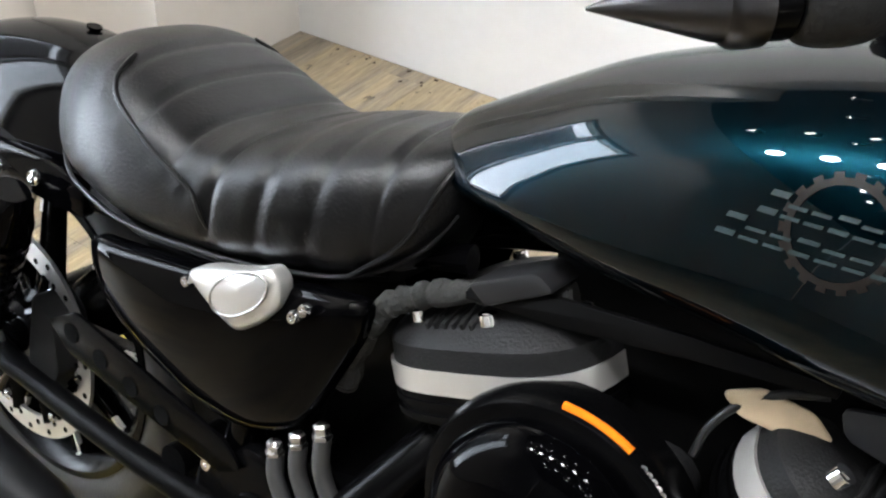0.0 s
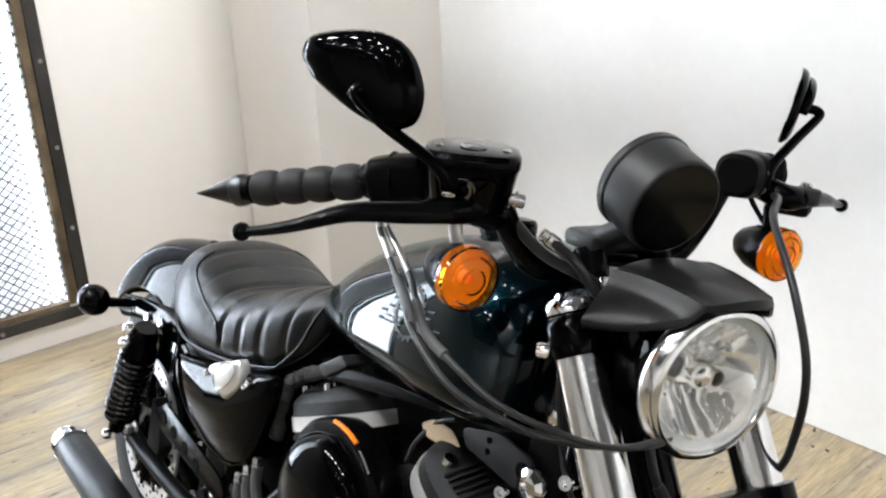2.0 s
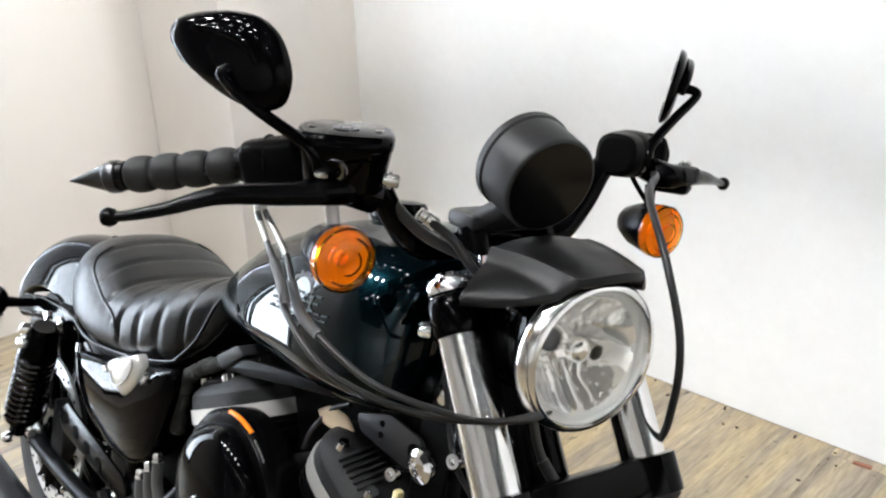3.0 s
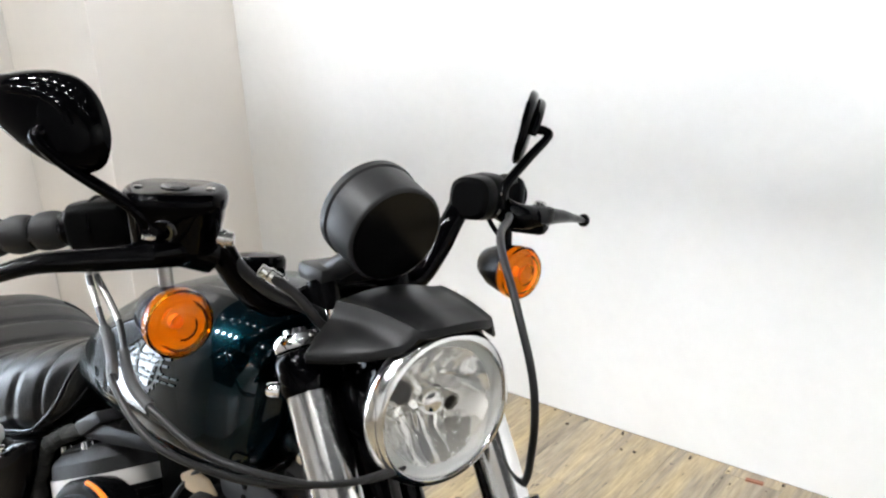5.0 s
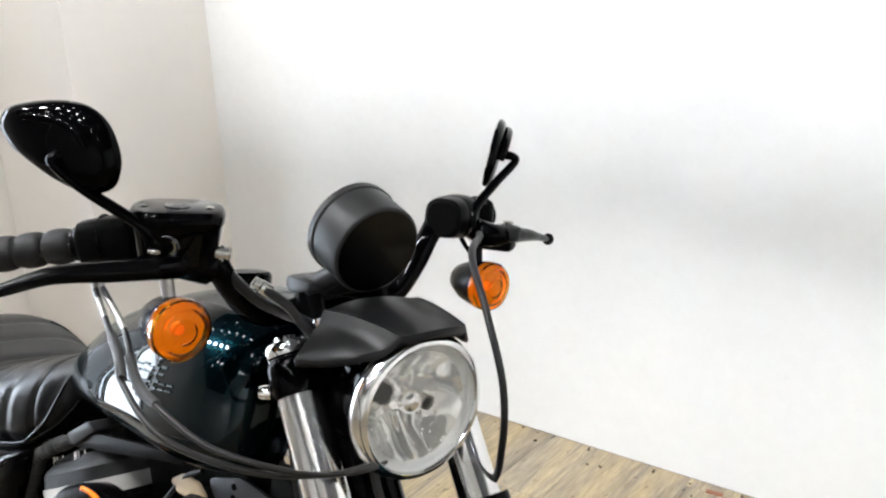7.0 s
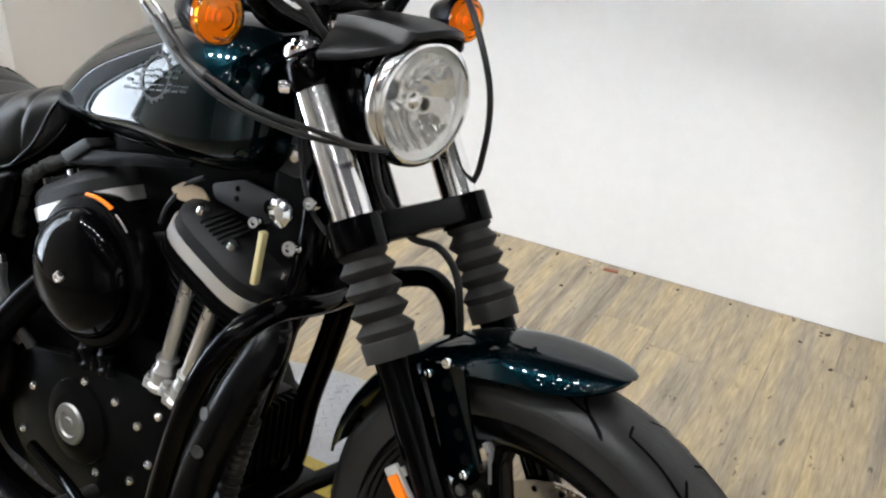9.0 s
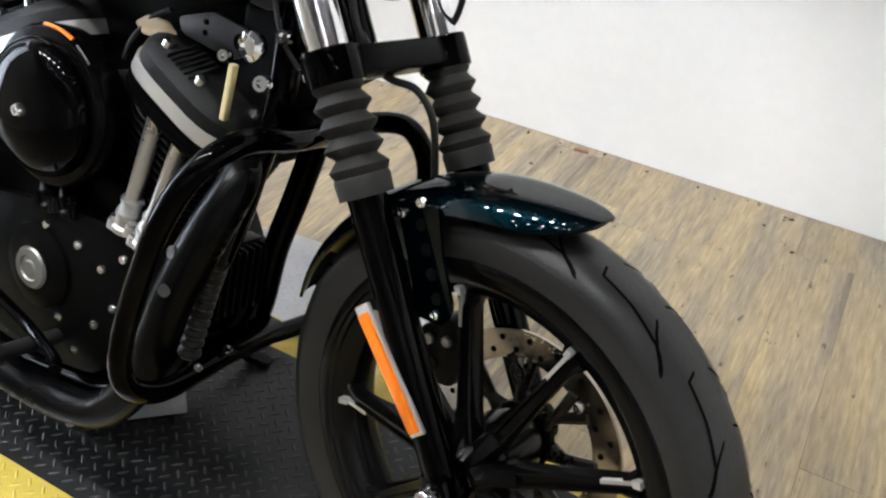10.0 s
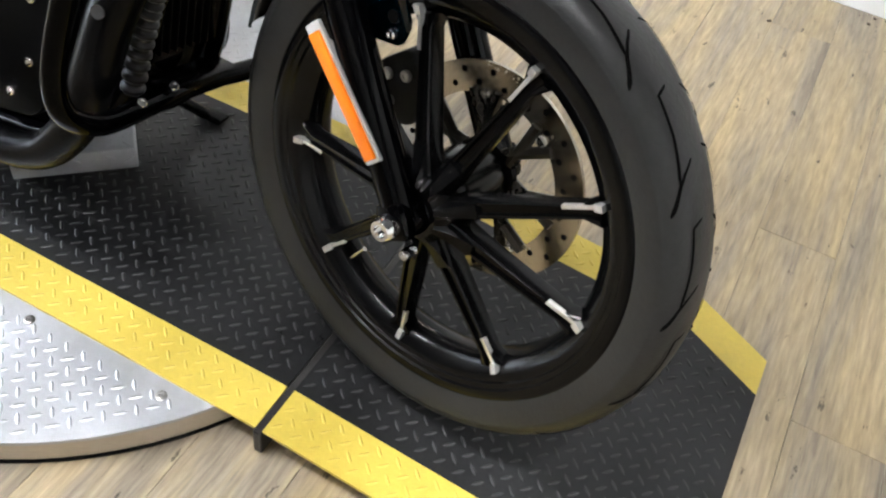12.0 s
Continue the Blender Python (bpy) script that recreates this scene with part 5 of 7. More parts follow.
IDLE = [(-0.478, -0.255, 1.024), (-0.430, -0.252, 0.992), (-0.370, -0.264, 0.958), (-0.328, -0.260, 0.944), (-0.277, -0.239, 0.922), (-0.236, -0.193, 0.905), (-0.238, -0.135, 0.884), (-0.262, -0.06, 0.868)]
for line, name in ((THROTTLE, "throttle_cable"), (IDLE, "idle_cable")):
    cable(name, line, 0.0031, "thin black throttle cable looping past the fork")
    bm = bmesh.new()
    tube(bm, spline(line[1:4], 6)[3:-1], 0.0050, 12, 1, False)
    fpart("cable_adjuster", bm, ADJUSTER, None, "grey cable adjuster sleeve")
    bm = bmesh.new()
    tube(bm, [Vector(line[0]) + Vector((-0.004, 0, 0.026)), line[0], Vector(line[0]).lerp(Vector(line[1]), 0.5), line[1]], 0.0032, 12, 5)
    fpart("cable_elbow", bm, DULL_STEEL, None, "bare metal cable elbow")
cable("clutch_cable", [(-0.426, 0.215, 1.058), (-0.372, 0.166, 1.066), (-0.329, 0.114, 1.054), (-0.266, 0.083, 1.003), (-0.234, 0.083, 0.931), (-0.241, 0.096, 0.856), (-0.270, 0.108, 0.793), (-0.34, 0.075, 0.72), (-0.42, 0.05, 0.66)], 0.0043, "black clutch cable hanging in an arc")
cable("brake_hose", [(-0.392, -0.132, 1.035), (-0.372, -0.105, 1.012), (-0.362, -0.085, 0.985), (-0.350, -0.06, 0.955), (-0.335, -0.03, 0.90), (-0.305, -0.02, 0.80), (-0.268, 0.0, 0.748), (-0.238, 0.028, 0.735), (-0.218, 0.046, 0.700), (-0.206, 0.052, 0.64), (-0.195, 0.055, 0.56), (-0.16, 0.070, 0.46)], 0.005, "black rubber brake hose")
cable("switch_wire", [(-0.440, -0.160, 1.060), (-0.405, -0.120, 1.012), (-0.385, -0.070, 0.985), (-0.40, -0.02, 0.95)], 0.006, "black wiring from the switches")
cable("brake_hose_guard", [(-0.300, -0.018, 0.79), (-0.282, -0.008, 0.765), (-0.262, 0.005, 0.745)], 0.0065, "black hose guide under the clamp")
cable("neck_cable", [(-0.437, -0.070, 0.945), (-0.421, -0.070, 0.878), (-0.409, -0.070, 0.831), (-0.392, -0.070, 0.784), (-0.374, -0.070, 0.755), (-0.352, -0.064, 0.732)], 0.0032, "thin black cable beside the steering head", bpart)
bm = bmesh.new()
turn = frame_of((-0.42, 0.88, -0.05))
loft(bm, [[Vector((-0.428, 0.170, 1.082)) + turn @ Vector((u * k, v * k, h)) for u, v in oval(0, 0, 0.0265, 0.0265, 2.8, 24)] for h, k in ((-0.036, 0.72), (-0.031, 0.92), (-0.010, 1.0), (-0.007, 0.96), (-0.004, 1.0), (0.022, 1.04), (0.030, 0.9))])
perch_clamp = fpart("clutch_perch", bm, WRINKLE_BLACK, None, "black cast perch and switch housing of the clutch lever")
for dy in (-0.012, 0.0, 0.012):
    bm = bmesh.new()
    box(bm, (0.012, 0.008, 0.014), Vector((-0.432, 0.212 + dy, 1.100 - 0.1 * abs(dy))), 0.003, turn)
    fpart("switch_button", bm, MATT_BLACK, perch_clamp)
for dz in (-0.010, 0.010):
    bm = bmesh.new()
    bolt(bm, (-0.409, 0.181, 1.078 + dz), (0.8, -0.4, 0), 0.004, 0.004)
    fpart("clamp_screw", bm, STEEL, perch_clamp)
bm = bmesh.new()
box(bm, (0.030, 0.018, 0.020), (-0.388, 0.232, 1.064), 0.004, Euler((0, 0, radians(20))).to_matrix())
fpart("cable_anchor", bm, GREY_CASE, perch_clamp, "black cable anchor block")

# ---- fuel tank ----
TANK = smooth_rows([
    # x, top, bottom, half width, squareness
    (-0.932, 0.800, 0.775, 0.020, 2.0), (-0.922, 0.818, 0.765, 0.044, 2.0), (-0.895, 0.838, 0.762, 0.070, 2.1), (-0.850, 0.868, 0.762, 0.093, 2.2), (-0.790, 0.906, 0.763, 0.113, 2.3), (-0.720, 0.937, 0.763, 0.129, 2.4),
    (-0.640, 0.964, 0.768, 0.142, 2.5), (-0.570, 0.979, 0.768, 0.149, 2.6), (-0.510, 0.981, 0.771, 0.148, 2.6), (-0.470, 0.973, 0.778, 0.139, 2.5), (-0.445, 0.956, 0.792, 0.116, 2.3), (-0.434, 0.930, 0.820, 0.06, 2.0)], 5)


def tank_section(x):
    a = np.array(TANK)
    return [float(np.interp(x, a[:, 0], a[:, k])) for k in range(1, 5)]


def tank_side(x, z):
    """Half width of the tank at a place of its side."""
    top, low, w, p = tank_section(x)
    zc, h = low + (top - low) * 0.27, None
    h = top - zc if z > zc else zc - low
    return w * max(0.0, 1 - min(1, abs(z - zc) / h) ** p) ** (1 / p)


bm = bmesh.new()
rings = []
for x, top, low, w, p in TANK:
    zc = low + (top - low) * 0.27
    ring = []
    for k in range(40):
        a = 2 * math.pi * k / 40
        c, s = math.cos(a), math.sin(a)
        h = top - zc if s > 0 else zc - low
        ring.append(Vector((x, w * math.copysign(abs(c) ** (2 / p), c), zc + h * math.copysign(abs(s) ** (2 / p), s))))
    rings.append(ring)
loft(bm, rings)
tank = bpart("fuel_tank", bm, JADE, None, "glossy dark jade peanut fuel tank with grey lettering bars", 60)
bm = bmesh.new()
seam = []
for x, top, low, w, p in TANK[2:-3]:
    seam.append((x, -w * 0.62, low + (top - low) * 0.045))
tube(bm, seam, 0.004, 8, smooth=False)
tube(bm, [(x, -y, z) for x, y, z in seam], 0.004, 8, smooth=False)
bpart("tank_seam", bm, GLOSS_BLACK, tank, "folded seam along the tank bottom")


def decal(name, cells, material, label, lift=0.0008):
    """Flat graphics laid on the tank's flank: cells of (x, z) quads."""
    b = bmesh.new()
    for quad in cells:
        vs = [b.verts.new((x, -tank_side(x, z) - lift, z)) for x, z in quad]
        b.faces.new(vs)
    bmesh.ops.remove_doubles(b, verts=b.verts, dist=1e-5)
    return bpart(name, b, material, tank, label, 0)


def letter_bars(x0, z0, x1, z1, n, height):
    """A slanted row of plain bars in place of a name."""
    cells = []
    for k in range(n):
        a, b = (k + 0.04) / n, (k + 0.84) / n
        tall = height * (1.35 if k == 0 else 0.82 + 0.2 * ((k * 5) % 3 == 0))
        for low, high in ((0.0, 0.22), (0.66, 0.88)):
            cells.append([(x0 + (x1 - x0) * q + 0.3 * tall * v, z0 + (z1 - z0) * q + tall * v) for q, v in ((a, low), (b, low), (b, high), (a, high))])
    return cells


ring_cells = []
for k in range(36):
    a0, a1 = 2 * math.pi * k / 36, 2 * math.pi * (k + 1) / 36
    for r0, r1 in ((0.026, 0.030),) + (((0.030, 0.033),) if k % 2 else ()):
        ring_cells.append([(-0.598 + r * math.cos(a), 0.880 + r * math.sin(a)) for r, a in ((r0, a0), (r1, a0), (r1, a1), (r0, a1))])
decal("round_graphic", ring_cells, DARK_BRONZE, "dark bronze toothed ring graphic", 0.0006)
decal("lettering_bar", letter_bars(-0.645, 0.874, -0.552, 0.886, 7, 0.0125), GREY_LETTER, "teal-grey bars of lettering", 0.0011)
decal("lettering_bar", letter_bars(-0.664, 0.853, -0.532, 0.872, 9, 0.0125), GREY_LETTER, "teal-grey bars of lettering", 0.0011)
bm = bmesh.new()
lathe(bm, [(0, -0.012), (0.034, -0.012), (0.036, -0.006), (0.036, 0.004), (0.033, 0.009), (0.02, 0.012), (0, 0.013)], (-0.610, 0, 0.982), (-0.15, 0, 1), 40)
bpart("filler_cap", bm, GLOSS_BLACK, tank, "round black fuel filler cap")
bm = bmesh.new()
box(bm, (0.035, 0.07, 0.035), (-0.93, 0, 0.775), 0.012)
bpart("tank_mount", bm, MATT_BLACK, tank)

# ---- seat ----
SEAT = smooth_rows([
    # x, top, bottom, half width
    (-0.872, 0.800, 0.765, 0.052), (-0.882, 0.815, 0.720, 0.078), (-0.905, 0.813, 0.686, 0.098), (-0.950, 0.800, 0.655, 0.114), (-1.010, 0.782, 0.636, 0.126), (-1.070, 0.764, 0.622, 0.133), (-1.125, 0.752, 0.613, 0.138),
    (-1.175, 0.757, 0.606, 0.142), (-1.225, 0.769, 0.603, 0.143), (-1.275, 0.780, 0.605, 0.137), (-1.320, 0.776, 0.606, 0.124), (-1.360, 0.756, 0.615, 0.103), (-1.392, 0.725, 0.634, 0.074), (-1.404, 0.690, 0.655, 0.036)], 9)


SEAM = ((-1.268, 0.06), (-1.262, 0.12), (-1.254, 0.17), (-1.232, 0.22), (-1.170, 0.31), (-1.118, 0.42), (-1.100, 0.58), (-1.092, 0.88), (-1.086, 1.02))


def seam_depth(x):
    """How far down from the crown the stitched border runs at x."""
    return float(np.interp(x, [p[0] for p in SEAM], [p[1] for p in SEAM], -1, 2))


bm = bmesh.new()
rings = []
for x, top, low, w in SEAT:
    ring = []
    zc = low + (top - low) * 0.38
    for k in range(72):
        a = 2 * math.pi * k / 72
        c, s = math.cos(a), math.sin(a)
        p = 2.7
        y = w * math.copysign(abs(c) ** (2 / p), c)
        h = (top - zc) if s > 0 else (zc - low)
        z = zc + h * math.copysign(abs(s) ** (2 / p), s)
        depth = min(1.0, max(0.0, (top - z) / (top - low + 1e-6)))
        dish = -0.012 * math.exp(-((x + 1.12) / 0.06) ** 2) * (1 - (y / w) ** 2) if s > 0 else 0
        rib, sd = 0.0, seam_depth(x)
        if depth < sd and -1.262 < x < -0.897:
            q = ((x + 0.905) / 0.054) % 1.0
            amp = 0.0050 if x > -1.12 else 0.0036
            rib = -amp * math.exp(-((q - 0.5) / 0.075) ** 2) * min(1.0, max(0.0, sd - depth) / 0.06) * (1 if depth < 0.88 else 0.35)
        elif abs(depth - sd) < 0.05:
            rib = -0.002
        n = Vector((0, c, s)).normalized()
        ring.append(Vector((x, y, z + dish)) + n * rib)
    rings.append(ring)
loft(bm, rings)
seat = bpart("seat", bm, LEATHER, None, "black pleated leather solo seat with raised back", 70)
for sgn in (-1, 1):
    bm = bmesh.new()
    pts = []
    for x, t in SEAM[:-1]:
        a = np.array(SEAT)[::-1]
        top, low, w = (float(np.interp(x, a[:, 0], a[:, j])) for j in (1, 2, 3))
        z = top - (top - low) * t
        zc = low + (top - low) * 0.38
        h = (top - zc) if z > zc else (zc - low)
        y = w * max(0, 1 - min(1, abs(z - zc) / h) ** 2.7) ** (1 / 2.7)
        pts.append((x, sgn * (y - 0.0008), z))
    tube(bm, pts, 0.0026, 8, 4)
    bpart("piping", bm, LEATHER, seat, "stitched piping along the seat edge")
bm = bmesh.new()
edge = [(x, -w * 0.93, low + 0.018) for x, top, low, w in SEAT[6:-10]]
tube(bm, edge[::4], 0.0026, 8, 4)
tube(bm, [(-0.878, -0.06, 0.812), (-0.888, -0.084, 0.775), (-0.905, -0.098, 0.722), (-0.945, -0.108, 0.676)], 0.0028, 8, 5)
bpart("lower_piping", bm, LEATHER, seat)
bm = bmesh.new()
loft(bm, [[Vector((x, y, z)) for y, z in oval(0, zz, w, 0.012, 3, 20)] for x, zz, w in ((-0.92, 0.680, 0.085), (-1.05, 0.628, 0.11), (-1.2, 0.605, 0.12), (-1.35, 0.612, 0.10))])
bpart("seat_pan", bm, MATT_BLACK, seat)

# ---- rear fender ----
RHUB, RR = Vector((-1.472, 0, 0.335)), 0.294
FENDER_C = Vector((-1.458, 0, 0.335))
REAR_ROWS = smooth_rows([(154, 0.412, 0.372, 0.050), (150, 0.413, 0.352, 0.072), (142, 0.411, 0.330, 0.086), (130, 0.404, 0.312, 0.093), (115, 0.398, 0.300, 0.096), (100, 0.395, 0.288, 0.097), (85, 0.398, 0.275, 0.096), (70, 0.404, 0.268, 0.094)], 4)
rear_fender = fender("rear_fender", FENDER_C, REAR_ROWS, bpart, GLOSS_BLACK, "gloss black rounded rear mudguard")
bm = bmesh.new()
lathe(bm, [(0, 0), (0.009, 0), (0.009, 0.004), (0.006, 0.006), (0.0055, 0.008), (0.009, 0.010), (0.009, 0.013), (0, 0.013)], (-1.455, 0.005, 0.724), (0.15, 0, 1), 18)
bpart("seat_knob", bm, GLOSS_BLACK, rear_fender, "small black seat knob")
for s in (-1, 1):
    bm = bmesh.new()
    prism(bm, rounded([(-1.640, 0.545), (-1.615, 0.582), (-1.510, 0.606), (-1.375, 0.622), (-1.30, 0.615), (-1.30, 0.578), (-1.38, 0.572), (-1.51, 0.562), (-1.61, 0.535)], 0.012), s * 0.099, s * 0.115, 0.004)
    strut = bpart("fender_strut", bm, GLOSS_BLACK, None, "gloss black mudguard strut")
    for x, z in ((-1.455, 0.585), (-1.385, 0.596)):
        bm = bmesh.new()
        bolt(bm, (x, s * 0.115, z), (0, s, 0), 0.009, 0.007)
        bpart("strut_bolt", bm, CHROME, strut, "chrome strut bolt")
    # bullet rear signal
    bm = bmesh.new()
    s0 = Vector((-1.606, s * 0.174, 0.572))
    lathe(bm, [(0, -0.034), (0.012, -0.032), (0.024, -0.022), (0.031, -0.006), (0.033, 0.006), (0.031, 0.016), (0.024, 0.026), (0.012, 0.032), (0, 0.033)], s0, (-1, 0, 0.02), 32)
    sig = bpart("rear_signal", bm, GLOSS_BLACK, None, "gloss black round rear signal on a stalk")
    bm = bmesh.new()
    lathe(bm, [(0, 0.0), (0.0285, 0.0), (0.027, 0.008), (0.018, 0.014), (0, 0.016)], s0 + Vector((-0.022, 0, 0)), (-1, 0, 0.02), 28)
    bpart("lens", bm, mat("smoked_red_lens", (0.12, 0.01, 0.01), 0.08, coat=0.5), sig, "smoked red lens")
    bm = bmesh.new()
    tube(bm, [s0 + Vector((0.01, -s * 0.02, 0)), (-1.592, s * 0.10, 0.568)], [0.0115, 0.0085], 12, smooth=False)
    bpart("stalk", bm, GLOSS_BLACK, sig)

# ---- rear wheel ----
bm = bmesh.new()
lathe(bm, tyre_profile(RR, 0.075, 0.210, 0.5), RHUB, YAX, 80, True)
rear_tyre = bpart("rear_tyre", bm, RUBBER, None, "wide black rear tyre", 60)
bm = bmesh.new()
lathe(bm, [(0.195, -0.03), (0.208, -0.05), (0.222, -0.056), (0.222, -0.062), (0.212, -0.063), (0.196, -0.052), (0.186, -0.02), (0.186, 0.02), (0.196, 0.052), (0.212, 0.063), (0.222, 0.062), (0.222, 0.056), (0.208, 0.05), (0.195, 0.03)], RHUB, YAX, 72, True)
rear_rim = bpart("rear_rim", bm, SATIN_BLACK, None, "satin black cast rear wheel")
for k in range(9):
    spoke(rear_rim, RHUB, radians(10 + 40 * k), 0.035, 0.196, -0.058, -0.046, bpart)
bm = bmesh.new()
lathe(bm, [(0, -0.10), (0.016, -0.10), (0.018, -0.085), (0.05, -0.06), (0.055, 0.05), (0.03, 0.08), (0, 0.08)], RHUB, YAX, 32)
bpart("hub", bm, SATIN_BLACK, rear_rim)
# paler copy for the rear disc, with the window's reflection in its colour
DISC_STEEL = mat("window_lit_brake_disc", (0.55, 0.55, 0.55), 0.4, 0.9, vary=0.1, rough_vary=0.1)
brake_disc("rear_brake_disc", RHUB, -0.085, 0.151, 0.121, 40, bpart)
bm = bmesh.new()
lathe(bm, [(0, -0.138), (0.012, -0.138), (0.014, -0.132), (0.014, -0.118), (0.0, -0.118)], RHUB, YAX, 6)
lathe(bm, [(0, -0.12), (0.02, -0.12), (0.02, -0.116), (0, -0.116)], RHUB, YAX, 24)
bpart("rear_axle_nut", bm, STEEL, None, "bright rear axle nut")
bm = bmesh.new()
prism(bm, rounded([(-1.40, 0.44), (-1.36, 0.42), (-1.345, 0.35), (-1.37, 0.30), (-1.41, 0.33)], 0.012), -0.115, -0.065, 0.005)
bpart("rear_caliper", bm, GREY_CASE, None, "black rear brake caliper")
# belt side: sprocket, belt and guard
bm = bmesh.new()
for s in (-1, 1):
    tube(bm, [(-1.52, s * 0.116, 0.325), (-1.40, s * 0.120, 0.322), (-1.20, s * 0.123, 0.328), (-0.99, s * 0.118, 0.345)], [0.020, 0.015, 0.015, 0.020], 14, 5)
tube(bm, [(-1.0, -0.13, 0.37), (-1.0, 0.13, 0.37)], 0.03, 16, smooth=False)
tube(bm, [(-1.13, -0.12, 0.358), (-1.13, 0.12, 0.358)], 0.02, 14, smooth=False)
bpart("swingarm", bm, FIN_BLACK, None, "black tubular swingarm")
bm = bmesh.new()
guard = rounded([(-1.340, 0.440), (-1.290, 0.474), (-1.045, 0.446), (-1.02, 0.425), (-1.05, 0.403), (-1.30, 0.414)], 0.01)
prism(bm, guard, -0.132, -0.127, 0.001)
bg = bpart("belt_guard", bm, SATIN_BLACK, None, "black drilled belt guard plate")
# guard holes: painted shade, laid on the plate as dark discs
for k in range(4):
    bm = bmesh.new()
    lathe(bm, [(0, 0), (0.012, 0), (0.012, 0.0012), (0, 0.0012)], (-1.295 + 0.052 * k, -0.132, 0.444 - 0.007 * k), (0, -1, 0), 18)
    bpart("guard_hole", bm, RECESS_SHADE, bg, "", 0)
bm = bmesh.new()
for y0, y1 in ((0.10, 0.125),):
    outer = []
    ca, ra, cb, rb = RHUB, 0.105, Vector((-0.95, 0, 0.36)), 0.045
    for k in range(25):
        a = math.pi / 2 + math.pi * k / 24
        outer.append((ca.x + ra * math.cos(a), ca.z + ra * math.sin(a)))
    for k in range(13):
        a = -math.pi / 2 + math.pi * k / 12
        outer.append((cb.x + rb * math.cos(a), cb.z + rb * math.sin(a)))
    prism(bm, outer, y0, y1)
bpart("drive_belt", bm, MATT_BLACK, None, "black toothed drive belt")

# ---- shock absorbers ----
for s in (-1, 1):
    top, low = Vector((-1.386, s * 0.147, 0.580)), Vector((-1.474, s * 0.154, 0.345))
    d = (low - top).normalized()
    ln = (low - top).length
    bm = bmesh.new()
    lathe(bm, [(0, -0.01), (0.02, -0.01), (0.027, 0.004), (0.030, 0.02), (0.034, 0.034), (0.034, 0.046), (0.014, 0.046), (0.014, ln - 0.05), (0.03, ln - 0.05), (0.03, ln - 0.036), (0.018, ln - 0.03), (0.016, ln), (0, ln)], top, d, 32)
    shock = bpart("shock_absorber", bm, GLOSS_BLACK, None, "black shock absorber with coil spring")
    bm = bmesh.new()
    pts, t = [], frame_of(d)
    turns, n = 11, 190
    for k in range(n + 1):
        a = 2 * math.pi * turns * k / n
        pts.append(top + t @ Vector((0.0305 * math.cos(a), 0.0305 * math.sin(a), 0.05 + (ln - 0.10) * k / n)))
    tube(bm, pts, 0.0054, 8, smooth=False)
    bpart("spring", bm, mat("bright_black_spring_enamel", (0.002, 0.002, 0.0022), 0.12, spec=0.5, vary=0.2, rough_vary=0.04), shock, "gloss black coil spring")
    for p, r in ((top + Vector((0, s * 0.026, 0.008)), 0.013), (top + Vector((-0.008, s * 0.028, -0.022)), 0.012), (low + Vector((0.012, s * 0.016, -0.004)), 0.011)):
        bm = bmesh.new()
        lathe(bm, [(0, 0), (r, 0), (r, 0.007), (r * 0.85, 0.012), (r * 0.5, 0.0155), (0, 0.0165)], p, (0, s, 0), 18)
        bpart("acorn_nut", bm, CHROME, shock, "chrome acorn nut")

# ---- side cover with badge ----
def bulged(bm, outline, y, depth, skin=0.012, rings=7):
    """A cushion-shaped cover standing out from y to y - depth."""
    cx = sum(p[0] for p in outline) / len(outline)
    cz = sum(p[1] for p in outline) / len(outline)
    rows = [[Vector((u, y + skin, v)) for u, v in outline], [Vector((u, y, v)) for u, v in outline]]
    for k in range(1, rings):
        q = k / rings
        rows.append([Vector((cx + (u - cx) * (1 - q ** 1.6 * 0.98), y - depth * math.sin(q * math.pi / 2) ** 0.8, cz + (v - cz) * (1 - q ** 1.6 * 0.98))) for u, v in outline])
    loft(bm, rows)
    return bm


cover = rounded([(-1.275, 0.580), (-1.262, 0.530), (-1.205, 0.492), (-1.105, 0.466), (-1.020, 0.472), (-0.958, 0.512), (-0.928, 0.585), (-0.908, 0.640), (-0.905, 0.676), (-0.985, 0.655), (-1.11, 0.615), (-1.22, 0.590)], 0.03)
for s in (-1, 1):
    bm = bmesh.new()
    bulged(bm, cover, -0.127, 0.017)
    if s > 0:
        bmesh.ops.scale(bm, vec=(1, -1, 1), verts=bm.verts)
    sc = bpart("side_cover", bm, GLOSS_BLACK, None, "gloss black side cover", 60)
    if s < 0:
        right_cover = sc
bm = bmesh.new()
bulged(bm, rounded([(-1.104, 0.620), (-1.078, 0.636), (-1.03, 0.654), (-1.000, 0.671), (-0.988, 0.664), (-0.984, 0.640), (-1.002, 0.614), (-1.030, 0.590), (-1.05, 0.594), (-1.075, 0.603)], 0.012), -0.1435, 0.012, 0.014)
badge = bpart("cover_badge", bm, SILVER_PAINT, right_cover, "silver shield-shaped badge", 50)
bm = bmesh.new()
ell = [(-1.028 + 0.031 * math.cos(a) + 0.010 * math.sin(a), 0.634 + 0.027 * math.sin(a) + 0.012 * math.cos(a)) for a in (2 * math.pi * k / 40 for k in range(41))]
tube(bm, [(x, -0.1553 + 1.6 * ((x + 1.035) ** 2 + (z - 0.632) ** 2), z) for x, z in ell], 0.0012, 6, smooth=False)
bpart("badge_line", bm, DULL_STEEL, badge, "engraved oval on the badge")
for x, z in ((-1.098, 0.612), (-0.966, 0.640), (-0.955, 0.652)):
    bm = bmesh.new()
    bolt(bm, (x, -0.143, z), (0, -1, 0), 0.006, 0.008)
    bpart("cover_screw", bm, CHROME, right_cover)

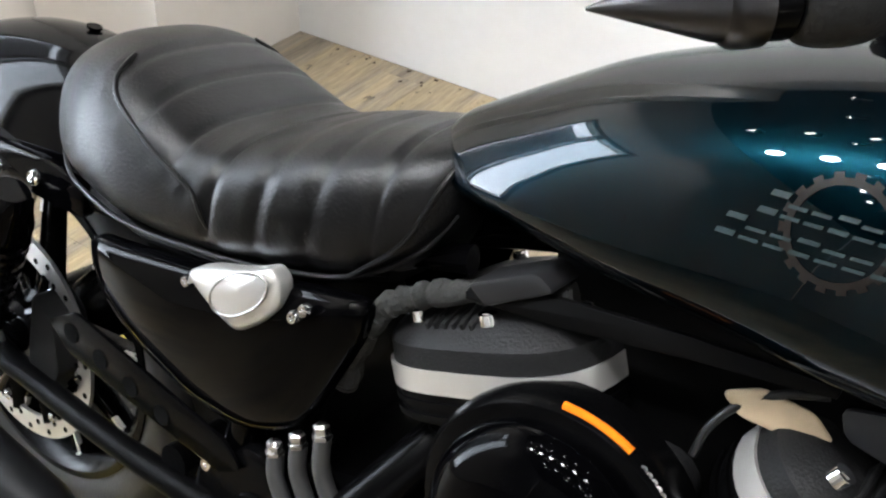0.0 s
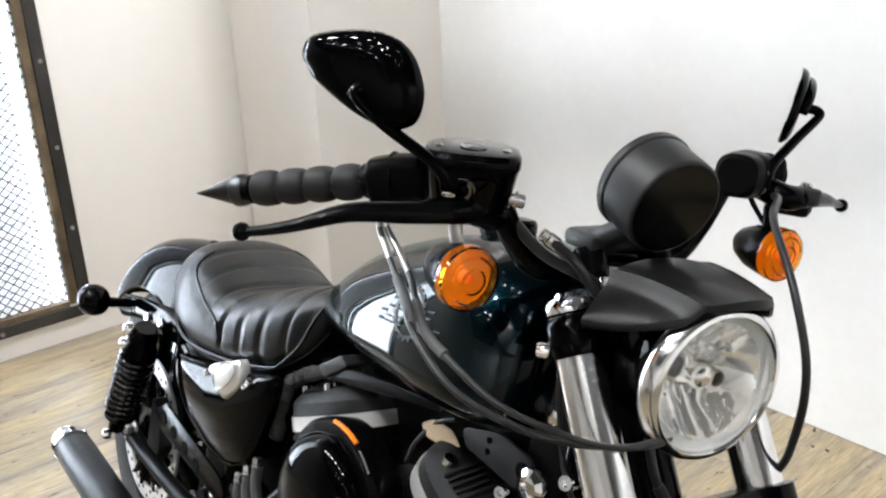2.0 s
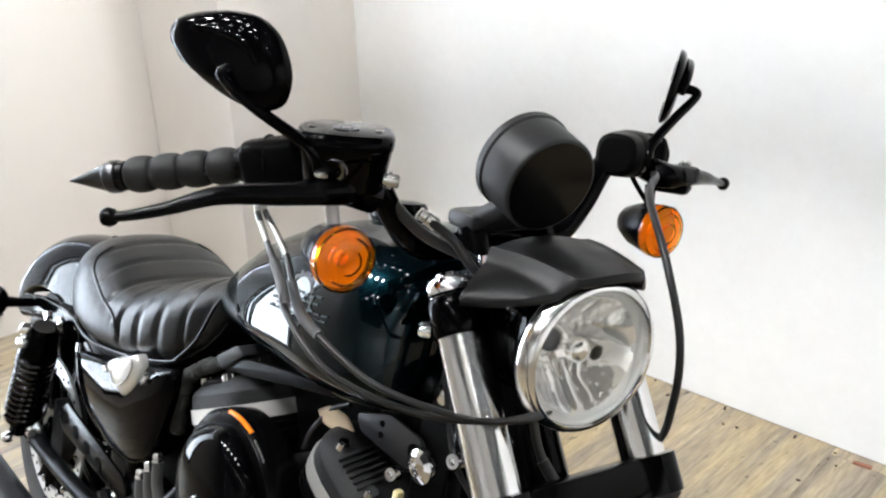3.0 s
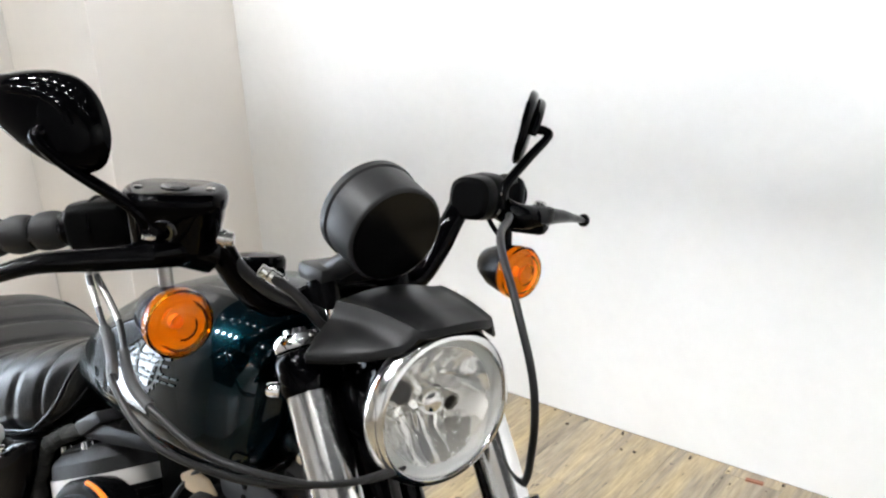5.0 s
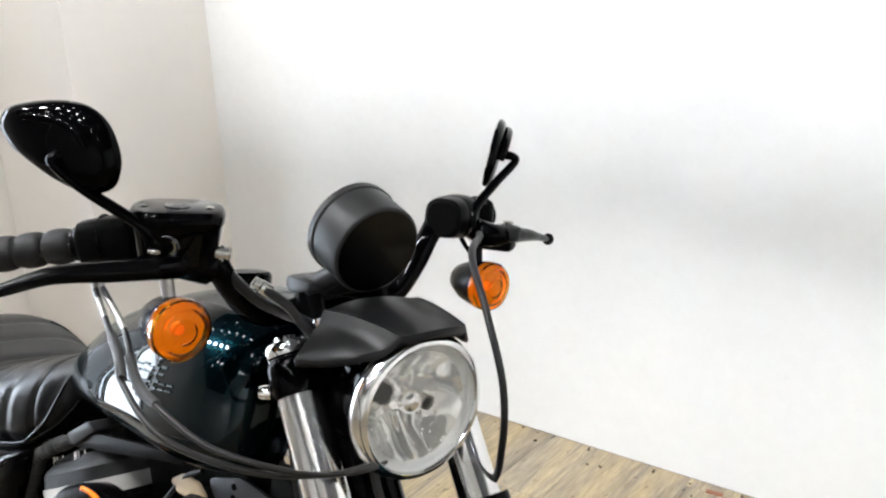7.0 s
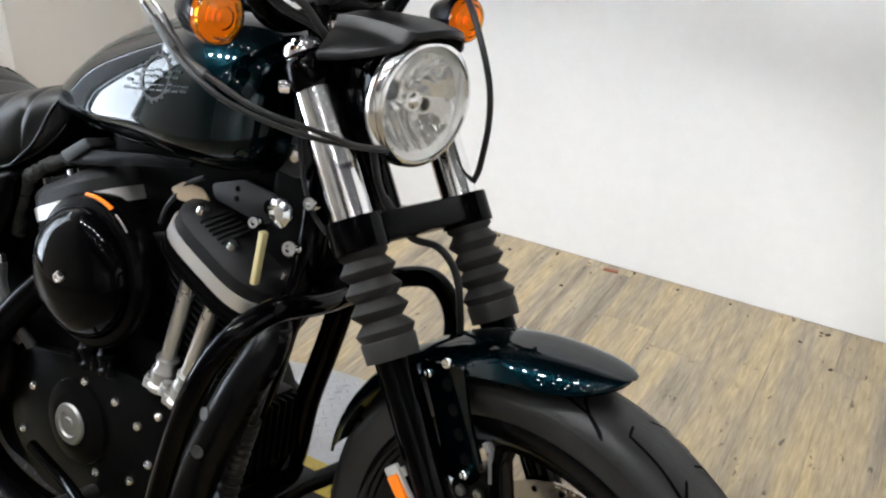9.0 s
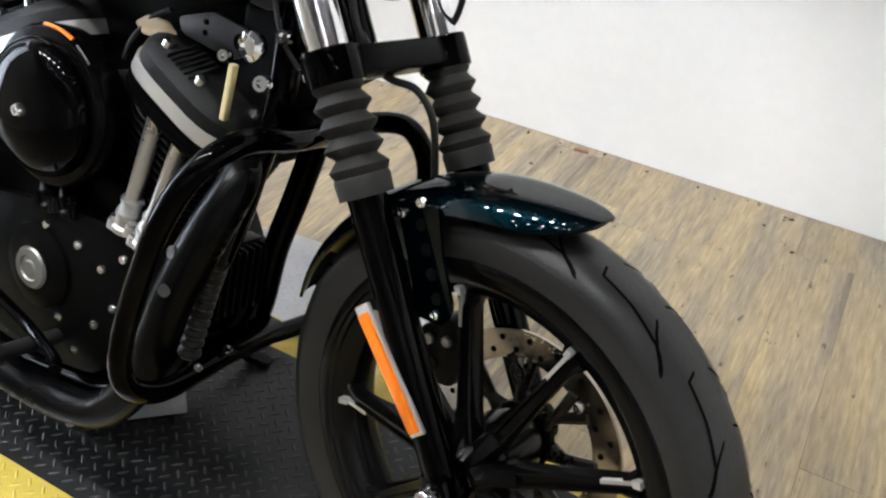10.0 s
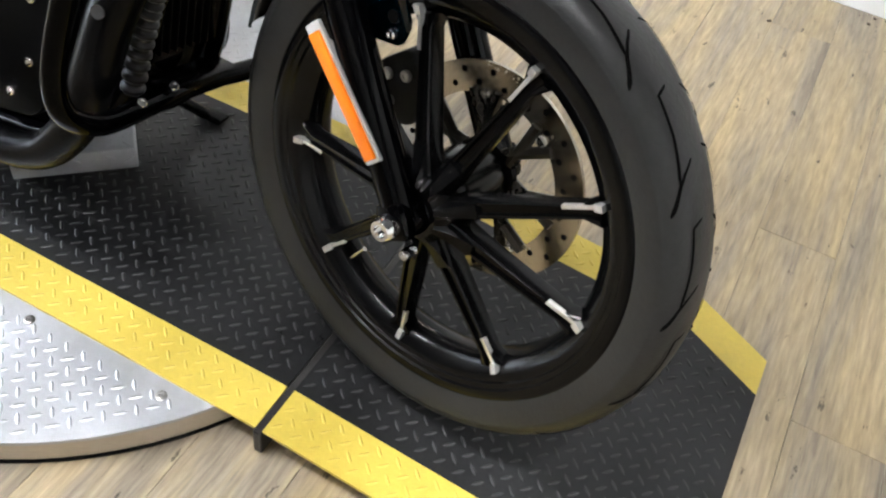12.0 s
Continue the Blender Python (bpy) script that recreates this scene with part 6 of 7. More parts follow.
# ---- frame tubes ----
FRAME_TUBES = [
    [(-0.44, 0, 0.83), (-0.60, 0, 0.80), (-0.80, 0, 0.755), (-0.95, 0, 0.69), (-1.02, 0, 0.62)],
]
bm = bmesh.new()
tube(bm, FRAME_TUBES[0], 0.022, 14)
bpart("backbone", bm, GLOSS_BLACK, None, "black frame backbone tube")
for s in (-1, 1):
    bm = bmesh.new()
    tube(bm, [(-0.395, s * 0.035, 0.80), (-0.382, s * 0.055, 0.68), (-0.400, s * 0.06, 0.60), (-0.418, s * 0.06, 0.515), (-0.443, s * 0.065, 0.42), (-0.462, s * 0.075, 0.31), (-0.50, s * 0.085, 0.235), (-0.58, s * 0.09, 0.165), (-0.68, s * 0.095, 0.14), (-0.85, s * 0.10, 0.125), (-1.0, s * 0.10, 0.17), (-1.05, s * 0.105, 0.34), (-1.04, s * 0.105, 0.48)], 0.020, 14, 6)
    bpart("frame_tube", bm, GLOSS_BLACK, None, "gloss black cradle frame tube")
    bm = bmesh.new()
    tube(bm, [(-0.86, s * 0.055, 0.715), (-0.93, s * 0.062, 0.695), (-1.09, s * 0.072, 0.650), (-1.25, s * 0.090, 0.605), (-1.40, s * 0.100, 0.582)], 0.013, 14, 6)
    bpart("seat_rail", bm, GLOSS_BLACK, None, "gloss black seat rail")
    bm = bmesh.new()
    prism(bm, rounded([(-0.475, 0.835), (-0.430, 0.862), (-0.398, 0.812), (-0.415, 0.785), (-0.47, 0.79)], 0.012), s * 0.050, s * 0.056, 0.002)
    gp = bpart("neck_gusset", bm, ZINC_GREY, None, "grey neck gusset plate with bolt")
    bm = bmesh.new()
    lathe(bm, [(0, 0), (0.012, 0), (0.012, 0.006), (0.007, 0.009), (0, 0.009)], (-0.425, s * 0.056, 0.818), (0, s, 0), 20)
    bpart("gusset_bolt", bm, CHROME, gp)

# ---- engine ----
def rocker_box(centre, tilt):
    """Stacked rocker box: finned foot, bright band, ribbed black lid with bolts."""
    t = Matrix.Translation(centre) @ Matrix.Rotation(-radians(tilt), 4, "Y")

    def slab_of(z0, z1, k0, k1, half_x=0.106, half_y=0.118, bev=0.0):
        b = bmesh.new()
        rings = []
        for z, k in ((z0, k0), (z0 + (z1 - z0) * 0.5, (k0 + k1) / 2), (z1, k1)):
            rings.append([t @ Vector((u * k, v * k, z)) for u, v in oval(0, 0, half_x, half_y, 4.0, 40)])
        loft(b, rings)
        return b
    body = bpart("rocker_box", slab_of(-0.034, -0.004, 0.97, 0.985), FIN_BLACK, None, "black rocker box with bright machined band")
    bpart("machined_band", slab_of(-0.0055, 0.0155, 1.0, 1.0), SILVER_PAINT, body, "bright machined band")
    for k in range(2):
        b = slab_of(-0.030 + 0.012 * k, -0.025 + 0.012 * k, 1.0, 1.0)
        bpart("fin", b, FIN_BLACK, body)
    lid = bmesh.new()
    rings = []
    for z, k in ((0.015, 0.995), (0.034, 0.985), (0.040, 0.95), (0.050, 0.84), (0.054, 0.76), (0.055, 0.6)):
        rings.append([t @ Vector((u * k, v * k, z)) for u, v in oval(0, 0, 0.106, 0.118, 3.6, 40)])
    loft(lid, rings)
    bpart("lid", lid, GREY_CASE, body, "charcoal wrinkle-coated lid", 30)
    for k in range(6):
        b = bmesh.new()
        box(b, (0.0045, 0.05, 0.012), (0, 0, 0), 0.0015)
        bmesh.ops.transform(b, matrix=t @ Matrix.Translation((-0.040 + 0.0088 * k, -0.079, 0.0530)) @ Matrix.Rotation(radians(16), 4, "X"), verts=b.verts)
        bpart("lid_rib", b, GREY_CASE, body)
    for u, v in ((-0.056, -0.090), (0.016, -0.094), (-0.06, 0.085), (0.06, 0.085), (0.083, -0.055)):
        b = bmesh.new()
        bmesh.ops.create_cone(b, segments=14, radius1=0.0085, radius2=0.0078, depth=0.009, cap_ends=True)
        box(b, (0.006, 0.006, 0.001), (0, 0, 0.0047))
        bmesh.ops.transform(b, matrix=t @ Matrix.Translation((u, v, 0.054)), verts=b.verts)
        bpart("lid_bolt", b, CHROME, body, "chrome lid bolt")
    return t


t_front = rocker_box((-0.515, 0, 0.640), -24)
t_rear = rocker_box((-0.806, 0, 0.640), 25)


def cylinder(t, n=11):
    b = bmesh.new()
    lathe(b, [(0, -0.20), (0.055, -0.20), (0.055, -0.03), (0, -0.03)], t.translation, t.to_3x3() @ Vector((0, 0, 1)), 24)
    cyl = bpart("cylinder", b, FIN_BLACK, None, "black finned air-cooled cylinder")
    for k in range(n):
        z = -0.043 - 0.0125 * k
        w = 0.092 - 0.0012 * k
        b = bmesh.new()
        rings = []
        for zz, q in ((z - 0.0022, 0.985), (z, 1.0), (z + 0.0022, 0.985)):
            rings.append([t @ Vector((u * q, v * q, zz)) for u, v in oval(0, 0, w, w * 1.08, 4.0, 32)])
        loft(b, rings)
        bpart("fin", b, FIN_BLACK, cyl)
    return cyl


cylinder(t_front)
cylinder(t_rear)
bm = bmesh.new()
case = rounded([(-1.02, 0.40), (-0.93, 0.455), (-0.72, 0.50), (-0.56, 0.485), (-0.50, 0.40), (-0.50, 0.26), (-0.58, 0.165), (-0.78, 0.135), (-0.98, 0.16), (-1.05, 0.28)], 0.03)
prism(bm, case, -0.082, 0.12, 0.01)
bpart("crankcase", bm, FIN_BLACK, None, "black engine crankcase")
bm = bmesh.new()
camc = rounded([(-0.925, 0.355), (-0.885, 0.392), (-0.827, 0.404), (-0.682, 0.430), (-0.600, 0.434), (-0.548, 0.412), (-0.545, 0.350), (-0.560, 0.270), (-0.612, 0.180), (-0.72, 0.155), (-0.85, 0.165), (-0.92, 0.23)], 0.025)
prism(bm, camc, -0.104, -0.083, 0.006)
cam_cover = bpart("cam_cover", bm, WRINKLE_BLACK, None, "charcoal wrinkle-coated cam cover with bolts")
bm = bmesh.new()
lathe(bm, [(0, 0), (0.070, 0), (0.068, 0.006), (0.050, 0.012), (0.044, 0.013), (0, 0.013)], (-0.750, -0.104, 0.312), (0, -1, 0), 48)
bpart("timer_housing", bm, WRINKLE_BLACK, cam_cover)
bm = bmesh.new()
lathe(bm, [(0, 0), (0.032, 0), (0.034, 0.003), (0.031, 0.007), (0.021, 0.008), (0.019, 0.005), (0.012, 0.005), (0.010, 0.007), (0.0, 0.007)], (-0.750, -0.117, 0.312), (0, -1, 0), 40)
bpart("timer_cover", bm, mat("dull_cast_timer_cover", (0.2, 0.2, 0.19), 0.45, 0.8, vary=0.2, vary_scale=20, rough_vary=0.1), cam_cover, "round bright timer cover")
for x, z in ((-0.864, 0.328), (-0.801, 0.345), (-0.738, 0.385), (-0.666, 0.380), (-0.614, 0.362), (-0.884, 0.243), (-0.798, 0.202), (-0.621, 0.267), (-0.572, 0.395), (-0.66, 0.205), (-0.585, 0.31), (-0.70, 0.245)):
    bm = bmesh.new()
    bolt(bm, (x, -0.104, z), (0, -1, 0), 0.0072, 0.006)
    bpart("cover_bolt", bm, CHROME, cam_cover, "small chrome bolt")
# push-rod tubes with their foot blocks
ROD_STEEL = mat("satin_pushrod_steel", (0.62, 0.61, 0.59), 0.3, 0.9, vary=0.05, rough_vary=0.06)
CAST_ALLOY = mat("rough_cast_alloy", (0.5, 0.5, 0.49), 0.35, 0.9, bump=0.3, bump_scale=160, vary=0.2, vary_scale=20, rough_vary=0.1)
for a, b_, foot in (((-0.545, -0.098, 0.615), (-0.576, -0.098, 0.475), (-0.579, -0.098, 0.460)), ((-0.495, -0.098, 0.600), (-0.534, -0.098, 0.465), (-0.537, -0.098, 0.450)), ((-0.745, -0.098, 0.612), (-0.700, -0.098, 0.455), (-0.698, -0.098, 0.440)), ((-0.80, -0.098, 0.60), (-0.745, -0.098, 0.45), (-0.742, -0.098, 0.435))):
    bm = bmesh.new()
    tube(bm, [a, b_], 0.0115, 18, smooth=False)
    rod = bpart("pushrod_tube", bm, ROD_STEEL, None, "bright push-rod tube")
    bm = bmesh.new()
    up = (Vector(a) - Vector(b_)).normalized()
    lathe(bm, [(0, -0.026), (0.019, -0.026), (0.020, -0.018), (0.0165, -0.014), (0.0165, -0.002), (0.0185, 0.0), (0.0185, 0.006), (0.0150, 0.010), (0.0145, 0.020), (0.0165, 0.022), (0.0165, 0.027), (0.0120, 0.030), (0, 0.030)], foot, up, 22)
    metal = CAST_ALLOY if a[0] > -0.6 else SATIN_BLACK
    block = bpart("tappet_block", bm, metal, rod, "cast alloy tappet guide" if a[0] > -0.6 else "black tappet guide")
    for dx in (-0.017, 0.017):
        bm = bmesh.new()
        lathe(bm, [(0, -0.01), (0.0085, -0.01), (0.0085, 0.004), (0.0062, 0.005), (0.0062, 0.011), (0, 0.0115)], Vector(foot) + Vector((dx, -0.010, -0.014)), up, 12)
        bpart("tappet_bolt", bm, metal, block)
# air cleaner
AC = Vector((-0.703, 0, 0.582))
bm = bmesh.new()
lathe(bm, [(0, 0.085), (0.09, 0.085), (0.108, 0.100), (0.112, 0.125), (0.112, 0.140), (0.107, 0.147), (0.095, 0.149), (0, 0.149)], AC, (0, -1, 0), 64)
ac = bpart("air_cleaner", bm, SATIN_BLACK, None, "round black air cleaner with glossy domed cover")
bm = bmesh.new()
lathe(bm, [(0.0945, 0.146), (0.0955, 0.150), (0.0945, 0.157), (0.0885, 0.168), (0.078, 0.1765), (0.062, 0.182), (0.042, 0.1850), (0.02, 0.1862), (0, 0.1865), (0, 0.148)], AC, (0, -1, 0), 72)
bpart("dome", bm, GLOSS_BLACK, ac, "glossy black dished cover", 50)
bm = bmesh.new()
lathe(bm, [(0, 0.184), (0.009, 0.184), (0.0095, 0.189), (0.007, 0.193), (0.004, 0.193), (0.0035, 0.190), (0, 0.190)], AC, (0, -1, 0), 20)
bpart("centre_bolt", bm, CHROME, ac, "chrome centre bolt")
bm = bmesh.new()
arc = [(AC.x + 0.1105 * math.cos(a), -0.137 - 0.004, AC.z + 0.1105 * math.sin(a)) for a in np.linspace(radians(98), radians(69), 12)]
tube(bm, arc, 0.0034, 8, smooth=False)
bpart("orange_stripe", bm, ORANGE, ac, "short orange stripe on the rim")
bm = bmesh.new()
for a in np.linspace(radians(62), radians(48), 6):
    bolt(bm, (AC.x + 0.1095 * math.cos(a), -0.142, AC.z + 0.1095 * math.sin(a)), (0, -1, 0), 0.0025, 0.0015)
bpart("rim_lettering", bm, DULL_STEEL, ac, "faint row of marks on the rim")
# carburettor body, intake and head-steady clutter between the cylinders
bm = bmesh.new()
tube(bm, [(-0.66, -0.10, 0.61), (-0.655, -0.02, 0.61)], 0.032, 18, smooth=False)
bpart("intake", bm, GREY_CASE, None, "black intake body")
bm = bmesh.new()
prism(bm, rounded([(-0.562, 0.742), (-0.50, 0.764), (-0.445, 0.756), (-0.43, 0.735), (-0.46, 0.712), (-0.552, 0.722)], 0.008), -0.062, -0.056, 0.001)
hb = bpart("head_bracket", bm, ZINC_GREY, None, "grey engine head bracket plate")
# shade of the bracket holes, put on as flat dark discs
for x, z in ((-0.452, 0.738), (-0.512, 0.748), (-0.512, 0.734)):
    bm = bmesh.new()
    lathe(bm, [(0, 0), (0.0105 if x > -0.5 else 0.004, 0), (0.0105 if x > -0.5 else 0.004, 0.0012), (0, 0.0012)], (x, -0.062, z), (0, -1, 0), 16)
    bpart("bracket_hole", bm, RECESS_SHADE, hb, "", 0)
bm = bmesh.new()
lathe(bm, [(0, 0), (0.018, 0), (0.020, 0.006), (0.019, 0.012), (0.012, 0.016), (0.011, 0.012), (0, 0.013)], (-0.412, -0.078, 0.745), (0, -1, 0), 28)
horn = bpart("horn", bm, CHROME, None, "round bright horn cap")
for p, r in (((-0.385, -0.085, 0.705), 0.012), ((-0.44, -0.095, 0.725), 0.009), ((-0.375, -0.07, 0.765), 0.010)):
    bm = bmesh.new()
    bolt(bm, p, (0.2, -1, 0.2), r, 0.012)
    bpart("mount_bolt", bm, CHROME, None, "bright mounting bolt")
bm = bmesh.new()
box(bm, (0.009, 0.010, 0.072), (-0.410, -0.118, 0.690), 0.002, Euler((0, radians(4), 0)).to_matrix())
bpart("tag", bm, mat("pale_yellow_tag", (0.55, 0.47, 0.24), 0.6, vary=0.15), None, "pale yellow plastic tag")
# stand-in piece added for the tan tone in the gap under the tank
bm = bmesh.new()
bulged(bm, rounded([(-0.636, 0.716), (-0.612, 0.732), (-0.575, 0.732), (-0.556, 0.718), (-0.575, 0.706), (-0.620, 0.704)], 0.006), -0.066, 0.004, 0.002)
bpart("tan_stand_in", bm, mat("tan_gap_tone", (0.55, 0.42, 0.27), 0.6, vary=0.15), None, "tan stand-in piece over the front head")
cable("spark_lead", [(-0.636, -0.080, 0.665), (-0.634, -0.073, 0.688), (-0.622, -0.066, 0.711), (-0.599, -0.066, 0.734), (-0.571, -0.066, 0.749)], 0.0034, "black spark plug lead", bpart)
loom_rng = random.Random(7)
bm = bmesh.new()
line = [p + Vector([loom_rng.uniform(-0.0012, 0.0012) for _ in range(3)]) for p in spline([(-0.936, -0.098, 0.562), (-0.924, -0.104, 0.617), (-0.906, -0.103, 0.662), (-0.872, -0.098, 0.690), (-0.813, -0.085, 0.720), (-0.757, -0.070, 0.736)], 12)]
tube(bm, line, [0.0088 + 0.0036 * loom_rng.random() for _ in line], 12, smooth=False)
bpart("wiring_loom", bm, LOOM, None, "rough sleeved wiring loom", 20)
bm = bmesh.new()
prism(bm, rounded([(-0.835, 0.722), (-0.780, 0.757), (-0.762, 0.748), (-0.815, 0.710)], 0.006), -0.105, -0.06, 0.004)
bpart("loom_cover", bm, PLATE_GREY, None, "black plastic wiring cover under the tank")
bm = bmesh.new()
prism(bm, rounded([(-0.84, 0.705), (-0.83, 0.726), (-0.756, 0.744), (-0.661, 0.762), (-0.565, 0.775), (-0.565, 0.766), (-0.655, 0.746), (-0.750, 0.722)], 0.003), -0.100, -0.094, 0.001)
bpart("tank_bracket", bm, MATT_BLACK, None, "black steel bracket strip under the tank")
# dark block added to close the bright gap between tank and cylinders
bm = bmesh.new()
prism(bm, rounded([(-0.80, 0.775), (-0.44, 0.79), (-0.43, 0.71), (-0.50, 0.690), (-0.585, 0.61), (-0.72, 0.61), (-0.79, 0.70)], 0.02), -0.045, 0.075, 0.008)
bpart("head_gap_filler", bm, MATT_BLACK, None, "black filler block added between the cylinders")
# oil lines with bright unions beside the rear cylinder
for k in range(3):
    x = -0.930 - 0.026 * k
    cable("oil_line", [(x, -0.128, 0.522 - 0.026 * k), (x + 0.008, -0.130, 0.485 - 0.022 * k), (x + 0.04, -0.128, 0.44 - 0.018 * k), (x + 0.07, -0.115, 0.40)], 0.0085, "braided dark oil line", bpart, ADJUSTER)
    bm = bmesh.new()
    lathe(bm, [(0, 0), (0.0098, 0), (0.0098, 0.004), (0.0080, 0.005), (0.0080, 0.012), (0.006, 0.014), (0, 0.014)], (x, -0.128, 0.522 - 0.026 * k), (-0.3, 0, 1), 6)
    bpart("oil_union", bm, STEEL, None, "bright hose union nut")
# belt pulley cover, gearbox end and dark clutter behind the cam cover
bm = bmesh.new()
prism(bm, rounded([(-1.09, 0.40), (-1.02, 0.455), (-0.93, 0.44), (-0.90, 0.36), (-0.93, 0.26), (-1.03, 0.235), (-1.10, 0.30)], 0.03), -0.125, -0.07, 0.01)
pc = bpart("pulley_cover", bm, SATIN_BLACK, None, "black pulley cover")
for x, z in ((-1.07, 0.40), (-0.95, 0.42), (-1.05, 0.27), (-0.94, 0.29)):
    bm = bmesh.new()
    bolt(bm, (x, -0.125, z), (0, -1, 0), 0.008, 0.007)
    bpart("cover_bolt", bm, CHROME, pc)
bm = bmesh.new()
prism(bm, rounded([(-1.04, 0.36), (-0.98, 0.44), (-0.68, 0.42), (-0.52, 0.36), (-0.50, 0.26), (-0.60, 0.18), (-0.92, 0.18), (-1.03, 0.24)], 0.06), 0.12, 0.19, 0.02)
bpart("primary_cover", bm, GLOSS_BLACK, None, "gloss black primary cover")
bm = bmesh.new()
box(bm, (0.16, 0.17, 0.14), (-1.12, 0, 0.53), 0.02)
bpart("battery_box", bm, MATT_BLACK, None, "black battery box under the seat")
# added block that keeps the gap ahead of the rear wheel dark
bm = bmesh.new()
prism(bm, rounded([(-1.30, 0.56), (-1.04, 0.60), (-0.99, 0.50), (-1.0, 0.28), (-1.10, 0.22), (-1.16, 0.33), (-1.24, 0.46)], 0.02), -0.05, 0.105, 0.006)
bpart("rear_gap_filler", bm, MATT_BLACK, None, "black filler block added ahead of the rear wheel")
# regulator and dark front clutter
bm = bmesh.new()
box(bm, (0.03, 0.11, 0.11), (-0.475, 0, 0.385), 0.006)
reg = bpart("regulator", bm, FIN_BLACK, None, "black finned voltage regulator")
for k in range(7):
    bm = bmesh.new()
    box(bm, (0.02, 0.004, 0.10), (-0.452, -0.045 + 0.015 * k, 0.385), 0.001)
    bpart("fin", bm, FIN_BLACK, reg)
# block added as a plain dark mass between the downtubes
bm = bmesh.new()
prism(bm, rounded([(-0.46, 0.80), (-0.365, 0.80), (-0.372, 0.67), (-0.405, 0.60), (-0.47, 0.60)], 0.01), -0.052, 0.052, 0.006)
bpart("downtube_filler", bm, MATT_BLACK, None, "black filler block added between the downtubes")
bm = bmesh.new()
lathe(bm, [(0, 0), (0.036, 0), (0.037, 0.08), (0.033, 0.09), (0, 0.092)], (-0.56, 0, 0.30), (0.85, 0, 0.25), 28)
bpart("oil_filter", bm, GLOSS_BLACK, None, "black oil filter")

# ---- exhaust ----
bm = bmesh.new()
tube(bm, [(-0.430, -0.055, 0.610), (-0.385, -0.105, 0.585), (-0.395, -0.135, 0.520), (-0.430, -0.145, 0.420), (-0.450, -0.150, 0.340), (-0.475, -0.155, 0.255), (-0.535, -0.160, 0.185), (-0.640, -0.165, 0.158), (-0.80, -0.175, 0.165), (-1.02, -0.190, 0.215), (-1.20, -0.198, 0.252)], [0.022, 0.026, 0.029, 0.030, 0.030, 0.029, 0.027, 0.026, 0.026, 0.026, 0.028], 20, 7)
SHIELD = mat("satin_heat_shield", (0.0025, 0.0025, 0.0028), 0.27, spec=0.09, vary=0.05, rough_vary=0.012)
header = bpart("exhaust_header", bm, SHIELD, None, "satin black exhaust header with heat shield")
for p, d in (((-0.4245, -0.1655, 0.482), (-0.2, -0.95, 0.2)), ((-0.423, -0.1735, 0.431), (0.27, -0.96, 0.0))):
    bm = bmesh.new()
    lathe(bm, [(0, 0), (0.0085, 0), (0.0085, 0.003), (0.006, 0.003), (0, 0.001)], p, d, 18)
    bpart("shield_hole", bm, ADJUSTER, header, "round hole in the heat shield")
bm = bmesh.new()
tube(bm, [(-0.835, -0.050, 0.565), (-0.854, -0.083, 0.523), (-0.880, -0.121, 0.470), (-0.909, -0.154, 0.405), (-0.949, -0.179, 0.342), (-1.05, -0.195, 0.270), (-1.20, -0.198, 0.255)], [0.02, 0.023, 0.024, 0.024, 0.024, 0.026, 0.028], 18, 7)
bpart("rear_header", bm, SATIN_BLACK, None, "satin black rear exhaust header")
bm = bmesh.new()
lathe(bm, [(0.0, 0), (0.028, 0), (0.036, 0.04), (0.0375, 0.10), (0.0375, 0.352), (0.036, 0.356), (0.036, 0.372), (0.0355, 0.400), (0.031, 0.402), (0.030, 0.34), (0, 0.33)], (-1.21, -0.199, 0.254), (-1, -0.005, 0.012), 40)
muffler = bpart("muffler", bm, mat("matt_black_exhaust_coat", (0.006, 0.006, 0.0065), 0.42, spec=0.14, bump=0.05, bump_scale=300, vary=0.2, rough_vary=0.08), None, "satin black round muffler with bright tip")
bm = bmesh.new()
lathe(bm, [(0.0305, 0.376), (0.0372, 0.376), (0.0372, 0.404), (0.0345, 0.407), (0.0305, 0.405)], (-1.21, -0.199, 0.254), (-1, -0.005, 0.012), 40, True)
bpart("muffler_tip", bm, STEEL, muffler, "brushed steel muffler tip")
for k in range(8):
    a = 2 * math.pi * k / 8
    bm = bmesh.new()
    box(bm, (0.016, 0.009, 0.004), (-1.21 - 0.388, -0.201 + 0.0365 * math.cos(a), 0.2588 + 0.0365 * math.sin(a)), 0.001, Euler((a + math.pi / 2, 0, 0)).to_matrix())
    bpart("tip_slot", bm, CHROME if k % 2 else SATIN_BLACK, muffler)

# hose behind the header: a smooth grey upper run and a ribbed lower one
bm = bmesh.new()
tube(bm, [(-0.372, -0.098, 0.605), (-0.382, -0.100, 0.565), (-0.397, -0.100, 0.504), (-0.409, -0.100, 0.450)], 0.0115, 14, 6)
hose = bpart("breather_hose", bm, GREY_CASE, None, "dark grey breather hose with a ribbed lower end")
bm = bmesh.new()
line = spline([(-0.407, -0.100, 0.458), (-0.417, -0.100, 0.414), (-0.427, -0.100, 0.362), (-0.438, -0.098, 0.300)], 14)
tube(bm, line, [0.0125 if (k // 2) % 2 else 0.0165 for k in range(len(line))], 16, smooth=False)
bpart("ribbed_sleeve", bm, CABLE, hose, "ribbed black hose sleeve", 25)

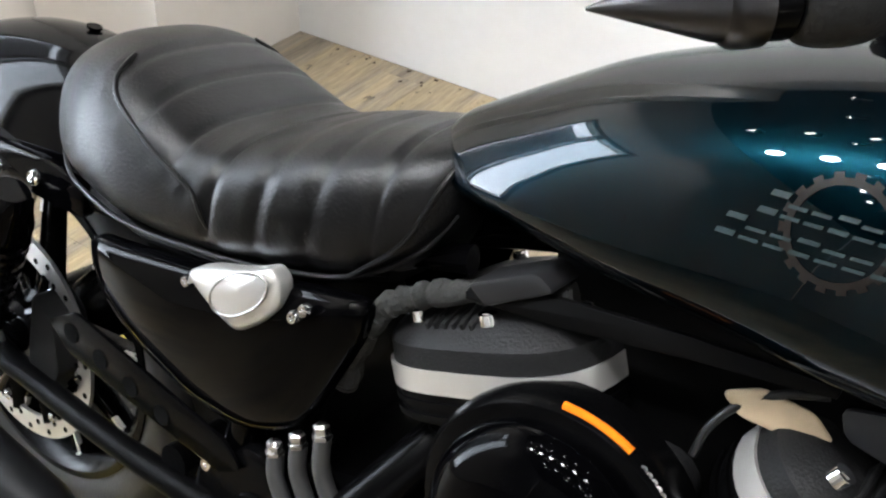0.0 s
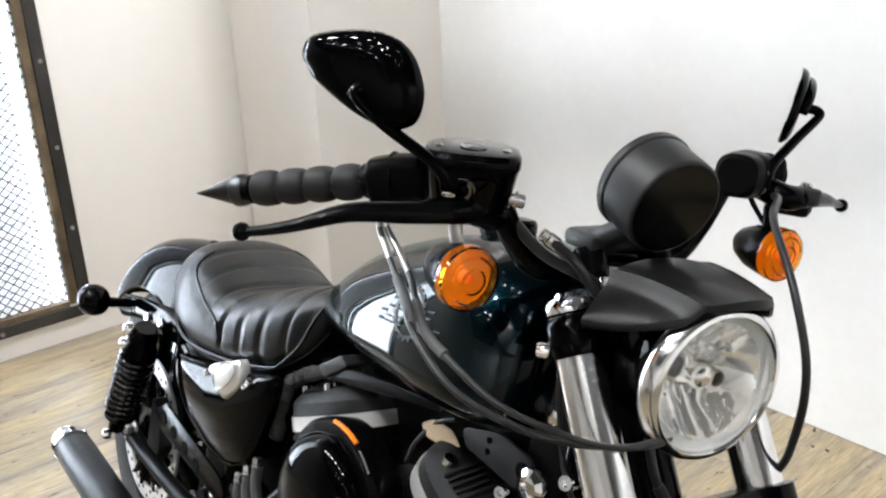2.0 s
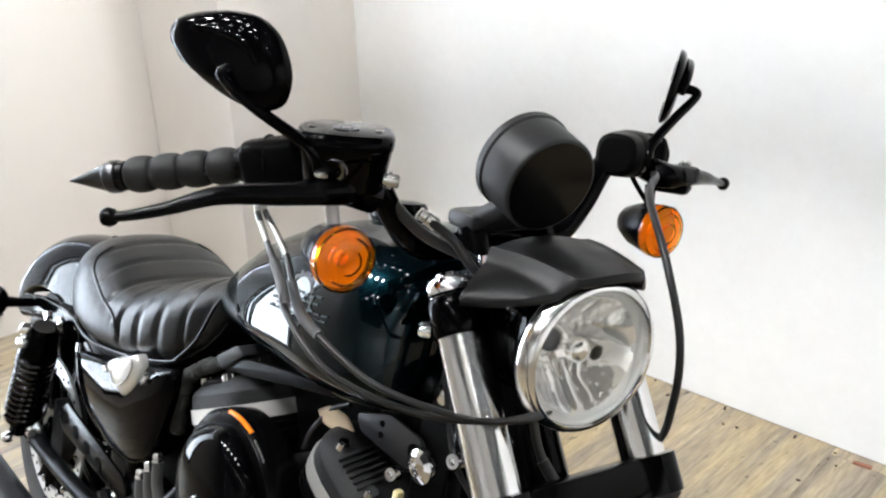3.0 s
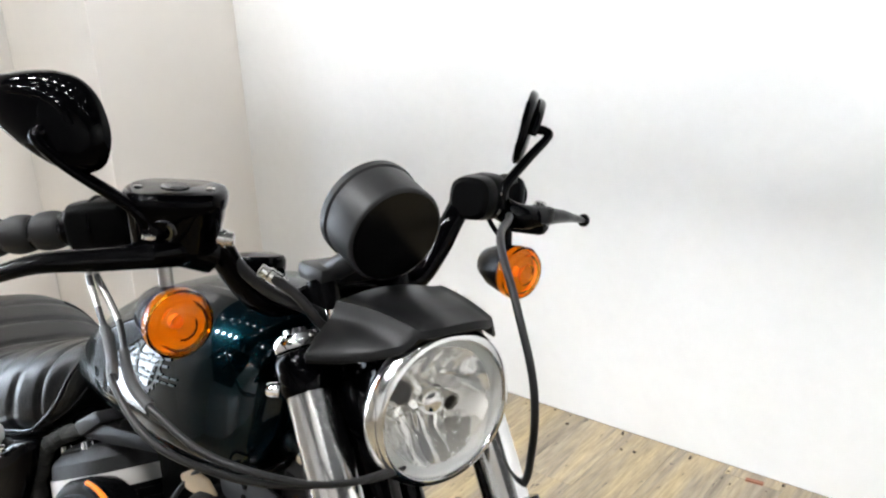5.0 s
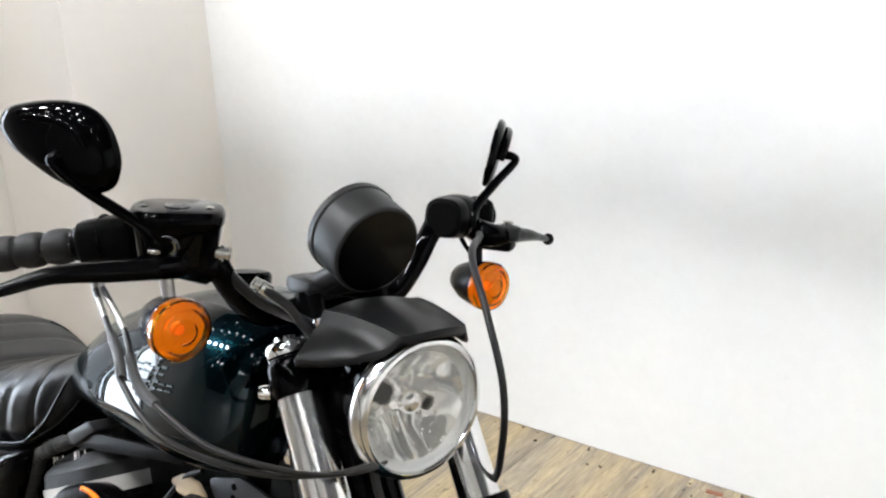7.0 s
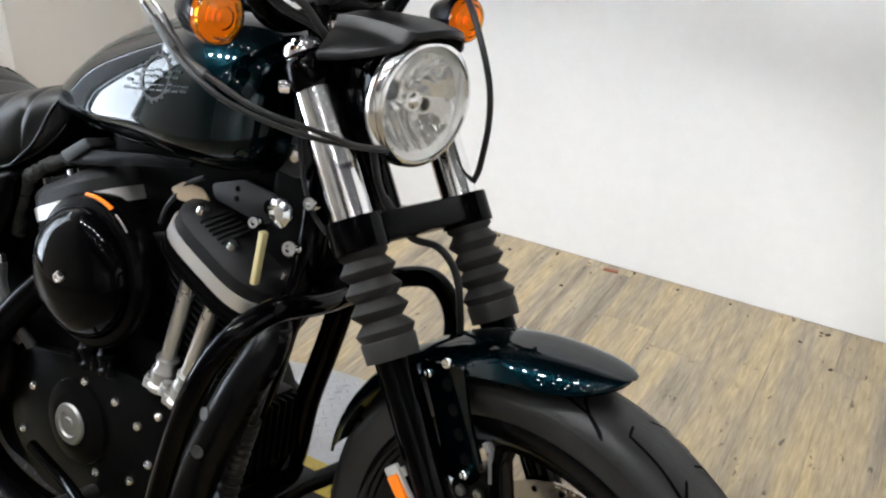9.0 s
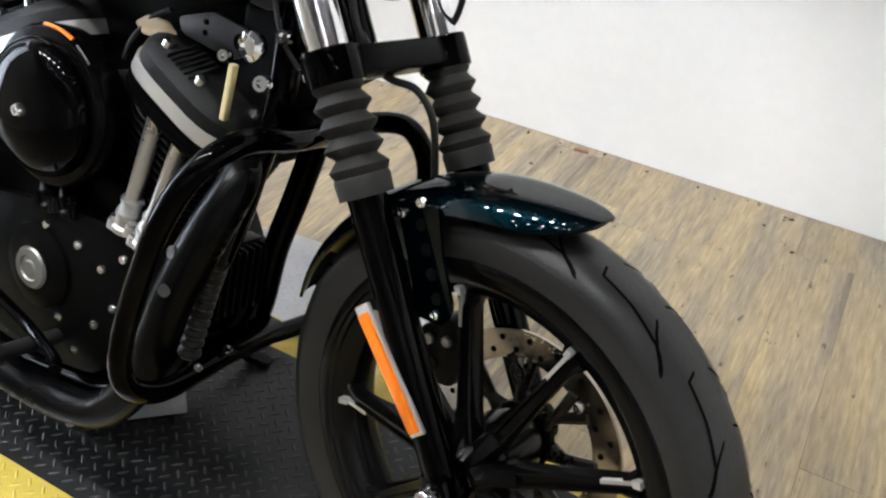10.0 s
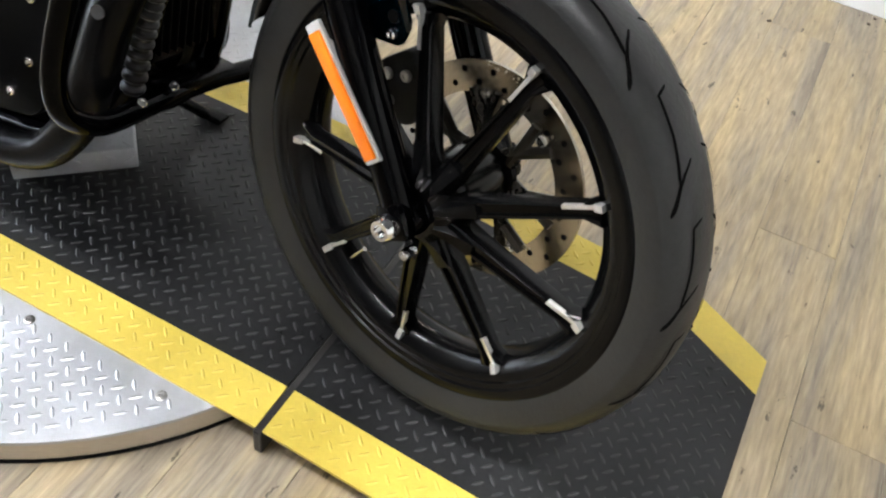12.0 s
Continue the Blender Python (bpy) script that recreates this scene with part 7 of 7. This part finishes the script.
# ---- engine guard ----
GUARD = [(-0.336, -0.012, 0.647), (-0.315, -0.106, 0.659), (-0.308, -0.194, 0.671), (-0.323, -0.248, 0.640), (-0.354, -0.261, 0.569), (-0.388, -0.257, 0.463), (-0.403, -0.255, 0.374), (-0.400, -0.240, 0.325), (-0.395, -0.190, 0.300), (-0.408, -0.100, 0.292), (-0.418, -0.03, 0.292)]
FAR_GUARD = [(-0.418, 0.03, 0.292), (-0.408, 0.100, 0.292), (-0.393, 0.180, 0.302), (-0.372, 0.214, 0.345), (-0.325, 0.205, 0.430), (-0.277, 0.172, 0.525), (-0.268, 0.150, 0.603), (-0.284, 0.111, 0.658), (-0.312, 0.062, 0.664), (-0.336, -0.012, 0.647)]
bm = bmesh.new()
tube(bm, GUARD + FAR_GUARD, 0.0148, 18, 7)
guard_ob = bpart("engine_guard", bm, GLOSS_BLACK, None, "gloss black tubular engine guard bar")
bm = bmesh.new()
box(bm, (0.05, 0.07, 0.04), (-0.355, 0, 0.655), 0.008)
bpart("guard_clamp", bm, SATIN_BLACK, guard_ob)
bm = bmesh.new()
box(bm, (0.05, 0.16, 0.03), (-0.43, 0, 0.292), 0.008)
bpart("guard_clamp", bm, SATIN_BLACK, guard_ob)
for p in ((-0.405, -0.058, 0.31), (-0.400, -0.12, 0.305)):
    bm = bmesh.new()
    bolt(bm, p, (0.6, -0.4, 0.7), 0.007, 0.006)
    bpart("clamp_bolt", bm, CHROME, guard_ob)

# ---- foot controls and stand ----
bm = bmesh.new()
tube(bm, [(-0.70, -0.10, 0.21), (-0.70, -0.205, 0.215)], 0.012, 12, smooth=False)
tube(bm, [(-0.70, -0.205, 0.215), (-0.70, -0.30, 0.22)], 0.019, 16, smooth=False)
bpart("foot_peg", bm, RUBBER, None, "black rubber foot peg")
bm = bmesh.new()
tube(bm, [(-0.82, -0.135, 0.25), (-0.70, -0.15, 0.235), (-0.60, -0.19, 0.25), (-0.56, -0.22, 0.262)], 0.009, 10)
bpart("brake_pedal", bm, GLOSS_BLACK, None, "black brake pedal")
bm = bmesh.new()
tube(bm, [(-0.72, 0.12, 0.17), (-0.65, 0.20, 0.12), (-0.61, 0.265, 0.075)], 0.011, 12)
box(bm, (0.05, 0.03, 0.008), (-0.60, 0.275, 0.073), 0.003, Euler((radians(14), 0, 0)).to_matrix())
bpart("kick_stand", bm, SATIN_BLACK, None, "black side stand holding the motorcycle")

# ---- block of tread plate on the runway ----
bm = bmesh.new()
A = radians(44)
box(bm, (0.20, 0.10, 0.044), (0, 0, 0.022), 0.003)
blk = tagged(part("tread_block", bm, SILVER_PLATE, smooth=0, m=Matrix.Translation((-0.710, 0.045, LIFT + 0.0062)) @ Matrix.Rotation(A, 4, "Z")), "small aluminium tread-plate block under the engine", "block")
bm = bmesh.new()
for i in range(7):
    for j in range(4):
        u, v = -0.085 + 0.0285 * i, -0.036 + 0.024 * j
        box(bm, (0.018, 0.004, 0.0024), (u, v, 0.0445), 0.001, Euler((0, 0, radians(45 if (i + j) % 2 else -45))).to_matrix())
for i in range(7):
    box(bm, (0.018, 0.0024, 0.004), (-0.085 + 0.0285 * i, -0.0505, 0.022 + 0.006 * (i % 2)), 0.001, Euler((0, radians(30 if i % 2 else -30), 0)).to_matrix())
part("tread_bar", bm, SILVER_PLATE, blk, smooth=0)
